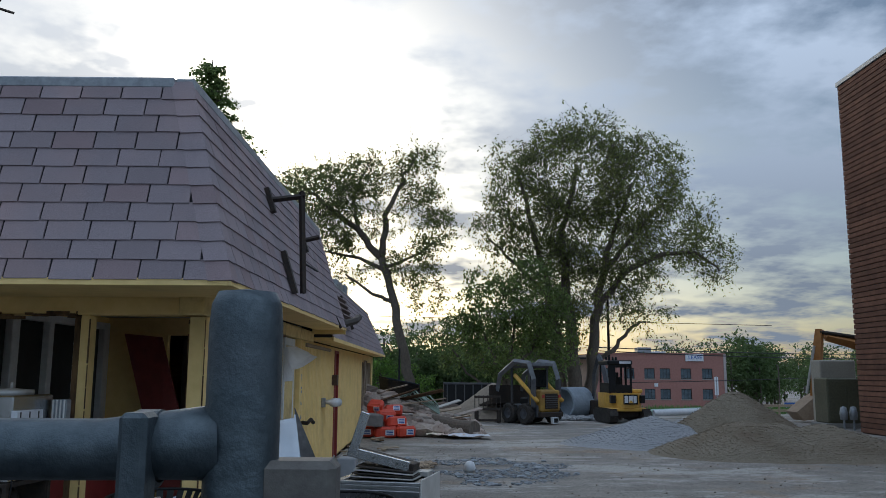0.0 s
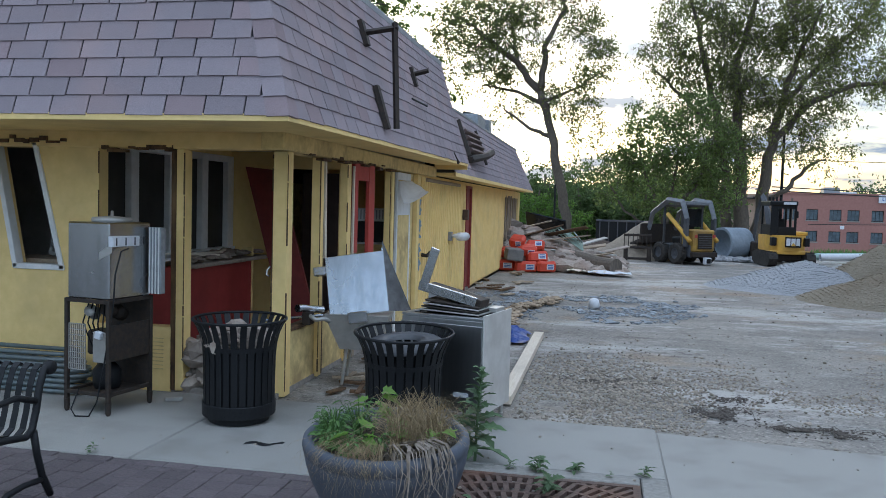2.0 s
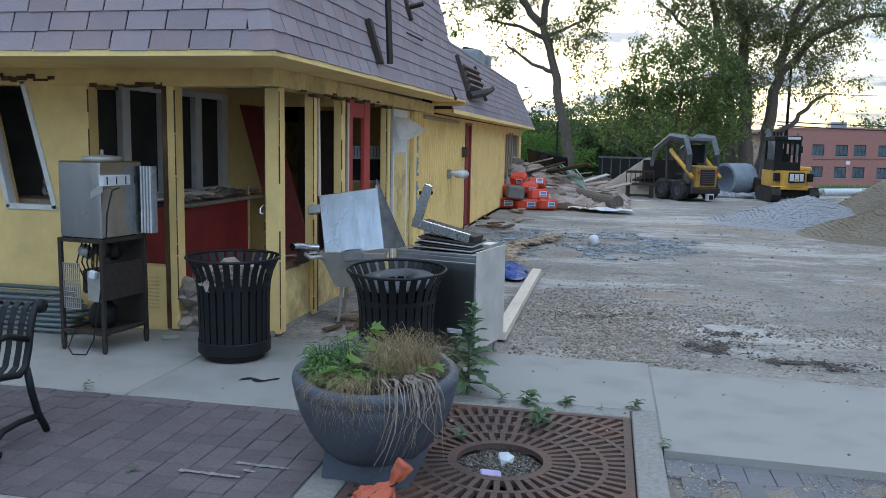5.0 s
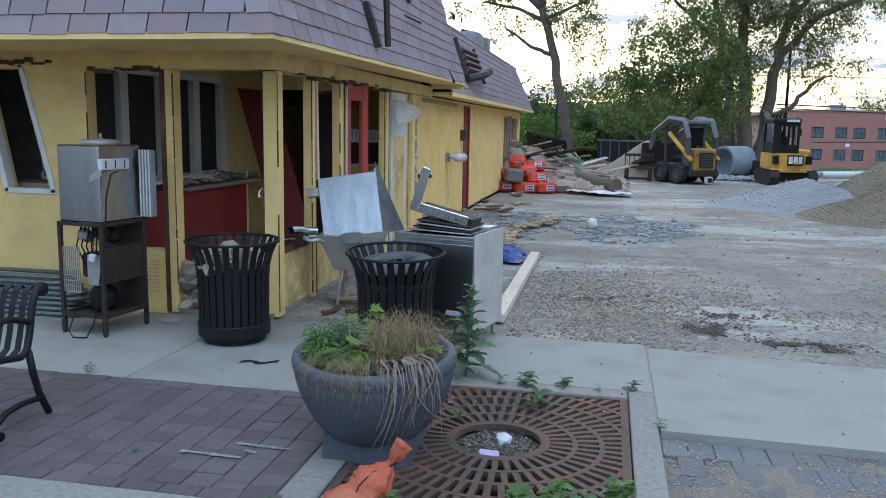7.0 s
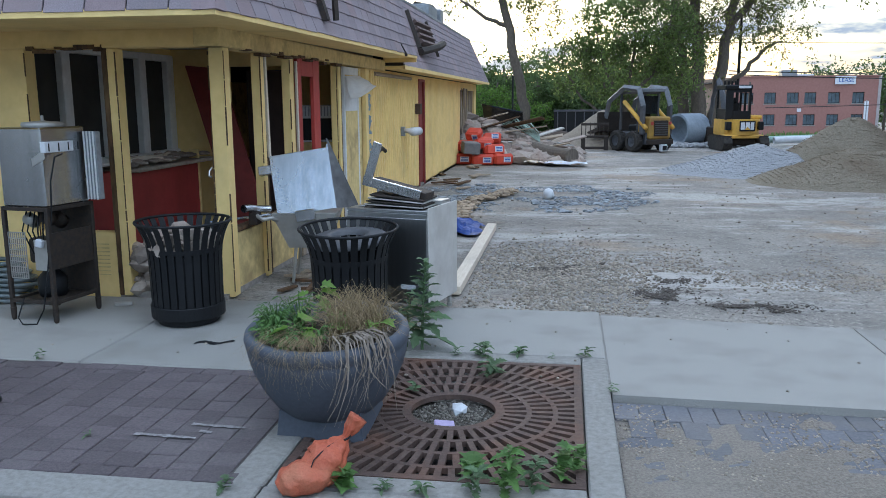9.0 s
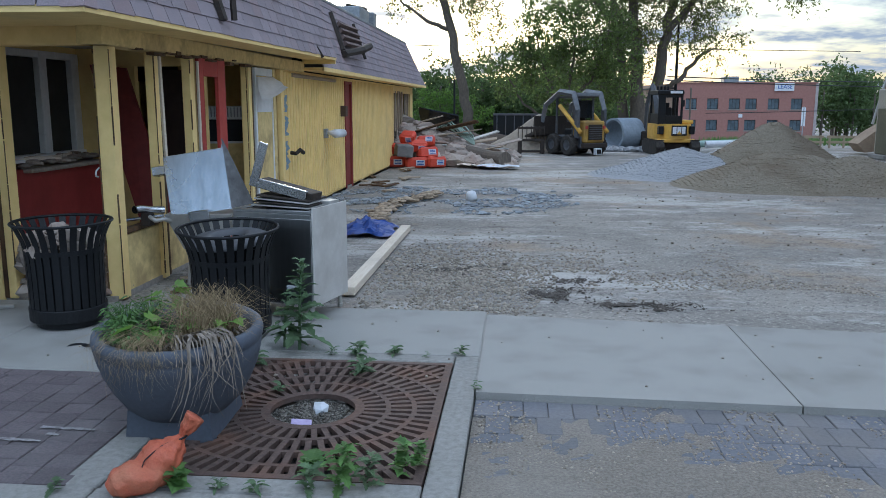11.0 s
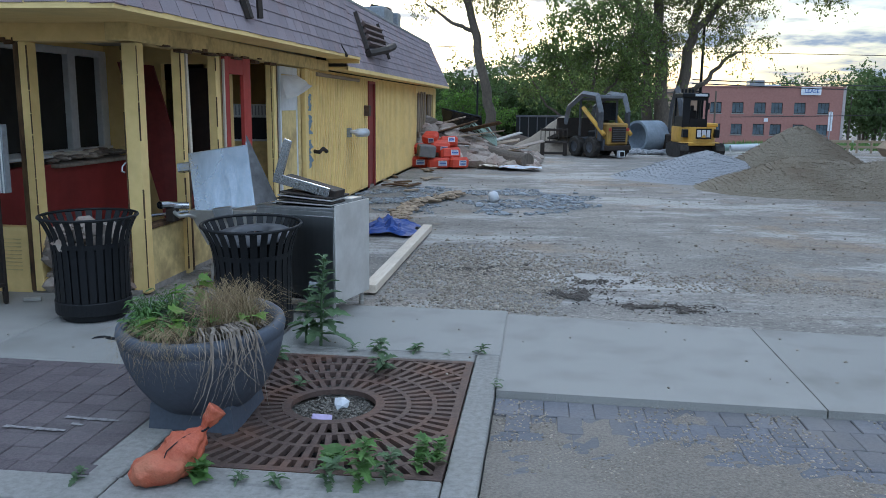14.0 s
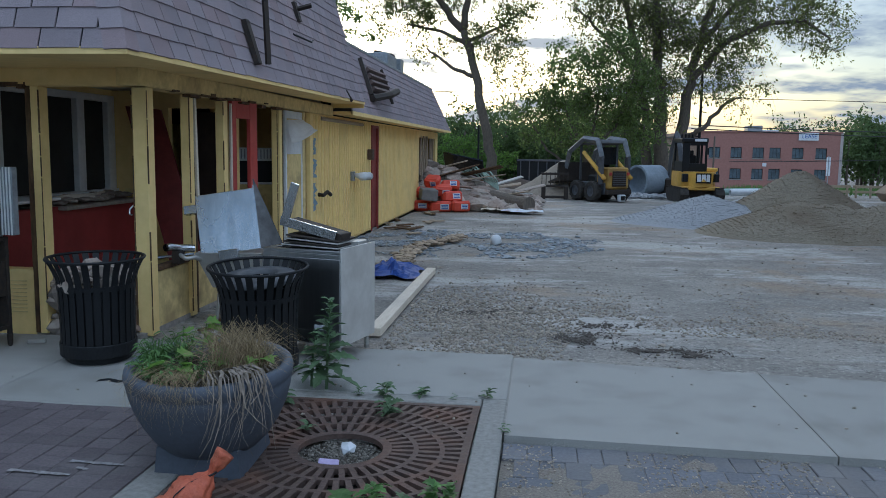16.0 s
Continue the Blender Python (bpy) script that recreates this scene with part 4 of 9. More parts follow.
# ---- things at the front ----
def trash_bin(x, y, turn, label, lid):
    t = thing("trash_bin", pose(x, y, 0, 3.0 if lid else 0.5, 0, turn), label, "trash bin", "black slatted bins")
    prof = [(0.262, 0.10), (0.264, 0.30), (0.268, 0.50), (0.277, 0.60), (0.297, 0.68), (0.323, 0.74), (0.349, 0.785)]
    w, th = 0.024, 0.006
    g = Mesh()
    vs, fs = [], []
    for r, z in prof:
        for a, b in ((-w, 0), (w, 0), (w, th), (-w, th)):
            vs.append((r + b, a, z))
    for i in range(len(prof) - 1):
        for k in range(4):
            q = (k + 1) % 4
            fs.append((i * 4 + k, i * 4 + q, (i + 1) * 4 + q, (i + 1) * 4 + k))
    g.add(vs, fs)
    n = 28
    first = g.object("slat", BLACK, t)
    for k in range(1, n):
        piece("slat", first.data, pose(0, 0, 0, 0, 0, 360 * k / n), t)
    ringpath = lambda r, z: [(r * math.cos(a), r * math.sin(a), z) for a in [2 * math.pi * k / 48 for k in range(49)]]
    Mesh().tube(ringpath(0.353, 0.79), 0.011, 8, False).object("rim", BLACK, t, True)
    Mesh().lathe([(0.272, 0.565), (0.281, 0.565), (0.285, 0.60), (0.276, 0.60), (0.272, 0.565)], 48).object("band", BLACK, t)
    Mesh().lathe([(0.25, 0.055), (0.275, 0.055), (0.278, 0.06), (0.280, 0.15), (0.277, 0.155), (0.265, 0.155)], 48).object("base_band", BLACK, t)
    Mesh().lathe([(0.0, 0.0), (0.22, 0.0), (0.235, 0.01), (0.235, 0.07), (0.0, 0.07)], 40).object("foot", BLACK, t)
    ln = 0.56 if not lid else 0.58
    Mesh().lathe([(0.0, 0.08), (0.235, 0.08), (0.246, 0.3), (0.262, ln - 0.01), (0.268, ln), (0.255, ln), (0.24, 0.3), (0.23, 0.1), (0.0, 0.1)], 40).object("liner", BLACK, t, label="matt black plastic liner")
    if lid:
        m = pose(0, 0, 0.715, 3, -3, 0)
        Mesh().lathe([(0.115, -0.01), (0.125, 0.022), (0.16, 0.03), (0.265, 0.012), (0.300, -0.012), (0.295, -0.02), (0.26, 0.0), (0.13, 0.015), (0.115, -0.01)], 48, m).object(
            "lid", mat("worn_black_lid", (0.07, 0.072, 0.078), (0.055, 0.056, 0.06), rough=0.5, scale=20, bump=0.05, stain=(0.14, 0.14, 0.14)), t, True, "scuffed dark grey lid with a round hole")
    else:
        rng = random.Random(2)
        g = Mesh()
        for k in range(46):
            r, a = 0.22 * math.sqrt(rng.random()), rng.uniform(0, 6.3)
            g.rock((x + r * math.cos(a), y + r * math.sin(a), 0.55 + 0.10 * rng.random() + 0.08 * (1 - r / 0.24)), rng.uniform(0.06, 0.13), rng, 0.8)
        tagged(g.object("bin_rubble", RUBBLE), "broken masonry heaped in the open bin", "rubble", kind="stuff")


trash_bin(-2.44, 4.76, 4, "black steel slatted bin filled with rubble", False)
trash_bin(-1.09, 4.60, 9, "black steel slatted bin with a loose round lid", True)


def leaf(mesh, p, direction, size, rng, kind="maple", droop=0.3):
    """One leaf as a small bent blade."""
    d = Vector(direction).normalized()
    side = d.cross(Vector((0, 0, 1)))
    side = side.normalized() if side.length > 0.05 else Vector((1, 0, 0))
    n = side.cross(d).normalized()
    tilt = rng.uniform(-0.5, 0.5)
    side, n = side * math.cos(tilt) + n * math.sin(tilt), n * math.cos(tilt) - side * math.sin(tilt)
    if kind == "maple":
        out = [(0, 0), (0.30, -0.1), (0.55, 0.12), (0.36, 0.25), (0.62, 0.52), (0.33, 0.52), (0.18, 0.75), (0, 1.0), (-0.18, 0.75), (-0.33, 0.52), (-0.62, 0.52), (-0.36, 0.25), (-0.55, 0.12), (-0.30, -0.1)]
    elif kind == "thistle":
        out = [(0, 0), (0.07, 0.1), (0.2, 0.16), (0.11, 0.27), (0.24, 0.38), (0.13, 0.47), (0.22, 0.6), (0.1, 0.68), (0.13, 0.8), (0, 1.0), (-0.13, 0.8), (-0.1, 0.68), (-0.22, 0.6), (-0.13, 0.47), (-0.24, 0.38), (-0.11, 0.27), (-0.2, 0.16), (-0.07, 0.1)]
    else:
        out = [(0, 0), (0.13, 0.2), (0.17, 0.45), (0.12, 0.75), (0, 1.0), (-0.12, 0.75), (-0.17, 0.45), (-0.13, 0.2)]
    vs = []
    for a, b in out:
        vs.append(Vector(p) + side * (a * size) + d * (b * size) + n * (abs(a) * 0.25 * size) - Vector((0, 0, droop * b * b * size)))
    k = len(out)
    mid = Vector(p) + d * (0.45 * size) - Vector((0, 0, droop * 0.2 * size))
    mesh.add(vs + [mid], [(i, (i + 1) % k, k) for i in range(k)])


def blade(mesh, pts, width, rng, flat=None):
    """A thin ribbon along points."""
    pts = [Vector(q) for q in pts]
    s = Vector((rng.uniform(-1, 1), rng.uniform(-1, 1), rng.uniform(-0.4, 0.4))).normalized() if flat is None else Vector(flat)
    vs, fs = [], []
    for i, q in enumerate(pts):
        w = width * (1 - 0.85 * i / (len(pts) - 1))
        vs += [q - s * w, q + s * w]
    for i in range(len(pts) - 1):
        fs.append((2 * i, 2 * i + 1, 2 * i + 3, 2 * i + 2))
    mesh.add(vs, fs)


PLANTER_POSE = pose(-0.755, 2.93, 0.0, 4, 0, 0)      # it leans a little to the street


def planter():
    t = thing("planter", PLANTER_POSE, "dark slate-grey round plastic planter on a square foot", "planter")
    prof = [(0.0, 0.09), (0.21, 0.09), (0.25, 0.11), (0.305, 0.165), (0.355, 0.245), (0.395, 0.335), (0.416, 0.41), (0.424, 0.455), (0.421, 0.463), (0.428, 0.475), (0.434, 0.505), (0.428, 0.532), (0.412, 0.545), (0.388, 0.543), (0.376, 0.528), (0.368, 0.46), (0.0, 0.455)]
    Mesh().lathe([(r * 0.985, z) for r, z in prof], 72).object("bowl", PLANTER, t, True)
    foot = Mesh()
    foot.add([(sx * a, sy * a, z) for a, z in ((0.228, 0.0), (0.222, 0.05), (0.212, 0.15)) for sx, sy in ((-1, -1), (1, -1), (1, 1), (-1, 1))],
             [(3, 2, 1, 0), (8, 9, 10, 11)] + [(4 * r + k, 4 * r + (k + 1) % 4, 4 * r + 4 + (k + 1) % 4, 4 * r + 4 + k) for r in range(2) for k in range(4)])
    foot.object("foot", PLANTER, t)
    rng = random.Random(11)
    s = Mesh()
    seg, rings = 30, 7
    vs = [(0, 0, 0.50)]
    for r in range(1, rings + 1):
        for k in range(seg):
            a, rr = 2 * math.pi * k / seg, 0.374 * r / rings
            vs.append((rr * math.cos(a), rr * math.sin(a), 0.49 + 0.035 * noise.noise((rr * 9 * math.cos(a), rr * 9 * math.sin(a), 5))))
    fs = [(0, 1 + k, 1 + (k + 1) % seg) for k in range(seg)]
    for r in range(rings - 1):
        fs += [(1 + r * seg + k, 1 + (r + 1) * seg + k, 1 + (r + 1) * seg + (k + 1) % seg, 1 + r * seg + (k + 1) % seg) for k in range(seg)]
    s.add(vs, fs)
    s.object("soil", SOIL, t, True, "dark dry potting soil")
    cx, cy = -0.72, 2.79
    # leafy seedlings and bushy weeds
    young, bush = "young maple seedling with bright green leaves", "bushy fine-leaved green weed in the planter"
    for dx, dy, h, n, size, mt, label in ((-0.10, 0.10, 0.20, 9, 0.10, LEAF_BRIGHT, young), (0.02, -0.06, 0.17, 8, 0.11, LEAF_BRIGHT, young), (-0.09, -0.22, 0.12, 7, 0.10, LEAF_BRIGHT, young), (0.27, -0.02, 0.11, 6, 0.085, LEAF_BRIGHT, young),
                                          (-0.27, -0.04, 0.16, 110, 0.042, LEAF, bush), (-0.24, -0.17, 0.13, 100, 0.042, LEAF, bush), (-0.16, 0.04, 0.17, 90, 0.045, LEAF, bush), (-0.13, -0.25, 0.10, 70, 0.04, LEAF, bush), (-0.02, -0.18, 0.11, 60, 0.04, LEAF, bush), (-0.30, 0.08, 0.13, 60, 0.04, LEAF_DARK, bush)):
        p = thing("seedling", PLANTER_POSE @ pose(dx, dy, 0.49), label, "plant", "plants in the planter")
        st = Mesh(); lf = Mesh()
        for k in range(n):
            a = rng.uniform(0, 6.3)
            zz = h * (0.35 + 0.75 * rng.random())
            wide = 0.05 if n < 20 else 0.09 * math.sqrt(rng.random())
            tip = Vector((math.cos(a) * wide, math.sin(a) * wide, zz)) * rng.uniform(0.7, 1.15)
            st.tube([(0, 0, -0.01), tip * 0.5 + Vector((0, 0, 0.01)), tip], 0.0018, 4)
            leaf(lf, tip, (math.cos(a), math.sin(a), rng.uniform(-0.3, 0.3)), size * rng.uniform(0.6, 1.15), rng, "maple" if n < 20 else "oval")
        st.object("stem", LEAF, p)
        lf.object("leaves", mt, p)
    # dry grass: a tuft standing up and long blades over the rim
    g = Mesh()
    for k in range(900):
        a0, r0 = rng.uniform(0, 6.3), 0.15 * math.sqrt(rng.random())
        bx, by = cx + 0.15 + r0 * math.cos(a0), cy + 0.02 + r0 * math.sin(a0)
        a = rng.gauss(-1.3, 1.6)
        L = rng.uniform(0.08, 0.30)
        out = rng.uniform(0.04, 0.22)
        d = Vector((math.cos(a), math.sin(a), 0))
        p0 = Vector((bx, by, 0.49))
        g_pts = [p0, p0 + d * out * 0.3 + Vector((0, 0, L * 0.6)), p0 + d * out * 0.8 + Vector((0, 0, L * 0.85)), p0 + d * out * 1.4 + Vector((0, 0, L * 0.6))]
        blade(g, g_pts, 0.0022, rng)
    for k in range(210):
        a = rng.gauss(-1.75, 0.36)
        d = Vector((math.cos(a), math.sin(a), 0))
        p0 = Vector((cx, cy, 0.50)) + d * rng.uniform(0.05, 0.3)
        edge = Vector((cx, cy, 0.555 + rng.uniform(0, 0.03))) + d * 0.39
        drop = rng.uniform(0.03, 0.10 + 0.16 * rng.random())
        j = Vector((rng.gauss(0, 0.07), rng.uniform(-0.05, 0.0), 0))
        rr = 0.43 - 0.25 * max(0, drop - 0.12)
        end = Vector((cx, cy, 0.54 - drop)) + d * rr + j
        wv = [Vector((rng.gauss(0, 0.016), rng.gauss(0, 0.008), rng.gauss(0, 0.01))) for q in range(3)]
        blade(g, [p0, (p0 + edge) / 2 + Vector((0, 0, 0.05)), edge, edge.lerp(end, 0.35) + d * 0.02 + wv[0], edge.lerp(end, 0.7) + d * 0.015 + wv[1], end + wv[2]], 0.0012, rng)
    dg_ob = g.object("dry_grass", DRY)
    dg_ob.matrix_basis = PLANTER_POSE @ Matrix.Translation((-cx, -cy, 0))
    tagged(dg_ob, "dead straw-coloured grass spilling over the planter", "grass", kind="stuff")
    h = Mesh()
    for k in range(46):
        left = k < 8
        a = rng.gauss(-1.0, 0.10) if left else rng.gauss(-0.72, 0.12)
        d = Vector((math.cos(a), math.sin(a), 0))
        side = Vector((-d.y, d.x, 0))
        p0 = Vector((cx, cy, 0.53)) + d * rng.uniform(0.12, 0.30) + side * rng.uniform(-0.06, 0.06)
        edge = Vector((cx, cy, 0.575 + rng.uniform(0, 0.02))) + d * 0.41
        drop = rng.uniform(0.25, 0.42) if left else rng.uniform(0.12, 0.44)
        sway = rng.uniform(-0.24, 0.0) if left else rng.uniform(-0.13, 0.12)
        bend = rng.uniform(0.006, 0.035)
        pts = [p0, p0.lerp(edge, 0.6) + Vector((0, 0, 0.03)), edge]
        for q in (0.25, 0.5, 0.75, 1.0):
            out = 0.442 - 0.10 * max(0, drop * q - 0.14)
            curl = bend * math.sin(q * rng.uniform(4, 8) + k) * q
            pts.append(Vector((cx, cy, 0.57 - drop * q)) + d * (out + abs(curl) * 0.6) + side * (sway * q * q + curl))
        tw = rng.uniform(0.2, 1.2)
        blade(h, pts, rng.uniform(0.003, 0.009), rng, (side.x * tw + d.x * 0.5 * rng.uniform(-1, 1), side.y * tw, rng.uniform(-0.4, 0.4)))
    for k in range(60):
        a, r = rng.uniform(-1.6, 0.3), rng.uniform(0.1, 0.34)
        p0 = Vector((cx + r * math.cos(a), cy + r * math.sin(a), 0.50))
        d = Vector((rng.uniform(-1, 1), rng.uniform(-1, 0.4), 0)) * 0.08
        blade(h, [p0, p0 + d * 0.5 + Vector((0, 0, rng.uniform(0.02, 0.06))), p0 + d + Vector((0, 0, 0.015))], rng.uniform(0.003, 0.012), rng)
    dl_ob = h.object("dry_leaves", HUSK)
    dl_ob.matrix_basis = PLANTER_POSE @ Matrix.Translation((-cx, -cy, 0))
    tagged(dl_ob, "long grey withered leaves hanging from the planter", "dead leaves", kind="stuff")


planter()


def soft_bag(path, radii, rng_seed, seg=44, wrinkle=0.24, squash=1.0, pleats=0.0):
    """A soft sack along a path: uneven, flattened where it lies, pleated towards a tie."""
    m = Mesh()
    pts, rad = [], []
    for i in range(len(path) - 1):
        for s in range(7):
            f = s / 7
            pts.append(Vector(path[i]).lerp(Vector(path[i + 1]), f))
            e = f * f * (3 - 2 * f)
            rad.append(radii[i] * (1 - e) + radii[i + 1] * e)
    pts.append(Vector(path[-1])); rad.append(radii[-1])
    m.tube(pts, rad, seg)
    out = []
    for v in m.v:
        p = Vector(v)
        i = min(range(len(pts)), key=lambda q: (pts[q] - p).length)
        c, f = pts[i], i / (len(pts) - 1)
        d = p - c
        a = math.atan2(d.z, d.x - d.y)
        k = 1 + wrinkle * noise.noise(p * 11 + Vector((rng_seed, 0, 0))) + 0.5 * wrinkle * abs(noise.noise(p * 30)) - 0.2 * wrinkle
        k += pleats * f * math.sin(11 * a + 2 * noise.noise(p * 8) * 3)
        q = c + Vector((d.x, d.y, d.z * squash)) * k
        q.z = max(q.z, 0.004)
        out.append(tuple(q))
    m.v = out
    return m


def sandbag():
    t = thing("sandbag", pose(0.06, 0.01, 0), "orange woven sandbag tied at the neck, against the planter", "sandbag")
    soft_bag([(-0.81, 2.08, 0.03), (-0.77, 2.10, 0.05), (-0.71, 2.13, 0.065), (-0.65, 2.17, 0.07), (-0.60, 2.20, 0.06)], [0.045, 0.085, 0.10, 0.095, 0.05], 1, squash=0.74, wrinkle=0.18).object("body", ORANGE_BAG, t, True)
    soft_bag([(-0.72, 2.15, 0.06), (-0.66, 2.19, 0.09), (-0.615, 2.225, 0.13), (-0.585, 2.25, 0.165), (-0.56, 2.27, 0.20)], [0.06, 0.09, 0.088, 0.055, 0.018], 4, wrinkle=0.2, pleats=0.13).object("upper_body", ORANGE_BAG, t, True)
    soft_bag([(-0.505, 2.305, 0.285), (-0.53, 2.29, 0.248), (-0.56, 2.27, 0.198)], [0.042, 0.034, 0.016], 7, wrinkle=0.3, pleats=0.25).object("neck", ORANGE_BAG, t, True)
    Mesh().tube([(-0.56 + 0.024 * math.cos(a), 2.27 + 0.024 * math.sin(a), 0.195 + 0.01 * math.cos(a)) for a in [k * 0.7 for k in range(10)]], 0.005, 6).object("tie", BLACK, t)
    Mesh().tube([(-0.575, 2.24, 0.20), (-0.62, 2.17, 0.19), (-0.66, 2.11, 0.155), (-0.675, 2.08, 0.10), (-0.67, 2.07, 0.03)], 0.003, 5).object("cord", BLACK, t)


sandbag()


def weed(x, y, h, n, size, kind, rng, label, name="weed", material=LEAF_DARK):
    p = thing(name, pose(x, y, 0.0), label, "weed", "weeds in the paving")
    lf = Mesh()
    if h > 0.3:
        st = Mesh().tube([(0, 0, -0.05), (0.01, 0, h * 0.5), (0.03, 0.01, h)], [0.012, 0.009, 0.004], 6)
        st.object("stem", LEAF_DARK, p)
    for k in range(n):
        a = k * 2.4 + rng.uniform(-0.3, 0.3)
        f = (k + 0.5) / n
        z = h * (0.12 + 0.88 * f) if h > 0.3 else h * f
        up = 0.25 + 0.9 * f if h > 0.3 else rng.uniform(0.15, 1.0)
        s = size * ((1.15 - 0.75 * f) if h > 0.3 else rng.uniform(0.6, 1.1))
        leaf(lf, (0.025 * f, 0.008 * f, z), (math.cos(a), math.sin(a), up), s, rng, kind, 0.45)
    lf.object("leaves", material, p)


def weeds():
    rng = random.Random(21)
    weed(-0.50, 4.25, 0.62, 34, 0.24, "thistle", rng, "tall thistle with jagged leaves growing beside the bin", "thistle")
    weed(-0.62, 4.30, 0.36, 18, 0.17, "thistle", rng, "tall thistle with jagged leaves growing beside the bin", "thistle")
    for x, y, h, n, s, k in ((-0.08, 4.13, 0.09, 16, 0.11, "thistle"), (0.16, 4.20, 0.05, 22, 0.08, "oval"), (0.60, 4.22, 0.06, 16, 0.075, "oval"), (0.01, 3.76, 0.08, 16, 0.13, "thistle"),
                             (0.74, 3.57, 0.05, 10, 0.05, "oval"), (0.22, 2.25, 0.20, 30, 0.12, "thistle"), (0.08, 2.22, 0.10, 18, 0.09, "thistle"), (0.33, 2.28, 0.14, 20, 0.10, "thistle"), (0.46, 2.40, 0.16, 18, 0.075, "maple"), (0.53, 2.50, 0.12, 12, 0.07, "maple"), (0.04, 2.40, 0.06, 8, 0.11, "maple"),
                             (-0.41, 3.42, 0.04, 10, 0.08, "oval"), (-3.0, 3.69, 0.06, 10, 0.06, "oval"), (-0.50, 2.17, 0.10, 12, 0.09, "maple"), (-0.32, 2.18, 0.05, 14, 0.06, "oval"), (-0.15, 2.17, 0.05, 14, 0.07, "oval"),
                             (-1.02, 2.10, 0.05, 10, 0.07, "thistle"), (-0.26, 4.14, 0.05, 14, 0.06, "oval"), (-0.70, 3.9, 0.08, 14, 0.10, "thistle"), (-1.95, 2.55, 0.03, 8, 0.04, "oval"), (0.38, 4.15, 0.03, 10, 0.04, "oval"), (-4.4, 3.67, 0.06, 10, 0.06, "oval")):
        weed(x, y, h, n, s, k, rng, "small green weed growing from a paving joint", material=LEAF if k == "maple" or n > 22 else LEAF_DARK)


weeds()


def cabinet():
    """Stainless fryer cabinet with its lid parts piled on top."""
    t = thing("fryer_cabinet", pose(-0.83, 5.30, 0, 0, 0, -14), "dented stainless steel fryer cabinet on short legs", "kitchen equipment")
    w, d = 0.35, 0.29
    Mesh().box(-w, w - 0.012, -d, d, 0.13, 0.84, c=0.008).object("body", STEEL, t)
    Mesh().box(w - 0.011, w, -d - 0.004, d, 0.12, 0.885, c=0.003).object("side_panel", mat("pale_panel", (0.56, 0.54, 0.50), (0.48, 0.46, 0.42), rough=0.55, metal=0.15, scale=8, bump=0.04, stain=(0.36, 0.33, 0.29), stain_amount=0.5, stain_scale=2.5), t, label="plain pale steel side panel")
    Mesh().box(-w, w - 0.012, -d - 0.012, -d - 0.001, 0.24, 0.80, c=0.004).object("door", STEEL, t)
    top = Mesh()
    top.box(-w, w - 0.012, -d, -d + 0.05, 0.842, 0.862, c=0.004).box(-w, w - 0.012, d - 0.05, d, 0.842, 0.862, c=0.004)
    top.box(-w, -w + 0.06, -d + 0.05, d - 0.05, 0.842, 0.862, c=0.004).box(w - 0.07, w - 0.012, -d + 0.05, d - 0.05, 0.842, 0.862, c=0.004)
    top.object("top_rim", STEEL, t)
    Mesh().box(w - 0.20, w - 0.05, d - 0.2, d - 0.03, 0.862, 0.90, c=0.004).object("flue", STEEL_DULL, t)
    leg = Mesh().lathe([(0.02, 0.0), (0.024, 0.03), (0.018, 0.035), (0.018, 0.14)], 12).object("leg", STEEL_DULL, t)
    leg.matrix_basis = pose(-w + 0.05, -d + 0.05, 0)
    for a, b in ((w - 0.05, -d + 0.05), (-w + 0.05, d - 0.05), (w - 0.05, d - 0.05)):
        piece("leg", leg.data, pose(a, b, 0), t)
    Mesh().box(0.12, 0.24, -d - 0.016, -d - 0.012, 0.25, 0.285).object("rating_plate", WHITE_PLASTIC, t, label="small white rating plate")
    Mesh().box(-w + 0.06, w - 0.07, -d + 0.05, d - 0.05, 0.80, 0.846).object("well", BLACK_RUSTY, t, label="black open fry well")
    # loose lid: channel with rivets, raised on a stack
    k = thing("steel_channel", pose(-0.93, 5.28, 0.865, 0, 0, -14), "riveted stainless steel bracket piled on the cabinet", "steel part")
    m = pose(0.03, -0.06, 0.15, 0, 12, 0)
    Mesh().box(-0.24, 0.27, -0.015, 0.015, -0.04, 0.035, m, c=0.004).object("channel", STEEL, k)
    # flange coloured near black, so its steel looks turned from the bright sky
    Mesh().box(-0.2, 0.3, 0.016, 0.20, -0.04, 0.02, m, c=0.004).object("flange", BLACK_RUSTY, k)
    Mesh().box(-0.036, 0.036, -0.012, 0.012, 0.0, 0.345, pose(-0.17, -0.07, 0.17, 0, 18, 0), c=0.004).object("upright", STEEL, k)
    for x in (-0.17, -0.02, 0.17):
        Mesh().lathe([(0.0, -0.006), (0.013, -0.006), (0.016, 0.0), (0.0, 0.0)], 14, m @ pose(x, -0.015, 0.0, 90, 0, 0)).object("rivet", STEEL_DULL, k)
    s = thing("fry_pan_stack", pose(-0.84, 5.31, 0.865, 0, 0, -14), "dark stacked steel trays under the bracket", "steel part")
    for i in range(4):
        Mesh().box(-0.25 + 0.01 * i, 0.26 - 0.01 * i, -0.17, 0.2, 0.022 * i, 0.022 * i + 0.012, pose(0, 0, 0, 0, 1.5 + i * 1.2, i * 2), c=0.003).object("tray", BLACK_RUSTY if i % 2 else STEEL_DULL, s)


cabinet()


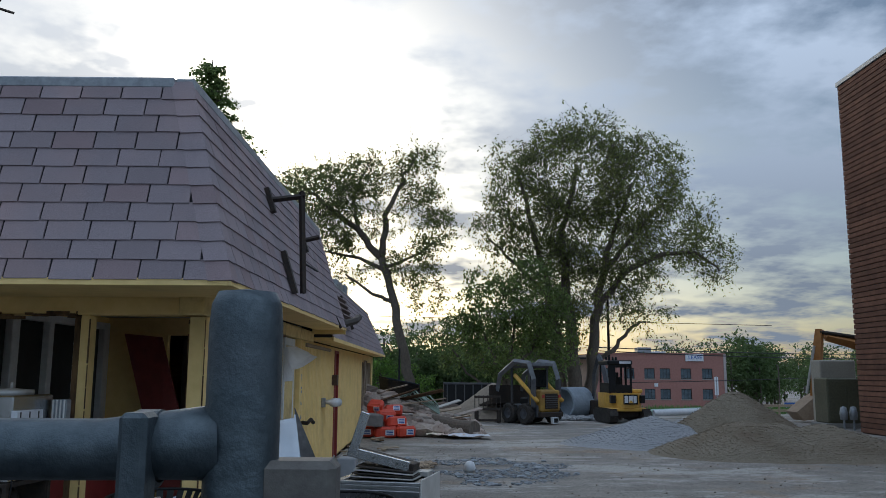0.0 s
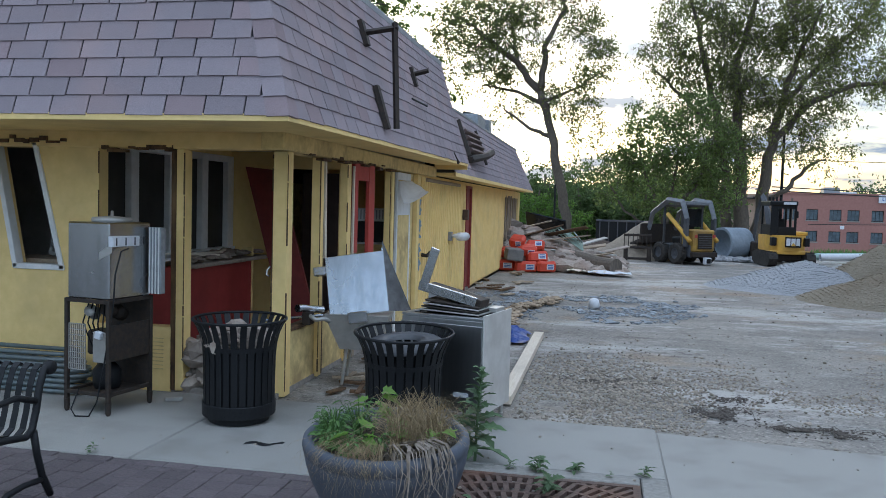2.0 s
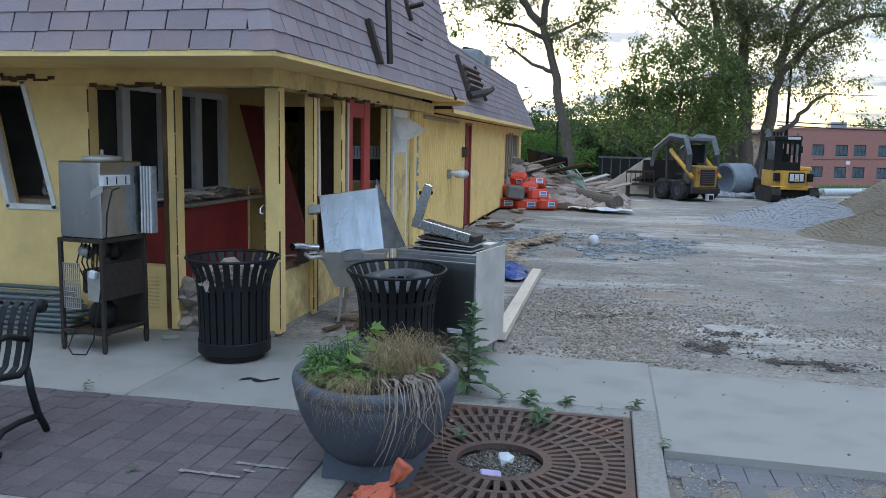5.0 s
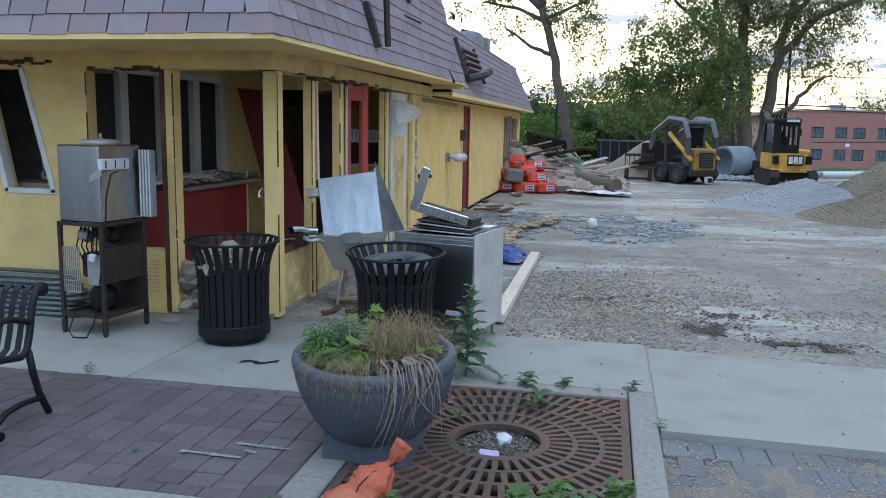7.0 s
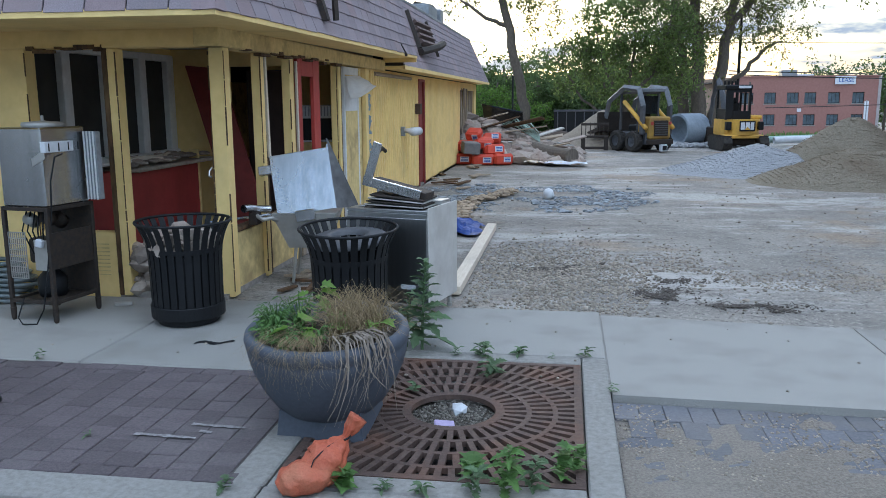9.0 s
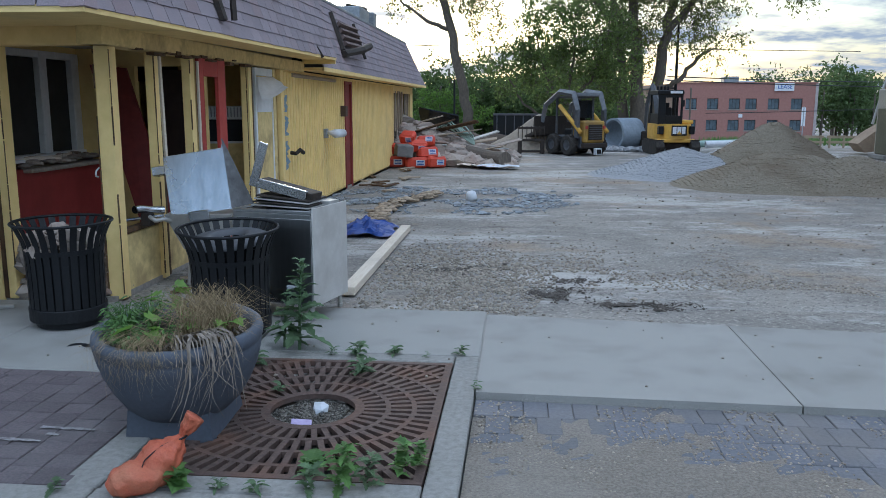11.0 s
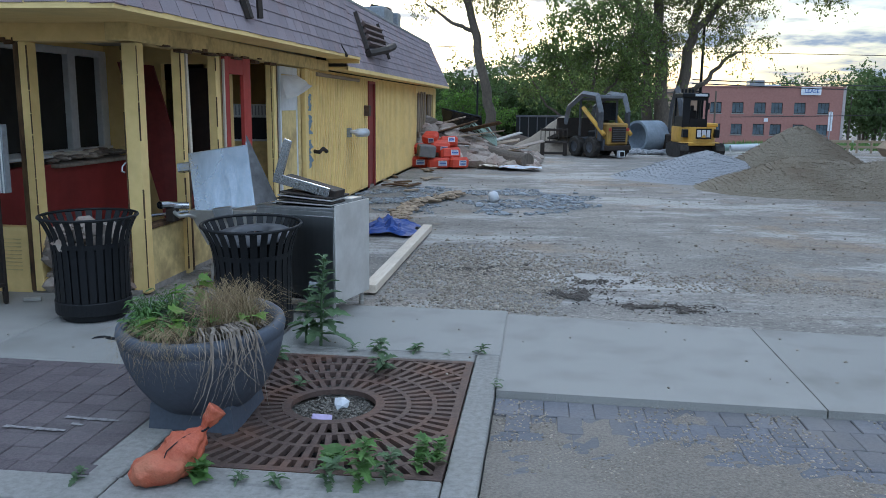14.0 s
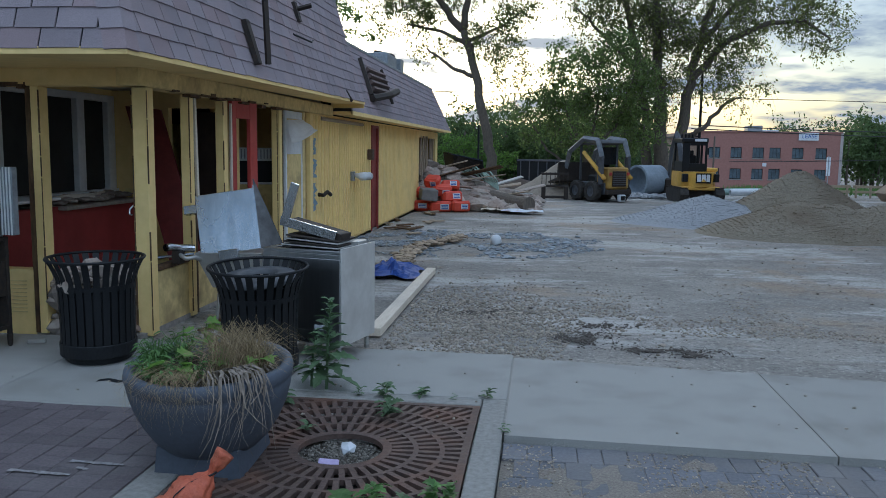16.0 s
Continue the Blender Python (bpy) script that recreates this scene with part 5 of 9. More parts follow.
def steel_sink():
    """Prep sink tipped on its end beside the wall."""
    t = thing("steel_sink", pose(-1.92, 6.12, 0, 0, 0, 8), "stainless steel sink unit with its backsplash facing out", "kitchen equipment")
    m = pose(0.02, 0, 0.67, -14, -9, 0)
    Mesh().box(-0.275, 0.275, -0.012, 0.012, 0.0, 0.575, m, c=0.004).object("backsplash", STEEL, t, label="wide bright steel sheet")
    f = Mesh()
    f.add([m @ Vector(q) for q in ((0.278, -0.01, 0.0), (0.278, -0.01, 0.66), (0.46, 0.16, 0.0), (0.286, 0.0, 0.0), (0.286, 0.0, 0.66), (0.468, 0.17, 0.0))],
          [(0, 2, 1), (3, 4, 5), (0, 1, 4, 3), (1, 2, 5, 4), (2, 0, 3, 5)])
    f.object("side_flange", mat("grimy_steel", (0.16, 0.16, 0.16), (0.09, 0.09, 0.09), rough=0.5, metal=0.6, scale=14, stain=(0.05, 0.045, 0.04), stain_amount=0.6), t)
    Mesh().box(0.268, 0.282, -0.016, -0.012, 0.0, 0.60, m).object("edge_strip", STEEL, t)
    Mesh().box(-0.40, -0.28, 0.016, 0.10, 0.42, 0.50, m, c=0.004).object("corner_bracket", STEEL, t)
    b = Mesh()
    b.add([(-0.30, -0.06, 0.67), (0.30, -0.06, 0.67), (0.30, 0.42, 0.67), (-0.30, 0.42, 0.67), (-0.16, 0.02, 0.34), (0.18, 0.02, 0.34), (0.18, 0.34, 0.34), (-0.16, 0.34, 0.34)],
          [(0, 1, 5, 4), (1, 2, 6, 5), (2, 3, 7, 6), (3, 0, 4, 7), (4, 5, 6, 7), (3, 2, 1, 0)])
    b.object("basin", STEEL_DULL, t)
    Mesh().box(0.02, 0.20, -0.10, -0.05, 0.60, 0.70, pose(0, 0, 0, 0, -8, 0), c=0.004).object("front_apron", STEEL, t)
    Mesh().tube([(-0.85, -0.1, 0.60), (-0.30, -0.07, 0.665)], 0.014, 8).object("rail", STEEL, t)
    for x, y in ((-0.1, 0.05), (0.14, 0.05), (-0.1, 0.3), (0.14, 0.3)):
        Mesh().tube([(x * 1.4, y, 0.0), (x, y, 0.36)], 0.016, 8).object("leg", STEEL_DULL, t)
    p = thing("drain_pipe", pose(-2.36, 5.95, 0.575), "chrome drain pipe with elbows lying on the sill", "pipe")
    Mesh().tube([(-0.04, -0.10, 0.16), (-0.02, -0.04, 0.16), (0.02, 0.06, 0.14), (0.12, 0.14, 0.13)], 0.035, 14, False).object("pipe", STEEL, p, True)
    Mesh().tube([(0.02, 0.0, 0.1), (0.10, 0.0, 0.05), (0.16, 0.05, 0.06), (0.2, 0.1, 0.03)], 0.02, 10).object("elbow", STEEL_DULL, p, True)
    Mesh().box(-0.03, 0.05, -0.02, 0.1, 0.0, 0.12, c=0.01).object("valve", BLACK_RUSTY, p)
    # grey box behind
    g = Mesh().box(-1.42, -1.24, 6.9, 7.15, 0.0, 0.84, c=0.01)
    tagged(g.object("grey_box", mat("grey_enamel", (0.3, 0.31, 0.32), (0.26, 0.27, 0.28), rough=0.5)), "upright grey enamel box behind the cabinet", "equipment")


steel_sink()


def ice_machine():
    t = thing("drink_machine", pose(-3.59, 4.80, 0, 0, 0, -9), "stainless steel drink machine on a black open frame", "kitchen equipment")
    w, d = 0.205, 0.235
    Mesh().box(-w, w, -d, d, 0.90, 1.50, c=0.012).object("tank", STEEL, t)
    Mesh().lathe([(0.0, 1.50), (0.15, 1.50), (0.155, 1.515), (0.15, 1.535), (0.03, 1.545), (0.012, 1.55), (0.012, 1.585), (0.0, 1.59)], 36, pose(0.02, 0.0, 0)).object("lid", STEEL_DULL, t, True)
    Mesh().box(w + 0.001, w + 0.05, -d - 0.01, d * 0.2, 1.315, 1.395, c=0.004).object("spout_bar", WHITE_PLASTIC, t)
    Mesh().box(w + 0.02, w + 0.14, d - 0.05, d + 0.01, 0.92, 1.46, c=0.004).object("rear_channel", METAL_TRIM, t)
    for k in range(4):
        Mesh().box(w + 0.03 + 0.03 * k, w + 0.04 + 0.03 * k, d - 0.062, d - 0.05, 0.92, 1.46, c=0.002).object("channel_rib", WHITE, t)
    for k in range(4):
        Mesh().box(w + 0.051, w + 0.054, -d + 0.02 + 0.1 * k, -d + 0.03 + 0.1 * k, 1.325, 1.385).object("bar_mark", BLACK, t)
    Mesh().add([(w * 0.55, -d - 0.004, 1.21), (w + 0.03, -d - 0.004, 1.27), (w + 0.03, -d - 0.004, 1.34), (w * 0.55, -d - 0.004, 1.27),
                (w * 0.55, -d - 0.001, 1.21), (w + 0.03, -d - 0.001, 1.27), (w + 0.03, -d - 0.001, 1.34), (w * 0.55, -d - 0.001, 1.27)],
               [(0, 1, 2, 3), (7, 6, 5, 4), (0, 4, 5, 1), (1, 5, 6, 2), (2, 6, 7, 3), (3, 7, 4, 0)]).object("strap", STEEL_DULL, t)
    Mesh().tube([(w + 0.05, -0.08, 1.3), (w + 0.05, -0.16, 1.28), (w + 0.03, -0.2, 1.1), (w + 0.02, -0.21, 0.85), (w - 0.02, -0.26, 0.4), (w - 0.05, -0.3, 0.12), (w - 0.1, -0.33, 0.01), (0.0, -0.36, 0.008), (-0.06, -0.34, 0.05), (-0.05, -0.27, 0.2)], 0.006, 6).object("cable", BLACK, t, True)
    bar = 0.016
    for x, y in ((-w, -d), (w, -d), (-w, d), (w, d)):
        Mesh().box(x - bar, x + bar, y - bar, y + bar, 0.10, 0.90, c=0.003).object("frame_post", BLACK_RUSTY, t)
        Mesh().lathe([(0.012, 0.0), (0.02, 0.015), (0.024, 0.10), (0.0, 0.10)], 10, pose(x, y, 0)).object("foot", BLACK_RUSTY, t)
    for z in (0.16, 0.885):
        for a, b, c, e in ((-w, w, -d - bar, -d + bar), (-w, w, d - bar, d + bar), (-w - bar, -w + bar, -d, d), (w - bar, w + bar, -d, d)):
            Mesh().box(a, b, c, e, z - 0.014, z + 0.014, c=0.002).object("frame_rail", BLACK_RUSTY, t)
    Mesh().box(-w, w, -d, d, 0.147, 0.153).object("shelf", BLACK_RUSTY, t)
    Mesh().box(-w, w, d - 0.02, d - 0.012, 0.16, 0.88).object("back_plate", BLACK_RUSTY, t)
    Mesh().box(-w + 0.01, w - 0.03, -0.05, 0.12, 0.42, 0.62, c=0.02).object("condenser", BLACK_RUSTY, t)
    Mesh().box(w - 0.006, w + 0.006, -d + 0.02, d - 0.02, 0.42, 0.70).object("side_plate", BLACK_RUSTY, t)
    wire = Mesh()
    for k in range(9):
        z = 0.34 + 0.045 * k
        wire.box(-w + 0.02, -0.02, -d - 0.004, -d + 0.004, z - 0.003, z + 0.003)
        x = -w + 0.02 + k * 0.02
        wire.box(x - 0.003, x + 0.003, -d - 0.004, -d + 0.004, 0.34, 0.70)
    wire.object("grille", STEEL_DULL, t)
    Mesh().lathe([(0.0, 0.155), (0.10, 0.155), (0.11, 0.2), (0.11, 0.3), (0.06, 0.36), (0.0, 0.37)], 24, pose(-0.04, 0.02, 0)).object("compressor", BLACK, t, True)
    for x, y, z, r in ((-0.08, -0.1, 0.78, 0.05), (0.06, -0.08, 0.80, 0.055), (0.0, 0.1, 0.76, 0.06)):
        Mesh().lathe([(0.0, -0.05), (r, -0.05), (r, 0.04), (0.0, 0.05)], 16, pose(x, y, z, 60, 20, 0)).object("motor", STEEL_DULL if r < 0.055 else BLACK_RUSTY, t, True)
    Mesh().box(0.02, 0.16, -d + 0.03, -d + 0.05, 0.40, 0.64, c=0.004).object("relay_box", STEEL_DULL, t)
    Mesh().box(-0.06, 0.0, -d - 0.01, -d + 0.03, 0.60, 0.66, pose(0, 0, 0, 0, 12, 0), c=0.006).object("white_tag", WHITE_PLASTIC, t)
    for k in range(5):
        a = k * 1.3
        Mesh().tube([(-0.1 + 0.04 * k, -0.12, 0.85), (-0.12 + 0.05 * k, -0.16, 0.7), (-0.08 + 0.03 * k, -0.1 + 0.03 * math.sin(a), 0.5), (-0.03, 0.0, 0.36)], 0.006, 6).object("hose", BLACK, t, True)


ice_machine()


def scaffold_tubes():
    """Stack of bent tubular frames lying by the wall."""
    rng = random.Random(4)
    for k in range(8):
        z = 0.03 + 0.045 * k
        dx = rng.uniform(-0.05, 0.06)
        x0, x1 = -5.2 + dx, -3.98 + dx - 0.02 * k
        y = 5.02 + 0.02 * rng.random()
        m = Mesh().tube([(x0, y, z), (x1 - 0.1, y, z), (x1 - 0.03, y + 0.03, z), (x1, y + 0.11, z), (x1 - 0.03, y + 0.19, z), (x1 - 0.1, y + 0.22, z), (x0, y + 0.24, z)], 0.02, 8)
        tagged(m.object("tube_frame", mat("painted_tube", (0.20, 0.25, 0.26), (0.15, 0.185, 0.19), rough=0.45, metal=0.5, scale=20, stain=(0.12, 0.09, 0.07)), smooth=True), "bent grey-green steel tube frame in a stack", "tube frame", "stacked tube frames")


scaffold_tubes()


def bench():
    x1 = -2.88
    t = thing("bench", pose(0.170, -0.255, 0), "black metal slatted bench facing the street", "bench")
    prof = [(2.66, 0.415), (2.72, 0.435), (2.85, 0.42), (2.97, 0.40), (3.02, 0.43), (3.05, 0.52), (3.08, 0.66), (3.115, 0.74), (3.15, 0.765), (3.18, 0.745)]
    g = Mesh()
    vs, fs = [], []
    for y, z in prof:
        vs += [(-0.019, y, z), (0.019, y, z), (0.019, y, z - 0.008), (-0.019, y, z - 0.008)]
    for i in range(len(prof) - 1):
        for k in range(4):
            q = (k + 1) % 4
            fs.append((4 * i + k, 4 * i + 4 + k, 4 * i + 4 + q, 4 * i + q))
    g.add(vs, fs)
    first = g.object("slat", BLACK, t)
    first.matrix_basis = pose(x1 - 0.06, 0, 0)
    for k in range(1, 24):
        piece("slat", first.data, pose(x1 - 0.06 - 0.066 * k, 0, 0), t)
    for x in (x1, x1 - 1.62):
        Mesh().tube([(x, y, z) for y, z in prof], 0.02, 8).object("end_rail", BLACK, t, True)
        Mesh().tube([(x, 2.66, 0.415), (x, 2.645, 0.30), (x, 2.67, 0.15), (x, 2.71, 0.06), (x, 2.78, 0.015)], [0.022, 0.02, 0.02, 0.022, 0.03], 8).object("front_leg", BLACK, t, True)
        Mesh().tube([(x, 3.03, 0.42), (x, 3.06, 0.28), (x, 3.10, 0.15), (x, 3.17, 0.02)], 0.02, 8).object("back_leg", BLACK, t, True)
        Mesh().tube([(x, 2.72, 0.07), (x, 2.83, 0.13), (x, 2.95, 0.14), (x, 3.09, 0.13)], 0.018, 8).object("stretcher", BLACK, t, True)
        Mesh().tube([(x, 3.05, 0.58), (x, 2.9, 0.63), (x, 2.72, 0.62), (x, 2.65, 0.57), (x, 2.66, 0.43)], 0.018, 8).object("armrest", BLACK, t, True)
        Mesh().lathe([(0.0, -0.022), (0.036, -0.022), (0.042, 0.0), (0.036, 0.022), (0.0, 0.022)], 20, pose(x, 3.16, 0.745, 0, 90, 0)).object("scroll", BLACK, t, True)


bench()


def fence():
    t = thing("fence", pose(0.011, 0, 0), "galvanised steel fence post with a top rail", "fence")
    Mesh().lathe([(0.03, -0.13), (0.03, 1.715), (0.0285, 1.732), (0.024, 1.742), (0.0, 1.745)], 28, pose(-0.647, -0.63, 0)).object("post", GALV, t, True)
    Mesh().tube([(-0.66, -0.63, 1.62), (-0.70, -0.63, 1.618), (-0.76, -0.63, 1.614), (-3.6, -0.63, 1.614)], [0.031, 0.028, 0.0245, 0.0245], 20).object("rail", GALV, t, True)
    Mesh().lathe([(0.027, -0.011), (0.031, -0.009), (0.031, 0.009), (0.027, 0.011)], 24, pose(-0.722, -0.63, 1.615, 0, 90, 0)).object("band", GALV, t)
    Mesh().box(-0.733, -0.711, -0.672, -0.64, 1.54, 1.645, c=0.004).object("bracket", GALV, t)
    Mesh().box(-0.63, -0.568, -0.65, -0.61, 1.52, 1.607, c=0.006).object("hinge", mat("hinge_steel", (0.2, 0.19, 0.17), (0.13, 0.12, 0.11), rough=0.7, metal=0.5, scale=40), t)
    Mesh().lathe([(0.03, -0.13), (0.03, 1.715), (0.0, 1.745)], 20, pose(-3.6, -0.63, 0)).object("post", GALV, t, True)


fence()


# ---- gutted interior ----
def interior():
    # window wall along the counter, back wall with a doorway
    wx, y = -4.48, 8.80
    m = Mesh()
    m.box(wx - 0.12, wx, 5.61, 8.90, 0.03, 1.06).box(wx - 0.12, wx, 5.61, 8.90, 2.24, 2.32)
    m.box(wx - 0.12, wx, 5.61, 5.84, 1.06, 2.24).box(wx - 0.12, wx, 8.79, 8.90, 1.06, 2.24)
    structure(m.object("wall_window", YELLOW), "yellow inner wall with white framed windows", "wall")
    m = Mesh()
    m.box(wx + 0.002, -3.74, y, y + 0.1, 0.03, 2.32).box(-3.74, -3.02, y, y + 0.1, 2.11, 2.32).box(-3.02, -2.86, y, y + 0.1, 0.03, 2.32)
    structure(m.object("wall_inner", YELLOW), "dingy yellow inner wall of the dining room", "wall")
    m = Mesh().box(-9.0, wx - 0.13, 9.0, 9.1, 0.03, 2.32)
    m.box(-4.2, -2.62, 11.2, 11.3, 0.03, 2.32)
    structure(m.object("wall_rear", YELLOW), "yellow rear wall of the gutted rooms", "wall")
    # opaque panes: the dimness of the room behind is painted into their colour
    glass = mat("dusty_dim_room_glass", (0.03, 0.031, 0.03), (0.05, 0.05, 0.047), rough=0.4, scale=2.5, bump=0, stain=(0.07, 0.068, 0.06), stain_amount=0.4, spec=0.12)
    w = structure(new("window_1"), "long white framed inner window with dark panes", "window")
    for p, q in ((5.84, 5.97), (6.47, 6.61), (7.22, 7.32), (7.96, 8.11), (8.64, 8.80)):
        Mesh().box(wx - 0.09, wx + 0.03, p, q, 1.06, 2.24, c=0.008).object("window_frame", WHITE, w)
    Mesh().box(wx - 0.09, wx + 0.06, 5.84, 8.80, 1.03, 1.095, c=0.006).object("window_sill", WHITE, w)
    Mesh().box(wx - 0.085, wx + 0.025, 5.84, 8.80, 2.17, 2.25, c=0.006).object("top_rail", WHITE, w)
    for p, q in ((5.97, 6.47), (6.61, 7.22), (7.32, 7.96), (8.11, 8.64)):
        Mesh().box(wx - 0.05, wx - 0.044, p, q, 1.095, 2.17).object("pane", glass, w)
    c = thing("service_counter", Matrix.Identity(4), "red fronted service counter with a broken worktop", "counter")
    Mesh().box(-4.05, -3.95, 5.72, 8.27, 0.03, 1.01, c=0.006).object("front_panel", mat("counter_red", (0.33, 0.042, 0.036), (0.27, 0.034, 0.03), rough=0.6, scale=7, bump=0.05, stain=(0.15, 0.025, 0.022), stain_amount=0.5), c)
    Mesh().box(-4.06, -3.94, 8.272, 8.31, 0.03, 1.12, c=0.004).object("end_post", YELLOW_DIRTY, c)
    dusty = mat("dusty_laminate", (0.36, 0.32, 0.26), (0.25, 0.21, 0.17), scale=14, bump=0.2)
    Mesh().box(-4.42, -3.92, 5.72, 6.72, 1.03, 1.06, pose(0, 0, 0, 0.4, 0, 0), c=0.008).object("worktop", WHITE, c)
    Mesh().box(-4.42, -3.84, 6.70, 8.55, 1.005, 1.05, pose(0, 0, 0, 0, -0.5, 0), c=0.01).object("worktop", dusty, c)
    rng = random.Random(9)
    g = Mesh()
    for k in range(80):
        g.rock((rng.uniform(-4.38, -3.9), rng.uniform(6.75, 8.5), 1.045 + 0.03 * rng.random()), rng.uniform(0.03, 0.12), rng, 0.3)
    tagged(g.object("counter_debris", RUBBLE), "dusty plaster debris lying on the counter", "debris", kind="stuff")
    g = Mesh()
    for k in range(5):
        g.box(-0.01, 0.01, -0.2 - 0.1 * rng.random(), 0.25, 0.0, 0.022, pose(rng.uniform(-4.3, -3.95), 6.6 + 0.25 * k, 1.055 + 0.01 * k, 0, 0, rng.uniform(-60, 60)))
    tagged(g.object("lath_scrap", BOARD), "pale splintered laths lying on the counter", "debris", kind="stuff")
    d = Mesh()
    d.add([(-4.20, 8.60, 2.12), (-3.76, 8.62, 2.08), (-3.10, 8.40, 0.03), (-3.50, 8.34, 0.03), (-4.20, 8.64, 2.12), (-3.76, 8.66, 2.08), (-3.10, 8.44, 0.03), (-3.50, 8.38, 0.03)],
          [(3, 2, 1, 0), (4, 5, 6, 7), (0, 1, 5, 4), (1, 2, 6, 5), (2, 3, 7, 6), (3, 0, 4, 7)])
    tagged(d.object("red_panel", mat("dark_red_paint", (0.22, 0.035, 0.03), (0.17, 0.028, 0.024), rough=0.6, scale=9, stain=(0.09, 0.02, 0.018), stain_amount=0.6)), "loose dark red door panel leaning in the doorway", "door panel")
    d = Mesh().box(-3.70, -3.06, 9.3, 9.33, 0.03, 2.08)
    tagged(d.object("brown_door", mat("dark_brown_door", (0.05, 0.032, 0.028), (0.035, 0.023, 0.02), rough=0.6, scale=8)), "dark brown inner door standing in the doorway", "door")
    k = Mesh().tube([(-2.545, 5.56, 1.13), (-2.565, 5.54, 1.10), (-2.56, 5.52, 1.06), (-2.54, 5.53, 1.05)], 0.008, 8)
    tagged(k.object("hook", STEEL), "small chrome hook screwed to the corner post", "hook")
    ac = thing("air_conditioner", pose(-3.06, 9.85, 0.03, 0, 0, -72), "white air conditioner with a front grille on a stand", "air conditioner")
    Mesh().box(-0.12, 0.12, -0.36, 0.36, 1.10, 1.60, c=0.01).object("case", WHITE, ac)
    Mesh().box(0.121, 0.126, -0.33, 0.33, 1.13, 1.42).object("opening", BLACK, ac)
    for q in range(16):
        Mesh().box(0.121, 0.135, -0.34 + 0.043 * q, -0.325 + 0.043 * q, 1.45, 1.58).object("louvre", METAL_TRIM, ac)
    Mesh().box(-0.1, 0.1, -0.34, 0.34, 0.0, 1.098).object("stand", YELLOW_DIRTY, ac)
    m = Mesh().box(-5.3, -5.2, 9.11, 11.0, 0.03, 2.32)
    structure(m.object("wall_partition", YELLOW_DIRTY), "yellow partition wall inside the building", "wall")
    # window with slanted white frame in the front wall
    w = structure(new("window_2"), "slanted white window frame with broken glass", "window")
    yy = WALL_Y - 0.02

    def strip(a, b, wd):
        dx, dz = b[0] - a[0], b[1] - a[1]
        L = math.hypot(dx, dz)
        mm = Matrix.Translation((a[0], yy, a[1])) @ Matrix.Rotation(math.atan2(dx, dz), 4, "Y")
        Mesh().box(-wd / 2, wd / 2, 0, 0.1, 0, L, mm, c=0.005).object("window_frame", WHITE, w)
    strip((-4.50, 1.03), (-4.78, 2.17), 0.05)
    strip((-4.98, 1.03), (-5.20, 2.17), 0.05)
    strip((-5.0, 1.045), (-4.48, 1.045), 0.05)
    # dim back wall and clutter behind the window
    m = Mesh().box(-9.0, -5.6, 6.9, 7.0, 0.03, 2.32)
    structure(m.object("wall_store", mat("grey_plaster", (0.5, 0.49, 0.45), (0.38, 0.37, 0.34), scale=4, stain=(0.2, 0.18, 0.15), stain_amount=0.6)), "dirty grey plaster partition behind the front window", "wall")
    for k in range(9):
        p = (-4.95 + 0.055 * k + rng.uniform(-0.02, 0.02), 5.85 + 0.12 * rng.random(), 1.10 + 0.09 * (k % 3) + 0.05)
        r = Mesh().lathe([(0.02, -0.05), (0.055, -0.05), (0.055, 0.05), (0.02, 0.05), (0.02, -0.05)], 16, pose(*p, 70, 20 * (k % 4), 30 * k))
        tagged(r.object("paper_roll", mat("dirty_paper", (0.4, 0.4, 0.38), (0.3, 0.3, 0.28), scale=20)), "dusty white paper roll piled on a shelf", "paper roll", "paper rolls")
    s = Mesh().box(-5.3, -4.2, 5.65, 6.1, 1.05, 1.10)
    tagged(s.object("shelf", RAWWOOD), "bare wooden shelf inside the front window", "shelf")
    # rubble behind the open stud
    g = Mesh()
    for k in range(330):
        x, yv = rng.uniform(-3.3, -2.55), rng.uniform(5.52, 6.4)
        g.rock((x, yv, 0.04 + rng.random() * 0.40 * max(0.15, 1 - (x + 3.3) / 0.7)), rng.uniform(0.04, 0.15), rng, 0.7)
    tagged(g.object("masonry_rubble", RUBBLE), "broken bricks and slabs heaped inside the opening", "rubble", kind="stuff")
    # splintered wood along the side beam, bare wood showing on the post edges
    g, yv = Mesh(), 5.68
    while yv < 9.35:
        L = rng.uniform(0.08, 0.3)
        if rng.random() < 0.75:
            g.box(WALL_X - 0.02, WALL_X + 0.056, yv, yv + L * 0.9, 2.13 - rng.uniform(0.003, 0.018), 2.13 + rng.uniform(0.004, 0.02), pose(0, 0, 0, rng.uniform(-0.2, 0.2), 0, 0))
        yv += L
    structure(g.object("torn_edge", DARKWOOD), "splintered wood along the side beam", "trim")
    for px, py in ((-2.376, 5.518), (-2.512, 5.518), (-3.308, 5.458), (-2.398, 6.398), (-2.398, 7.238), (-2.398, 8.998), (-4.14, 5.458)):
        g, z = Mesh(), 0.05
        while z < 2.08:
            L = rng.uniform(0.08, 0.4)
            if rng.random() < 0.85:
                w_ = rng.uniform(0.003, 0.009)
                g.box(px - w_, px + 0.003, py - 0.002, py + w_, z, min(z + L, 2.1))
            z += L + rng.uniform(0.0, 0.015)
        structure(g.object("bare_edge", DARKWOOD), "bare brown wood where paint broke off the post edge", "trim")
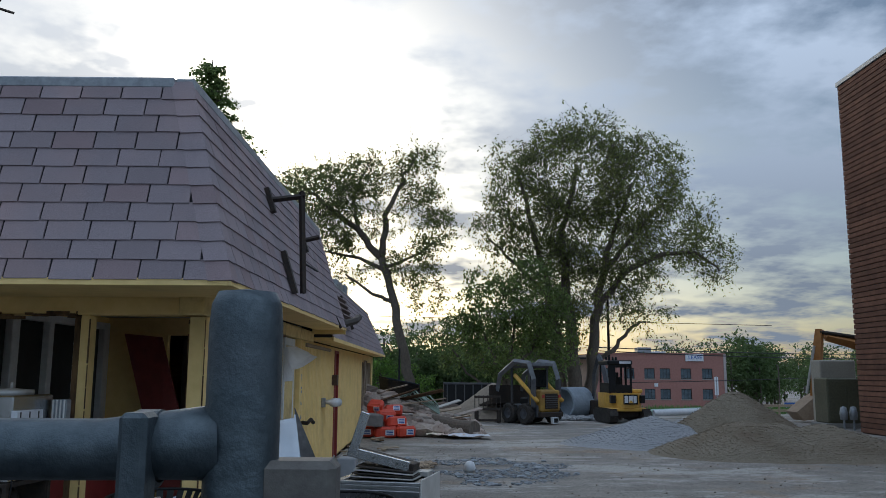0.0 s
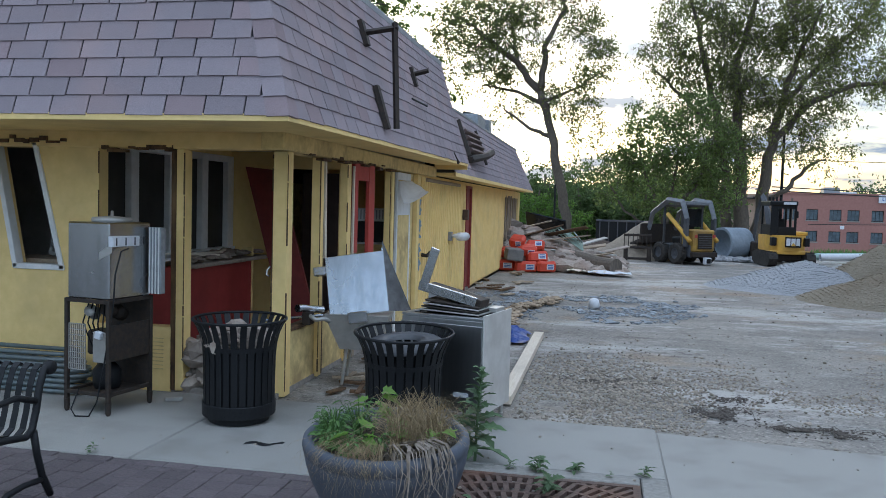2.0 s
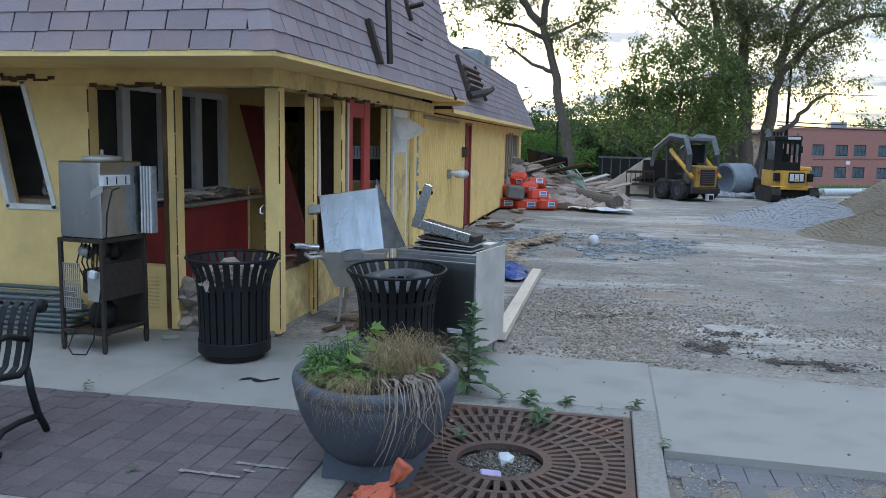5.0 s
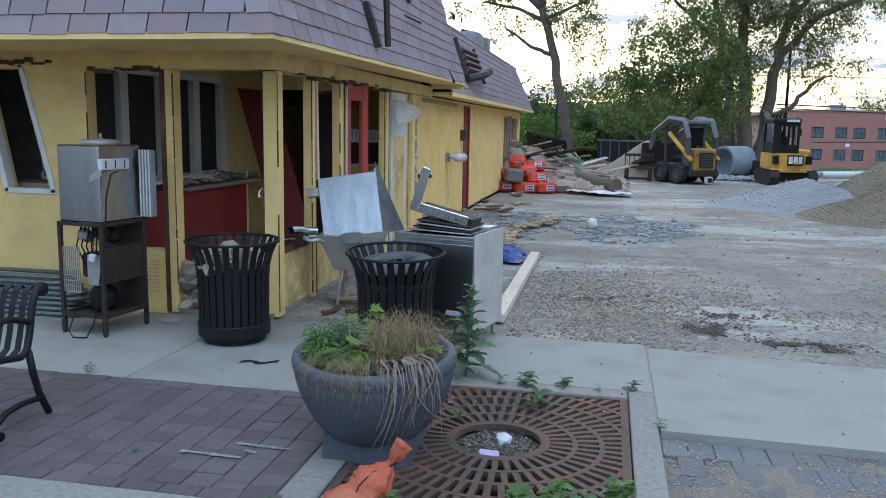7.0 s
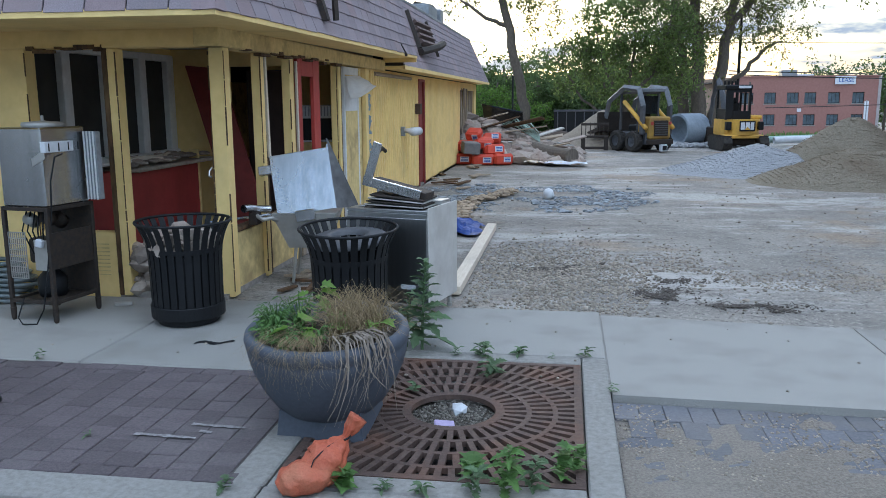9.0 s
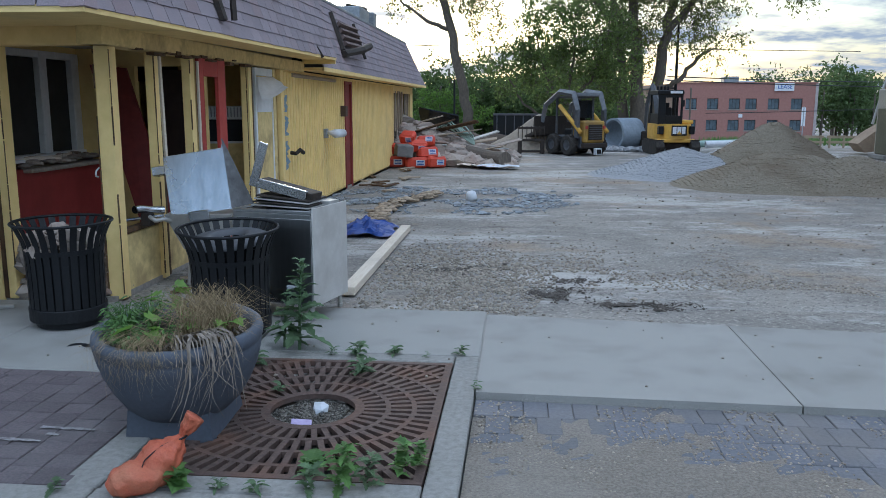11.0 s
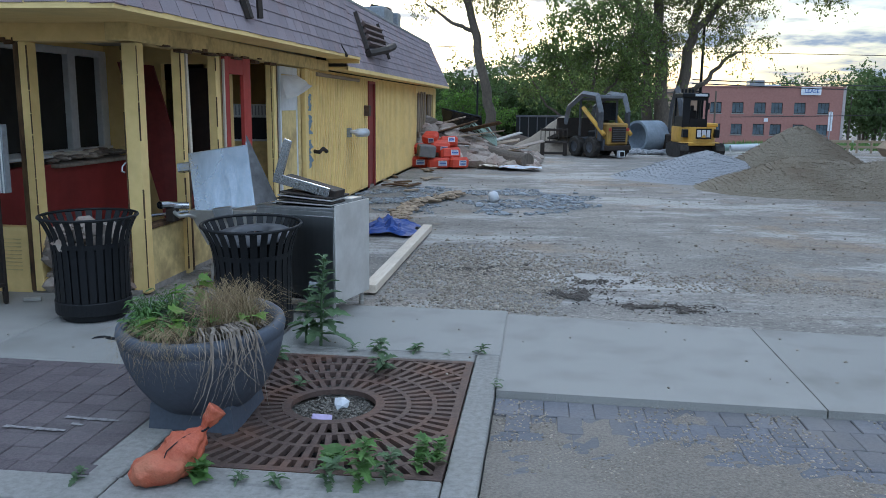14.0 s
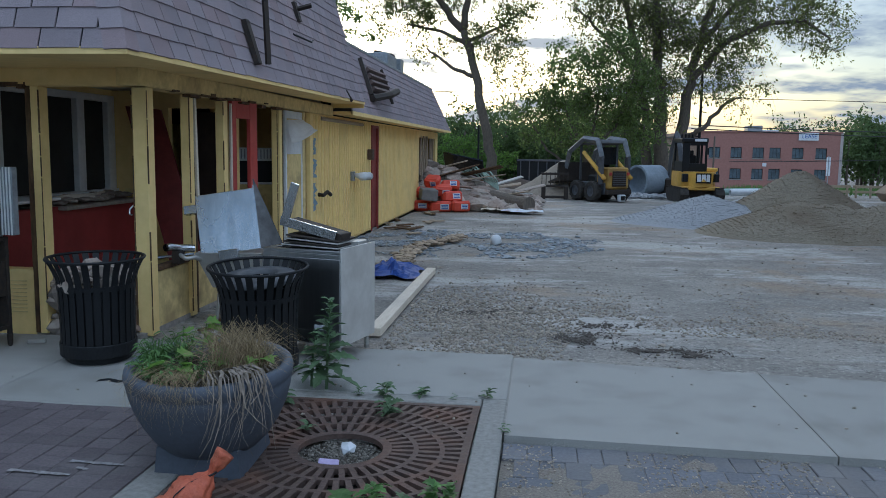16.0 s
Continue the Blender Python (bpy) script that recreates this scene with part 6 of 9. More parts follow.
    # torn edges of the openings
    for a, b, z, mt in ((-4.10, -3.42, 2.12, DARKWOOD), (-5.3, -4.45, 2.19, DARKWOOD)):
        g = Mesh()
        x = a
        while x < b:
            w_ = rng.uniform(0.04, 0.14)
            g.box(x, min(x + w_, b), WALL_Y - 0.035, WALL_Y + 0.02, z - rng.uniform(0.005, 0.02), z + rng.uniform(0.008, 0.028), pose(0, 0, 0, 0, rng.uniform(-0.3, 0.3), 0))
            x += w_
        structure(g.object("torn_edge", mt), "splintered wood along the top of the opening", "trim")
    for yv, z0, z1, lean in ((6.60, 1.15, 2.12, 2), (7.42, 0.58, 2.1, -1)):
        m = Mesh().box(-0.012, 0.012, -0.022, 0.022, z0, z1, pose(-2.40, yv, 0, lean, 0, 0), c=0.003)
        structure(m.object("loose_lath", BOARD), "pale split lath hanging from the beam", "lath")
    # sheet hanging at the door, and wall fittings
    g = Mesh()
    n = 9
    for i in range(n):
        for j in range(5):
            f = i / (n - 1)
            u = j / 4
            q = Vector((-2.375, 9.36, 2.0)).lerp(Vector((-2.37, 10.02, 2.02)), u).lerp(Vector((-2.31, 9.28, 1.70)).lerp(Vector((-1.99, 9.42, 1.87)), u), f)
            g.v.append((q.x + 0.02 * math.sin(i * 1.1 + j) * f, q.y + 0.02 * math.cos(i * 1.3), q.z - 0.05 * math.sin(u * 3.1) * f))
    g.f = [(i * 5 + j, i * 5 + j + 1, (i + 1) * 5 + j + 1, (i + 1) * 5 + j) for i in range(n - 1) for j in range(4)]
    tagged(g.object("torn_sheet", mat("white_sheet", (0.82, 0.81, 0.78), (0.72, 0.7, 0.67), scale=10, translucent=0.3), smooth=True), "torn white plastic sheet hanging over the door", "plastic sheet")
    l = thing("wall_lamp", pose(WALL_X - 0.005, 13.15, 1.15), "white cylindrical lamp housing hanging on the wall", "wall lamp")
    Mesh().tube([(0.05, -0.1, 0.02), (0.2, -0.12, 0.0), (0.2, -0.12, 0.0), (0.23, 0.36, -0.01)], [0.03, 0.055, 0.075, 0.075], 16).object("housing", WHITE_PLASTIC, l, True)
    Mesh().box(0, 0.06, -0.15, -0.02, -0.08, 0.08, c=0.006).object("bracket", METAL_TRIM, l)
    b = Mesh().box(WALL_X - 0.005, WALL_X + 0.10, 14.40, 14.58, 1.42, 1.62, c=0.01)
    tagged(b.object("meter_box", mat("brown_box", (0.1, 0.06, 0.04), (0.07, 0.045, 0.03), rough=0.6)), "small brown box fixed to the ribbed wall", "box")
    m = Mesh().tube([(WALL_X - 0.005, 10.92, 0.94), (WALL_X + 0.08, 10.9, 0.93), (WALL_X + 0.12, 10.98, 0.98), (WALL_X + 0.14, 11.1, 0.93)], 0.03, 8)
    tagged(m.object("wall_pipe", BLACK_RUSTY), "short dark pipe stub sticking out of the wall", "pipe")
    spray = mat("blue_spray", (0.16, 0.27, 0.42), (0.3, 0.33, 0.3), scale=30)
    for k, (z, h) in enumerate(((1.66, 0.24), (1.34, 0.28), (1.02, 0.2), (0.82, 0.24))):
        m = Mesh()
        for q in range(10):
            zz = z - h / 2 + h * q / 9
            a = 10.62 + 0.05 * math.sin(q * 0.9 + k * 1.7) + rng.uniform(-0.02, 0.02)
            m.v += [(WALL_X - 0.004, a, zz), (WALL_X - 0.004, a + rng.uniform(0.10, 0.22), zz)]
        m.f = [(2 * q, 2 * q + 1, 2 * q + 3, 2 * q + 2) for q in range(9)]
        tagged(m.object("paint_mark", spray), "faded blue spray paint mark on the yellow wall", "paint mark", "blue paint marks")
    m = Mesh().tube([(WALL_X - 0.01, 11.1, 2.08), (WALL_X + 0.01, 13.9, 2.07)], 0.03, 8)
    tagged(m.object("conduit", RAWWOOD), "worn wooden batten under the lower eave", "batten")
    # broken window at the far end: hanging laths
    for k in range(14):
        yv = 21.3 + 0.23 * k
        m = Mesh().box(-0.015, 0.015, -0.05, 0.05, 0.5 + 0.5 * rng.random(), 2.0, pose(WALL_X - 0.06, yv, 0, rng.uniform(-9, 9), rng.uniform(-2, 2), 0))
        tagged(m.object("hanging_lath", RAWWOOD), "torn timber lath hanging in the broken window", "lath", "torn laths")


interior()


def roof_fittings():
    # sign bracket on the near mansard
    P = lambda y, z, out=0.0: (-1.875 - 0.48 * (z - 2.3) / 1.56 + out, y, z)
    t = thing("sign_bracket", Matrix.Identity(4), "dark steel sign bracket bolted to the shingled roof", "bracket", "roof brackets")
    Mesh().tube([P(6.95, 3.42, 0.03), P(6.95, 3.47, 0.42)], 0.03, 4).object("arm", BLACK_RUSTY, t)
    Mesh().box(-0.03, 0.03, -0.05, 0.05, -0.13, 0.13, Matrix.Translation(P(6.95, 3.42, 0.045)) @ pose(0, 0, 0, 0, -17, 0)).object("plate", BLACK_RUSTY, t)
    Mesh().tube([P(6.95, 3.52, 0.40), P(6.95, 2.46, 0.12)], 0.032, 4).object("upright", BLACK_RUSTY, t)
    Mesh().box(-0.025, 0.025, -0.05, 0.05, -0.22, 0.22, Matrix.Translation(P(6.82, 2.66, 0.06)) @ pose(0, 0, 0, 0, -17, 0)).object("foot_plate", BLACK_RUSTY, t)
    t = thing("sign_bracket", Matrix.Identity(4), "short dark steel bracket stub on the shingled roof", "bracket", "roof brackets")
    Mesh().tube([P(9.0, 3.32, 0.0), P(9.0, 3.38, 0.26)], 0.03, 4).object("arm", BLACK_RUSTY, t)
    Mesh().box(-0.03, 0.03, -0.05, 0.05, -0.12, 0.12, Matrix.Translation(P(9.0, 3.3, 0.04)) @ pose(0, 0, 0, 0, -17, 0)).object("plate", BLACK_RUSTY, t)
    m = Mesh().tube([P(8.6, 2.98, 0.03), P(9.1, 2.95, 0.1), P(9.35, 3.0, 0.06)], 0.012, 6)
    tagged(m.object("loose_wire", BLACK), "loose black wire lying on the shingles", "wire")
    m = Mesh().tube([P(10.6, 2.46, 0.02), P(10.72, 2.32, 0.04)], 0.025, 5)
    tagged(m.object("bent_strap", BLACK_RUSTY), "dark bent metal strap at the eave", "strap")
    Q = lambda y, z, out=0.0: (-2.08 - 0.52 * (z - 2.22) / 1.28 + out, y, z)
    t = thing("sign_bracket", Matrix.Identity(4), "dark steel sign frame hanging on the lower roof", "bracket", "roof brackets")
    Mesh().tube([Q(14.0, 3.28, 0.05), Q(13.7, 2.60, 0.06)], 0.05, 4).object("rail", BLACK_RUSTY, t)
    Mesh().tube([Q(16.0, 3.26, 0.05), Q(15.7, 2.56, 0.06)], 0.04, 4).object("rail", BLACK_RUSTY, t)
    brown = mat("brown_sign", (0.16, 0.115, 0.1), (0.1, 0.07, 0.06), scale=9, bump=0.2)
    for k in range(4):
        z = 3.10 - 0.12 * k
        Mesh().tube([Q(14.15 - 0.05 * k, z, 0.08), Q(15.75 - 0.05 * k, z + 0.02, 0.10)], 0.05, 4).object("slat", brown, t)
    Mesh().tube([Q(13.6, 2.53, 0.06), Q(14.6, 2.66, 0.26), Q(15.4, 2.78, 0.30)], 0.07, 6).object("lamp_arm", BLACK_RUSTY, t)
    # rooftop unit
    t = thing("rooftop_unit", pose(-3.3, 19.0, 3.5), "grey metal rooftop ventilation unit", "ventilation unit")
    Mesh().box(-0.35, 0.45, -0.2, 1.0, 0.0, 0.45, c=0.02).object("case", METAL_TRIM, t)
    Mesh().box(-0.3, 0.2, 1.1, 1.5, 0.0, 0.62, pose(0, 0, 0, 0, 12, 0), c=0.02).object("cowl", BLACK_RUSTY, t)
    Mesh().box(-0.1, 0.45, 1.65, 2.1, 0.0, 0.5, c=0.02).object("duct", METAL_TRIM, t)
    m = Mesh().tube([(-2.9, 13.2, 3.4), (-2.9, 13.2, 4.05)], 0.03, 8)
    tagged(m.object("vent_pipe", METAL_TRIM), "thin grey vent pipe on the roof", "vent pipe")
    m = Mesh().tube([(-3.55, 4.95, 3.86), (-3.55, 4.95, 3.99)], 0.008, 6)
    tagged(m.object("roof_rod", BLACK), "short thin rod on the roof edge", "rod")


roof_fittings()


# ---- lot: piles, rubble, debris ----
def heap(name, material, peaks, label, category, seed, x0, x1, y0, y1, step=0.09, kind="", rough=0.032):
    """A heap as a height field of several cones with a stony surface."""
    nx, ny = int((x1 - x0) / step), int((y1 - y0) / step)
    vs, g = [], Mesh()
    for j in range(ny + 1):
        for i in range(nx + 1):
            x, y = x0 + i * step, y0 + j * step
            h = -0.08
            for px, py, ph, pr in peaks:
                d = math.hypot(x - px, y - py) * (1 + 0.12 * noise.noise((x * 0.6 + seed, y * 0.6, 2)))
                k = ph * (1 - d / pr)
                k = ph - math.sqrt((ph - k) ** 2 + (0.10 * ph) ** 2) if k < ph else k
                h = max(h, k)
            if h > -0.08:
                h += rough * noise.noise((x * 2.2, y * 2.2, seed)) + rough * 0.6 * noise.noise((x * 7, y * 7, seed)) + rough * 0.35 * noise.noise((x * 17, y * 17, seed))
            vs.append((x, y, h + terrain(x, y)))
    g.add(vs, [(j * (nx + 1) + i, j * (nx + 1) + i + 1, (j + 1) * (nx + 1) + i + 1, (j + 1) * (nx + 1) + i) for j in range(ny) for i in range(nx)])
    ob = g.object(name, material, None, True)
    return tagged(ob, label, category, "material heaps", kind)


heap("gravel_pile", GRAVEL_GREY, [(4.85, 18.9, 0.70, 2.0), (6.1, 19.6, 0.66, 1.9)], "heap of grey crushed stone on the lot", "gravel pile", 3, 2.6, 8.2, 16.6, 21.8)
heap("dirt_pile", GRAVEL_BROWN, [(6.95, 19.0, 1.40, 2.05), (6.25, 16.6, 0.74, 2.0), (7.9, 16.6, 0.68, 2.0), (7.0, 16.9, 0.70, 1.9)], "tall heap of brown gravel and soil on the lot", "dirt pile", 9, 3.8, 10.4, 14.2, 21.8)
heap("sand_pile", mat("sandy_soil", (0.27, 0.225, 0.17), (0.2, 0.165, 0.125), scale=9, bump=0.4, rough=0.95), [(1.75, 29.3, 1.45, 1.9), (0.9, 29.2, 0.7, 1.4)], "steep heap of pale sandy soil behind the loader", "sand pile", 5, -1.2, 4.2, 27.2, 31.4, 0.12)
heap("soil_pile", mat("dark_soil", (0.09, 0.065, 0.045), (0.055, 0.04, 0.03), scale=7, bump=0.6, rough=1.0), [(-1.3, 30.5, 0.75, 2.2), (0.0, 31.2, 0.6, 1.8), (-2.6, 31, 0.6, 1.6)], "low heap of dark soil under the trees", "soil pile", 7, -5, 2, 28, 33.5, 0.15)


def scatter_on(name, heap_ob_name, material, n, lo, hi, seed, label):
    rng = random.Random(seed)
    ob = bpy.data.objects[heap_ob_name]
    vs = [v.co for v in ob.data.vertices if v.co.z > 0.03 and v.co.y < 19.4]
    g = Mesh()
    for k in range(n):
        p = rng.choice(vs)
        g.rock((p.x + rng.uniform(-0.05, 0.05), p.y + rng.uniform(-0.05, 0.05), p.z - 0.002), rng.uniform(lo, hi), rng, 0.6)
    tagged(g.object(name, material), label, "stones", kind="stuff")


scatter_on("pile_stones", "gravel_pile", GRAVEL_GREY, 9000, 0.007, 0.018, 4, "loose grey stones over the gravel heap")
scatter_on("pile_stones", "dirt_pile", GRAVEL_BROWN, 12000, 0.008, 0.02, 6, "loose brown stones over the dirt heap")


def lot_debris():
    rng = random.Random(31)
    g = Mesh()
    for k in range(7000):
        x, y = rng.uniform(-0.45, 4.2), 5.40 + abs(rng.gauss(0, 1.5))
        if noise.noise((x * 0.8, y * 0.8, 4)) < 0.08 + 0.05 * x or y < 5.45 - 0.08 * x:
            continue
        g.rock((x, y, terrain(x, y) - 0.016), rng.uniform(0.005, 0.016) * (2.0 if rng.random() < 0.05 else 1), rng)
    for k in range(5000):
        x, y = rng.gauss(0.45, 0.7), rng.gauss(6.9, 0.9)
        if x < -0.42 or y < 5.45 - 0.08 * x or noise.noise((x * 1.1, y * 1.1, 9)) < -0.2:
            continue
        g.rock((x, y, terrain(x, y) - 0.014), rng.uniform(0.007, 0.02) * (1.8 if rng.random() < 0.05 else 1), rng)
    for k in range(260):
        x, y = rng.uniform(-0.8, 8), rng.uniform(7, 20)
        g.rock((x, y, terrain(x, y) - 0.012), rng.uniform(0.01, 0.028), rng)
    for k in range(7500):
        x, y = rng.uniform(0.76, 4.5), 1.7 + 1.8 * rng.random() ** 0.9
        if noise.noise((x * 2, y * 2, 14)) < -0.1 + 0.5 * max(0, y - 3.1):
            continue
        g.rock((x, y, -0.043), rng.uniform(0.003, 0.011), rng, 0.6)
    for k in range(40):
        x, y = rng.uniform(-4, 4), rng.uniform(3.7, 5.3)
        g.rock((x, y, 0.003), rng.uniform(0.006, 0.014), rng)
    tagged(g.object("loose_gravel", STONE), "loose brown and grey gravel over the lot edge", "gravel", kind="stuff")
    g = Mesh()
    for k in range(5200):
        a, r = rng.uniform(0, 6.3), math.sqrt(rng.random())
        x, y = -0.3 + 2.5 * r * math.cos(a), 13.4 + 2.2 * r * math.sin(a)
        if noise.noise((x * 1.2, y * 1.2, 8)) < -0.12:
            continue
        g.rock((x, y, terrain(x, y) - 0.005), rng.uniform(0.01, 0.028) * (3.2 if rng.random() < 0.06 else 1), rng, 0.4)
    tagged(g.object("crushed_debris", mat("blue_grey_debris", (0.30, 0.325, 0.345), (0.19, 0.205, 0.22), scale=20, bump=0.4, island=0.35)), "crushed blue-grey debris spread on the lot", "debris", kind="stuff")
    g = Mesh()
    for k in range(420):
        f = rng.random()
        x, y = -1.15 + 0.55 * f * f + 0.1 * math.sin(f * 9) + rng.gauss(0, 0.07), 9.9 + 4.2 * f
        g.rock((x, y, terrain(x, y) + 0.02 + 0.05 * rng.random()), rng.uniform(0.025, 0.085), rng, 0.4)
    tagged(g.object("broken_kerb", mat("broken_clay", (0.36, 0.28, 0.19), (0.24, 0.18, 0.12), scale=12, bump=0.4, island=0.35)), "line of broken brown kerb pieces on the lot", "debris", kind="stuff")
    # dark clods with dead stalks at the edge of the slabs
    dark = mat("dark_clods", (0.13, 0.11, 0.09), (0.065, 0.055, 0.046), scale=25, bump=0.8)
    for cx, cy, rx, ry, n in ((1.35, 6.15, 0.22, 0.2, 900), (2.0, 5.74, 0.34, 0.10, 900), (0.35, 7.2, 0.4, 0.2, 350), (1.55, 6.7, 0.25, 0.12, 250)):
        g = Mesh()
        for k in range(n):
            x, y = cx + rng.gauss(0, rx * 0.6), cy + rng.gauss(0, ry * 0.6)
            if noise.noise((x * 5, y * 5, 3)) < -0.1:
                continue
            g.rock((x, y, terrain(x, y) - 0.008), rng.uniform(0.004, 0.014) * (2.2 if rng.random() < 0.04 else 1), rng, 0.6)
        for k in range(n // 22):
            x, y, a = cx + rng.gauss(0, rx * 0.7), cy + rng.gauss(0, ry * 0.7), rng.uniform(0, 6.3)
            L = rng.uniform(0.05, 0.16)
            z = terrain(x, y)
            g.tube([(x, y, z + 0.006), (x + L * 0.5 * math.cos(a), y + L * 0.5 * math.sin(a), z + rng.uniform(0.01, 0.04)), (x + L * math.cos(a + 0.3), y + L * math.sin(a + 0.3), z + 0.008)], 0.002, 4)
        tagged(g.object("dark_clods", dark), "dark damp clods and dead stalks on the lot", "debris", kind="stuff")
    # timber
    b = Mesh().box(-0.06, 0.06, 0, 3.75, 0, 0.075, pose(-0.50, 5.86, 0.0, 0, 0, 0), c=0.004)
    tagged(b.object("timber_board", BOARD), "long pale new timber board lying on the lot", "timber board")
    for k in range(34):
        L = rng.uniform(0.2, 0.7)
        x, y = rng.uniform(-2.3, -1.75), rng.uniform(5.6, 10.5)
        m = Mesh().box(-0.02, rng.uniform(0.01, 0.06), 0, L, 0, rng.uniform(0.012, 0.03), pose(x, y, 0.0 + 0.03 * rng.random(), rng.uniform(-2, 2), 0, rng.choice([rng.uniform(-100, -50), rng.uniform(-30, 30)])), c=0.002)
        tagged(m.object("wood_scrap", RAWWOOD if k % 3 else DARKWOOD), "splintered wood scrap lying by the wall", "wood scrap", "wood scraps")
    for k in range(12):
        x, y = rng.uniform(-2.3, -1.5), rng.uniform(14, 20)
        m = Mesh().box(-0.05, 0.05, 0, rng.uniform(0.3, 0.8), 0, 0.03, pose(x, y, 0.01, 0, 0, rng.uniform(-60, 60)), c=0.004)
        tagged(m.object("wood_scrap", RAWWOOD if k % 2 else DARKWOOD), "splintered wood scrap lying by the wall", "wood scrap", "wood scraps")
    m = Mesh().lathe([(0.0, 0.0), (0.075, 0.0), (0.095, 0.022), (0.09, 0.12), (0.05, 0.16), (0.0, 0.165)], 20, pose(0.18, 13.2, 0.0, 8, -14, 0))
    tagged(m.object("white_bucket", WHITE_PLASTIC, smooth=True), "round white plastic tub lying on the lot", "tub")
    # blue tarp
    g = Mesh()
    n = 18
    for i in range(n):
        for j in range(n):
            u, v = i / (n - 1) - 0.5, j / (n - 1) - 0.5
            e = max(0, 1 - 3.2 * (u * u + v * v))
            g.v.append((-1.0 + 0.72 * u + 0.08 * noise.noise((u * 5, v * 5, 1)), 9.55 + 1.0 * v + 0.12 * noise.noise((u * 4, v * 4, 7)), 0.008 + e * (0.10 + 0.16 * abs(noise.noise((u * 7, v * 7, 3))))))
    g.f = [(i * n + j, i * n + j + 1, (i + 1) * n + j + 1, (i + 1) * n + j) for i in range(n - 1) for j in range(n - 1)]
    tagged(g.object("blue_tarp", BLUE_TARP), "crumpled blue plastic tarp lying on the lot", "tarp")
    # scrap on the walk
    m = Mesh()
    n = 16
    for i in range(n):
        f = i / (n - 1)
        w = 0.085 * (0.35 + abs(noise.noise((f * 6, 2, 1)))) * (1 - 0.75 * f)
        x, y = -2.12 + 0.26 * f, 4.17 + 0.05 * f + 0.03 * math.sin(f * 8)
        m.v += [(x, y - w, 0.004), (x + 0.01, y, 0.012 + 0.02 * abs(noise.noise((f * 9, 4, 2)))), (x, y + w, 0.005)]
    m.f = [(3 * i + k, 3 * i + 3 + k, 3 * i + 4 + k, 3 * i + 1 + k) for i in range(n - 1) for k in range(2)]
    tagged(m.object("black_scrap", BLACK), "torn black plastic scrap lying on the walk", "scrap")
    m = Mesh().box(-0.07, 0.07, -0.02, 0.02, 0, 0.03, pose(-3.2, 5.12, 0.002, 0, 0, 25), c=0.004)
    tagged(m.object("metal_scrap", STEEL_DULL), "small metal offcut lying by the wall", "scrap")


lot_debris()


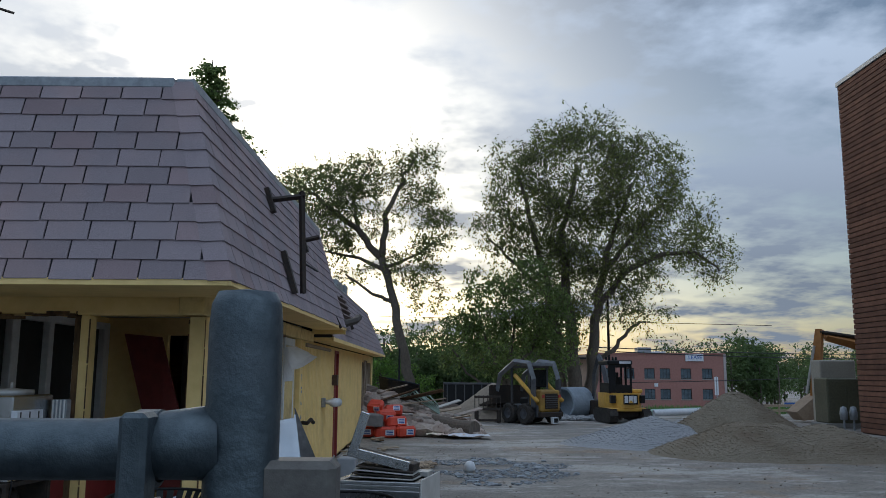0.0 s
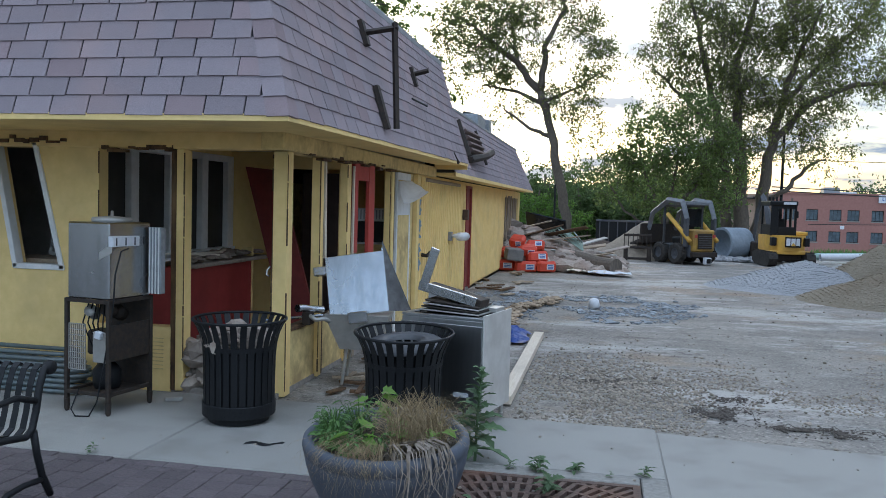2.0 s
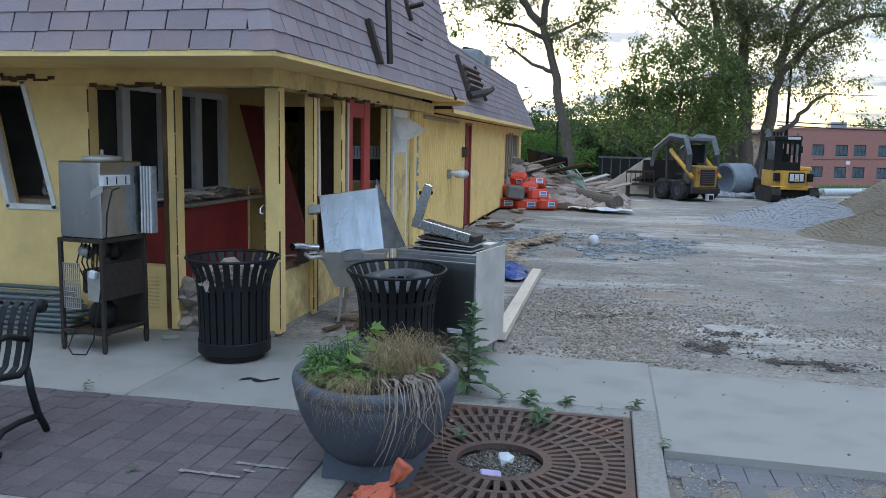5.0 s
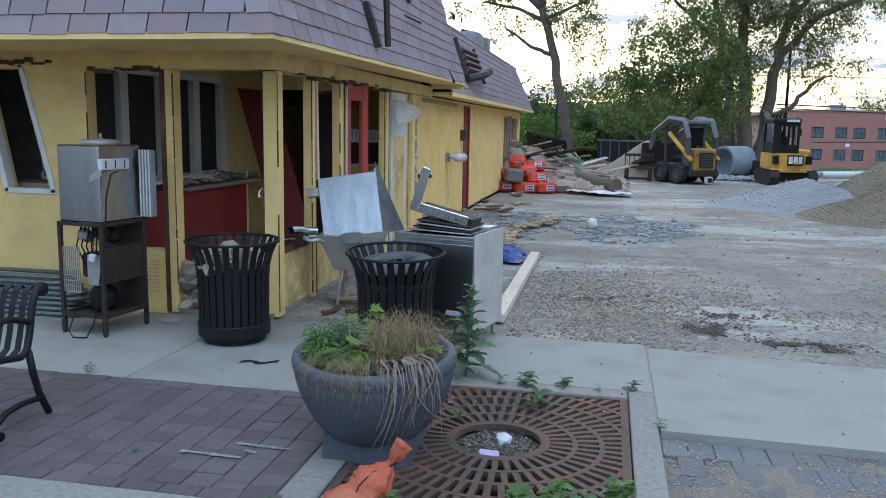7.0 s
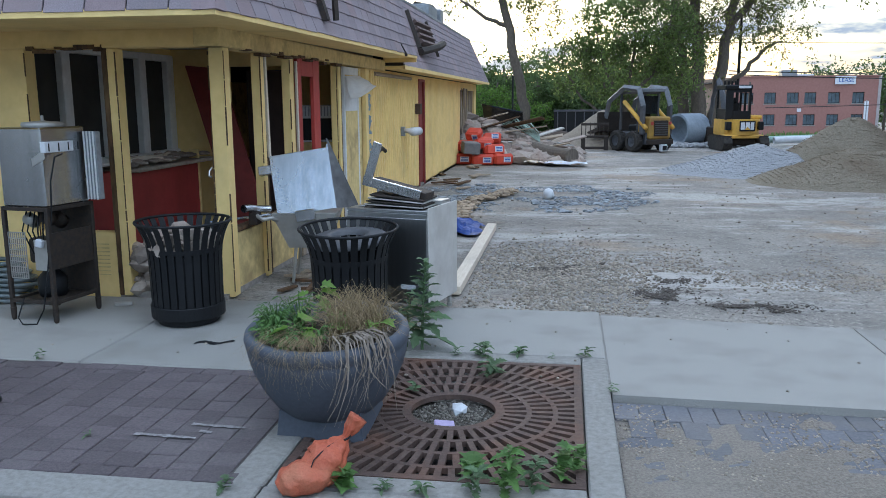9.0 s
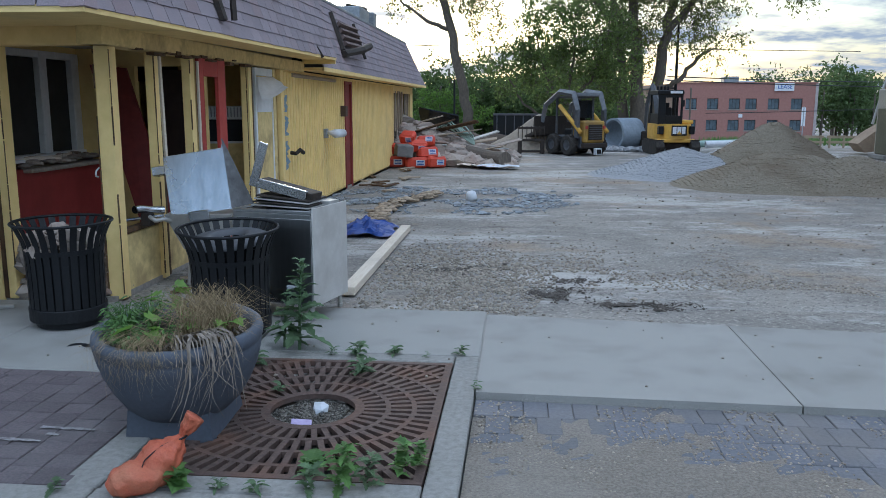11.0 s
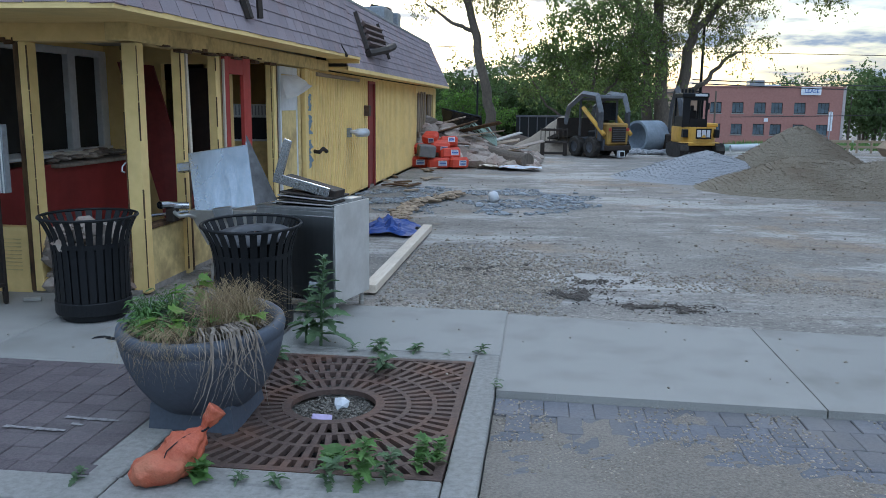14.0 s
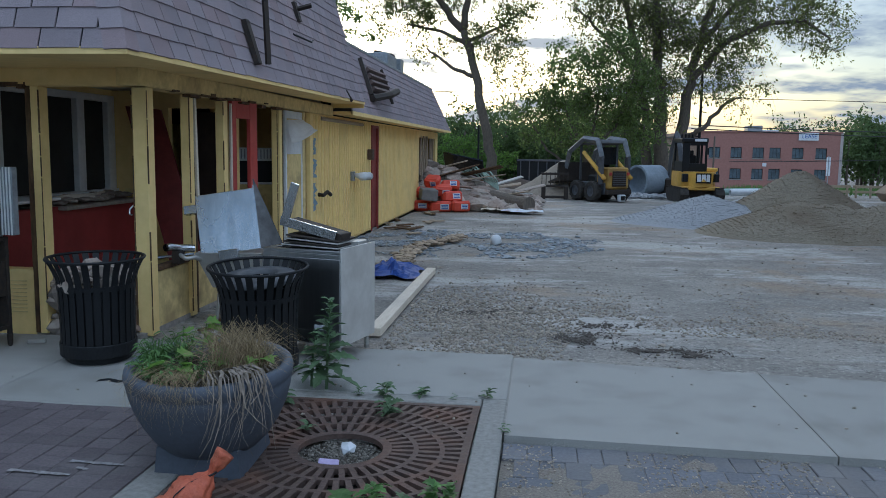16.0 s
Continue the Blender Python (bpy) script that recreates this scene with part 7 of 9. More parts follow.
def rubble_pile():
    rng = random.Random(17)
    h = lambda x, y: max(0, 1.35 * (1 - (x + 2.6) / 3.3) * max(0, 1 - abs(y - 23.2) / 2.6))
    g = Mesh()
    for k in range(1100):
        x, y = rng.uniform(-2.5, 0.7), rng.uniform(20.9, 25.4)
        g.rock((x, y, h(x, y) * rng.uniform(0.5, 1.0) + 0.03), rng.uniform(0.1, 0.42), rng, 0.6)
    tagged(g.object("rubble_pile", RUBBLE), "heap of broken masonry beside the demolished end", "rubble", kind="stuff")
    for k in range(22):
        x, y = rng.uniform(-2.2, 0.2), rng.uniform(21.2, 24.5)
        L = rng.uniform(0.5, 1.5)
        m = Mesh().box(-0.05, rng.uniform(0.03, 0.18), 0, L, 0, 0.035, pose(x, y, h(x, y) + 0.06, rng.uniform(-15, 15), rng.uniform(-25, 25), rng.uniform(-130, -40)), c=0.004)
        tagged(m.object("broken_plank", (RAWWOOD, DARKWOOD, RUBBLE, STEEL_DULL)[k % 4]), "broken plank thrown on the rubble heap", "plank", "broken planks")
    for x, y, z, a, b, w in ((-2.3, 20.6, 0.0, 0, 0, 0.62), (-1.72, 20.5, 0.0, 4, 10, 0.6), (-2.25, 20.9, 0.34, 10, -20, 0.5), (-1.45, 20.75, 0.22, -14, 24, 0.55), (-1.75, 21.0, 0.42, 22, 14, 0.5), (-2.0, 21.1, 0.66, 28, -12, 0.42), (-1.2, 20.55, 0.0, 0, 18, 0.5), (-1.55, 21.3, 0.5, -30, 5, 0.5)):
        t = thing("plastic_barrier", pose(x, y, z, a, 0, b), "red plastic bag with white and blue print in a heap", "plastic bag", "red plastic bags")
        m = Mesh().box(-w / 2, w / 2, -0.18, 0.18, 0.0, 0.28, c=0.07)
        m.v = [(p[0] * (1 + 0.1 * noise.noise(Vector(p) * 5)), p[1], max(0, p[2] + 0.05 * noise.noise(Vector(p) * 6 + Vector((x, 0, 0))))) for p in m.v]
        m.object("bag", RED_BAG, t)
        Mesh().box(-0.02, w * 0.34, -0.19, -0.181, 0.07, 0.21).object("print_panel", WHITE_PLASTIC, t, label="white printed panel")
        for k in range(3):
            Mesh().box(0.01, w * 0.3, -0.196, -0.191, 0.09 + 0.04 * k, 0.11 + 0.04 * k).object("print_bar", BLUE_PRINT, t)
    m = Mesh().box(-0.22, 0.22, -0.2, 0.2, 0, 0.3, pose(-2.05, 20.35, 0.30, 5, 5, 20), c=0.02)
    tagged(m.object("grey_block", mat("grey_block", (0.2, 0.19, 0.185), (0.15, 0.145, 0.14), scale=12)), "grey block lying on the red bags", "block")
    lg = Mesh().tube([(-0.7, 22.4, 0.35), (0.2, 21.2, 0.22), (0.62, 20.7, 0.2)], [0.2, 0.2, 0.21], 16)
    tagged(lg.object("log", BARK, smooth=False), "thick cut log lying at the foot of the rubble", "log")
    for x, y, w_, l_, mt, lab in ((0.45, 20.3, 0.55, 0.3, WHITE_PLASTIC, "crumpled white sheet lying on the lot"), (-0.35, 20.9, 0.3, 0.45, BOARD, "torn pale cardboard lying on the rubble"), (0.0, 20.8, 0.35, 0.5, BOARD, "torn pale cardboard lying on the rubble")):
        g = Mesh()
        n = 8
        for i in range(n):
            for j in range(n):
                u, v = i / (n - 1) * 2 - 1, j / (n - 1) * 2 - 1
                g.v.append((x + w_ * u + 0.05 * noise.noise((u * 3, v * 3, x)), y + l_ * v, 0.05 + 0.10 * abs(noise.noise((u * 2, v * 2, x + 5)))))
        g.f = [(i * n + j, i * n + j + 1, (i + 1) * n + j + 1, (i + 1) * n + j) for i in range(n - 1) for j in range(n - 1)]
        tagged(g.object("torn_sheet", mt), lab, "sheet")
    p = Mesh()
    for k in range(7):
        p.tube([(-1.6 + 0.1 * k, 23.4, 0.9), (-1.2 + 0.1 * k, 23.0, 1.05 + 0.1 * math.sin(k)), (-0.7 + 0.06 * k, 22.6, 0.75), (-0.3, 22.5, 0.5)], 0.02, 5)
    tagged(p.object("cable_tangle", mat("pale_green_hose", (0.35, 0.45, 0.38), (0.28, 0.36, 0.3))), "tangle of pale green hoses on the rubble", "hose")
    m = Mesh().box(-0.7, 0.7, -0.03, 0.03, 0, 0.9, pose(-1.5, 25.2, 0.7, 35, 10, -20), c=0.01)
    tagged(m.object("dark_panel", GLASS_DARK), "dark panel tipped against the rubble", "panel")


rubble_pile()


# ---- machines at the back of the lot ----
def wheel(parent, m, r, w, hub=MACHINE_GREY):
    wh = Mesh().lathe([(r * 0.55, -w / 2), (r * 0.9, -w / 2), (r, -w * 0.36), (r, w * 0.36), (r * 0.9, w / 2), (r * 0.55, w / 2)], 28, m).object("wheel", RUBBER, parent)
    Mesh().lathe([(0.0, -w * 0.34), (r * 0.3, -w * 0.3), (r * 0.55, -w * 0.42), (r * 0.55, w * 0.42), (r * 0.3, w * 0.3), (0.0, w * 0.34)], 20, m).object("rim", hub, wh)
    lug = Mesh()
    for k in range(20):
        a = 2 * math.pi * k / 20
        mm = m @ Matrix.Rotation(a, 4, "Z") @ pose(r, 0, 0, 25 if k % 2 else -25, 0, 0)
        lug.box(-0.01, 0.02, -0.02, 0.02, -w * 0.42, w * 0.42, mm)
    lug.object("tread", RUBBER, wh)


def loader():
    """Skid-steer loader seen from behind; local +y is forward."""
    t = thing("skid_loader", pose(2.88, 27.0, 0, 0, 0, 34), "yellow and grey skid-steer loader with raised arms", "loader")
    for sx in (-1, 1):
        for y in (-0.42, 0.42):
            wheel(t, pose(sx * 0.60, y, 0.33, 0, 90, 0), 0.33, 0.25)
    Mesh().box(-0.46, 0.46, -0.85, 0.75, 0.22, 0.62, c=0.03).object("chassis", MACHINE_GREY, t)
    Mesh().box(-0.42, 0.42, -1.0, -0.35, 0.40, 1.12, c=0.05).object("engine_cover", mat("dirty_machine_yellow", (0.42, 0.26, 0.05), (0.33, 0.2, 0.045), rough=0.6, scale=8, bump=0.1, stain=(0.15, 0.1, 0.05), stain_amount=0.7), t)
    Mesh().box(-0.28, 0.28, -1.03, -1.001, 0.50, 1.0, c=0.02).object("grille", BLACK_RUSTY, t)
    for k in range(6):
        Mesh().box(-0.26, 0.26, -1.045, -1.031, 0.55 + 0.07 * k, 0.575 + 0.07 * k).object("louvre", MACHINE_GREY, t)
    Mesh().box(-0.5, 0.5, -1.06, -0.9, 0.24, 0.40, c=0.02).object("bumper", BLACK_RUSTY, t)
    for x in (-0.36, 0.36):
        Mesh().box(x - 0.05, x + 0.05, -1.035, -1.001, 0.86, 0.96, c=0.01).object("tail_light", RED, t)
    Mesh().box(-0.1, 0.14, -1.2, -1.07, 0.02, 0.24, c=0.01).object("marker_box", WHITE_PLASTIC, t)
    Mesh().box(-0.06, 0.10, -1.215, -1.201, 0.06, 0.2).object("marker_panel", BLACK, t)
    # cab
    for x in (-0.40, 0.40):
        for y in (-0.35, 0.55):
            Mesh().box(x - 0.035, x + 0.035, y - 0.035, y + 0.035, 0.6, 1.86, c=0.01).object("cab_post", MACHINE_GREY, t)
    Mesh().box(-0.46, 0.46, -0.42, 0.62, 1.84, 1.92, c=0.03).object("cab_roof", MACHINE_GREY, t)
    Mesh().box(-0.37, 0.37, -0.365, -0.35, 1.2, 1.78).object("rear_window", GLASS_DARK, t)
    Mesh().box(-0.25, 0.25, -0.1, 0.35, 0.62, 0.85, c=0.05).object("seat", BLACK, t)
    Mesh().box(-0.25, 0.25, -0.2, -0.08, 0.8, 1.35, c=0.05).object("seat_back", BLACK, t)
    # lift arms: rear towers, arms forward over the cab
    for sx in (-1, 1):
        x = sx * 0.55
        Mesh().box(x - 0.05, x + 0.05, -0.85, -0.65, 0.55, 1.5, c=0.02).object("arm_tower", MACHINE_GREY, t)
        m = Mesh()
        m.tube([(x, -0.78, 1.45), (x, -0.55, 1.98), (x, 0.2, 2.06), (x, 1.0, 1.62), (x, 1.18, 1.05)], [0.10, 0.11, 0.10, 0.10, 0.09], 4)
        m.object("lift_arm", ARM_GREY, t)
        Mesh().tube([(x, -0.95, 0.75), (x, 0.2, 1.6)], 0.07, 8).object("cylinder", CAT_YELLOW, t, True)
    Mesh().box(-0.55, 0.55, -0.60, -0.46, 1.90, 2.02, c=0.02).object("cross_tube", ARM_GREY, t)
    b = Mesh()
    prof = [(1.15, 1.25), (1.15, 0.62), (1.75, 0.5), (1.78, 0.56), (1.25, 0.72), (1.22, 1.2)]
    k = len(prof)
    b.add([(s * 0.88, y, z) for s in (-1, 1) for y, z in prof], [tuple(range(k)), tuple(range(2 * k - 1, k - 1, -1))] + [(i, k + i, k + (i + 1) % k, (i + 1) % k) for i in range(k)])
    b.object("bucket", BLACK_RUSTY, t)


def excavator():
    """Small tracked excavator, counterweight towards the street."""
    t = thing("mini_excavator", pose(6.12, 27.6, 0, 0, 0, 6) @ Matrix.Diagonal((0.74, 0.9, 0.9, 1)), "yellow mini excavator with a dark cab on tracks", "excavator")
    for sx in (-1, 1):
        m = Mesh()
        out = [(-1.05, 0.28), (-0.95, 0.08), (-0.75, 0.0), (0.75, 0.0), (0.95, 0.08), (1.05, 0.28), (0.95, 0.46), (0.75, 0.52), (-0.75, 0.52), (-0.95, 0.46)]
        m.add([(sx * 0.80 + d, y, z) for d in (-0.19, 0.19) for y, z in out], [tuple(range(10)), tuple(range(19, 9, -1))] + [(i, 10 + i, 10 + (i + 1) % 10, (i + 1) % 10) for i in range(10)])
        tr = m.object("track", RUBBER, t)
        lug = Mesh()
        for k in range(18):
            lug.box(sx * 0.80 - 0.2, sx * 0.80 + 0.2, -0.9 + 0.1 * k, -0.86 + 0.1 * k, 0.51, 0.54)
        lug.object("shoe", BLACK_RUSTY, tr)
    Mesh().box(-0.6, 0.6, -0.5, 0.5, 0.2, 0.42, c=0.03).object("undercarriage", BLACK_RUSTY, t)
    Mesh().lathe([(0.0, 0.42), (0.5, 0.42), (0.5, 0.56), (0.0, 0.56)], 28).object("turntable", MACHINE_GREY, t)
    body = Mesh()
    n = 14
    top = []
    for i in range(n + 1):
        a = math.pi * (1.0 + i / n)
        top.append((0.86 * math.cos(a), 0.95 * math.sin(a) * 0.9))
    top += [(0.86, 0.75), (-0.86, 0.75)]
    k = len(top)
    body.add([(x, y, z) for z in (0.56, 1.12) for x, y in top], [tuple(range(k - 1, -1, -1)), tuple(range(k, 2 * k))] + [(i, (i + 1) % k, k + (i + 1) % k, k + i) for i in range(k)])
    body.object("counterweight", CAT_YELLOW, t, label="rounded yellow counterweight")
    Mesh().box(-0.1, 0.86, -0.4, 0.74, 1.12, 1.26, c=0.06).object("hood", CAT_YELLOW, t)
    # plain shapes where the maker's mark is
    mk = Mesh().box(-0.34, 0.34, -0.905, -0.875, 0.70, 1.07, pose(0.05, 0, 0), c=0.004).object("mark_panel", BLACK, t)
    for x, w in ((-0.16, 0.085), (0.05, 0.09), (0.25, 0.075)):
        Mesh().box(x - w, x + w, -0.918, -0.906, 0.76, 1.02, c=0.01).object("mark_shape", WHITE_PLASTIC, mk)
    Mesh().add([(-0.06, -0.924, 0.75), (0.16, -0.924, 0.75), (0.05, -0.924, 0.87), (-0.06, -0.919, 0.75), (0.16, -0.919, 0.75), (0.05, -0.919, 0.87)],
               [(0, 1, 2), (5, 4, 3), (0, 3, 4, 1), (1, 4, 5, 2), (2, 5, 3, 0)]).object("mark_triangle", CAT_YELLOW, mk)
    for x in (-0.70, 0.70):
        Mesh().box(x - 0.11, x + 0.11, -0.76, -0.5, 0.74, 1.04, c=0.02).object("side_vent", BLACK, t)
    Mesh().box(-0.84, 0.84, -0.80, 0.7, 0.44, 0.57, c=0.03).object("under_guard", CAT_YELLOW, t)
    # cab: dark box with a wide blind corner and an open rear window
    Mesh().box(-0.78, -0.46, -0.46, -0.40, 1.10, 2.25, c=0.01).object("cab_panel", BLACK, t)
    Mesh().box(-0.46, 0.33, -0.46, -0.40, 1.10, 1.42, c=0.01).object("cab_panel", BLACK, t)
    Mesh().box(-0.78, -0.74, -0.40, 0.70, 1.10, 1.5, c=0.01).object("cab_panel", BLACK, t)
    for x, y in ((0.28, -0.43), (-0.75, 0.68), (0.28, 0.68), (0.28, 0.15)):
        Mesh().box(x - 0.045, x + 0.045, y - 0.04, y + 0.04, 1.1, 2.25, c=0.01).object("cab_post", BLACK, t)
    Mesh().box(-0.84, 0.36, -0.50, 0.75, 2.18, 2.36, c=0.04).object("cab_roof", BLACK, t)
    Mesh().box(-0.46, 0.24, -0.46, -0.42, 2.08, 2.18).object("window_rail", BLACK, t)
    Mesh().box(-0.28, 0.26, -0.515, -0.501, 2.23, 2.32).object("roof_lettering", WHITE_PLASTIC, t)
    Mesh().box(-0.40, 0.0, 0.0, 0.15, 1.2, 1.72, c=0.08).object("seat", BLACK, t)
    Mesh().box(-0.28, -0.12, 0.02, 0.12, 1.72, 1.9, c=0.03).object("headrest", BLACK, t)
    Mesh().box(0.36, 0.5, -0.2, -0.14, 1.75, 2.0, c=0.02).object("mirror", BLACK, t)
    # folded boom beyond the cab
    Mesh().tube([(-0.25, 0.85, 0.9), (-0.25, 1.5, 2.0), (-0.25, 2.1, 2.55), (-0.25, 2.8, 1.9), (-0.25, 3.05, 0.8)], [0.14, 0.14, 0.14, 0.11, 0.08], 4).object("boom", MACHINE_GREY, t)
    Mesh().box(-0.5, 0.02, 2.8, 3.3, 0.1, 0.75, c=0.05).object("bucket", BLACK_RUSTY, t)
    Mesh().box(-0.9, 0.9, 1.25, 1.35, 0.05, 0.45, c=0.02).object("blade", BLACK_RUSTY, t)
    for k in range(4):
        Mesh().lathe([(0.0, 0.0), (0.05, 0.0), (0.05, 0.14), (0.0, 0.16)], 10, pose(-0.6 + 0.16 * k, 0.3, 2.36)).object("roof_lamp", BLACK, t)


def lot_items():
    rng = random.Random(40)
    # concrete pipe ring
    p = Mesh().lathe([(0.5, 0.0), (0.58, 0.0), (0.58, 1.1), (0.5, 1.1), (0.5, 0.0)], 40, pose(5.3, 30.7, 0.57, 90, 0, -52))
    tagged(p.object("culvert_pipe", PIPE_GREY, smooth=False), "large blue-grey concrete pipe section on its side", "pipe")
    for x0, x1, y, r, mt in ((7.6, 10.4, 29.0, 0.12, WHITE_PLASTIC), (7.4, 10.2, 29.4, 0.12, mat("pale_green_pipe", (0.38, 0.5, 0.45), (0.3, 0.42, 0.38))), (5.9, 6.9, 30.5, 0.2, PIPE_GREY)):
        m = Mesh().lathe([(r * 0.8, 0), (r, 0), (r, x1 - x0), (r * 0.8, x1 - x0), (r * 0.8, 0)], 18, pose(x0, y, r + 0.12, 0, 88, 5))
        tagged(m.object("plastic_pipe", mt, smooth=False), "long pale plastic pipe lying on the lot", "pipe", "loose pipes")
    g = Mesh()
    for k in range(300):
        x, y = rng.gauss(5.0, 0.8), rng.uniform(28.6, 30.6)
        g.rock((x, y, terrain(x, y) + 0.06 * rng.random()), rng.uniform(0.06, 0.2), rng, 0.6)
    tagged(g.object("stone_spill", GRAVEL_GREY), "grey broken stone spilled round the pipe", "stones", kind="stuff")
    # pallet fork frame standing on the ground
    t = thing("fork_frame", pose(1.38, 26.9, 0, 0, 0, 4), "dark steel pallet fork frame standing on the lot", "fork frame")
    for z in (0.08, 0.45, 0.86):
        Mesh().box(-0.46, 0.46, -0.03, 0.03, z - 0.04, z + 0.04, c=0.01).object("cross_bar", BLACK_RUSTY, t)
    for x in (-0.44, -0.30, -0.15, 0.0, 0.15, 0.30, 0.44):
        Mesh().box(x - 0.012, x + 0.012, -0.02, 0.02, 0.45, 0.92).object("bar", BLACK_RUSTY, t)
    for x in (-0.38, 0.38):
        Mesh().box(x - 0.07, x + 0.07, -0.06, 0.06, 0.0, 0.46, c=0.02).object("fork_leg", BLACK_RUSTY, t)
        Mesh().box(x - 0.05, x + 0.05, 0.0, 1.0, 0.0, 0.05, c=0.01).object("fork", BLACK_RUSTY, t)
    # dark container behind the sand
    t = thing("waste_container", pose(0.95, 32.6, -0.02) @ Matrix.Diagonal((0.72, 1, 1.0, 1)), "dark open waste container behind the sand heap", "container")
    for a, b, c, d in ((-1.4, 1.4, -0.8, -0.75), (-1.4, 1.4, 0.75, 0.8), (-1.4, -1.35, -0.75, 0.75), (1.35, 1.4, -0.75, 0.75)):
        Mesh().box(a, b, c, d, 0.06, 1.25, c=0.01).object("side", BLACK, t)
    Mesh().box(-1.42, 1.42, -0.83, -0.78, 1.22, 1.3, c=0.01).object("top_rail", MACHINE_GREY, t)
    Mesh().box(-1.4, 1.4, -0.8, 0.8, 0.0, 0.06).object("bottom", BLACK, t)
    for k in range(6):
        x = -1.2 + 0.48 * k
        Mesh().box(x - 0.03, x + 0.03, -0.84, -0.805, 0.06, 1.22).object("rib", MACHINE_GREY, t)
    # lamp post by the trees
    t = thing("street_lamp", pose(9.0, 43.0, -0.3), "dark street lamp with a bell shade", "street lamp", "street lamps")
    Mesh().tube([(0, 0, 0), (0, 0, 6.4)], [0.09, 0.06], 10).object("pole", BLACK, t, True)
    Mesh().tube([(0, 0, 6.2), (0.4, 0, 6.45), (0.8, 0, 6.2)], 0.03, 6).object("arm", BLACK, t)
    Mesh().lathe([(0.03, 0.3), (0.08, 0.2), (0.19, 0.02), (0.175, 0.02), (0.0, 0.14)], 16, pose(0.8, 0, 5.9)).object("shade", BLACK, t, True)
    # poles and wires towards the far building
    for x, y, h in ((15.2, 70, 3.6), (45.5, 108, 4.4), (54, 112, 4.0), (50, 95, 3.5)):
        z = terrain(x, y)
        m = Mesh().tube([(x, y, z), (x, y, z + h + 2)], 0.075, 8)
        tagged(m.object("utility_pole", BARK), "dark wooden utility pole by the far street", "utility pole", "utility poles")
    for x, y0, z0, x1, y1, z1 in ((9.1, 46.0, 3.15, 60, 90, 4.3), (9.1, 46.0, 2.95, 60, 90, 3.75), (16.5, 70, 0.9, 70, 110, 2.6)):
        pts = [(x + (x1 - x) * f, y0 + (y1 - y0) * f, z0 + (z1 - z0) * f - 1.4 * f * (1 - f)) for f in [k / 16 for k in range(17)]]
        m = Mesh().tube(pts, 0.03, 5)
        tagged(m.object("overhead_wire", BLACK), "black overhead wire crossing the sky", "wire", "overhead wires")
    pts = [(-20 + 40 * k / 12, 48, 5.3 - 0.06 * k) for k in range(13)]
    tagged(Mesh().tube(pts, 0.018, 5).object("overhead_wire", BLACK), "black overhead wire crossing the sky", "wire", "overhead wires")
    m = Mesh().tube([(-2.1, 38, terrain(-2, 38)), (-2.1, 38, 2.8)], 0.05, 6)
    tagged(m.object("fence_pole", BLACK), "thin dark pole behind the rubble", "pole")
    # timber barriers, grass verge
    for k in range(5):
        x = 11.9 + 1.45 * k
        t = thing("timber_barrier", pose(x, 31.5 + 0.2 * k, terrain(x, 31.5), 0, 0, 4) @ Matrix.Diagonal((0.6, 0.6, 0.62, 1)), "low yellow timber barrier beside the far street", "barrier", "timber barriers")
        for z in (0.3, 0.62):
            Mesh().box(-1.1, 1.1, -0.03, 0.03, z, z + 0.16, c=0.01).object("rail", RAWWOOD, t)
        for xx in (-0.9, 0.0, 0.9):
            Mesh().box(xx - 0.06, xx + 0.06, -0.05, 0.05, 0, 0.8, c=0.01).object("post", RAWWOOD, t)
    g = Mesh()
    for k in range(5000):
        x, y = rng.uniform(10, 34), rng.uniform(34, 42)
        z = terrain(x, y)
        g.add([(x - 0.03, y, z - 0.03), (x + 0.03, y, z - 0.03), (x + rng.uniform(-0.08, 0.08), y, z + rng.uniform(0.08, 0.3))], [(0, 1, 2)])
    tagged(g.object("verge_grass", LEAF), "patchy green grass on the far verge", "grass", kind="stuff")


loader()
excavator()
lot_items()


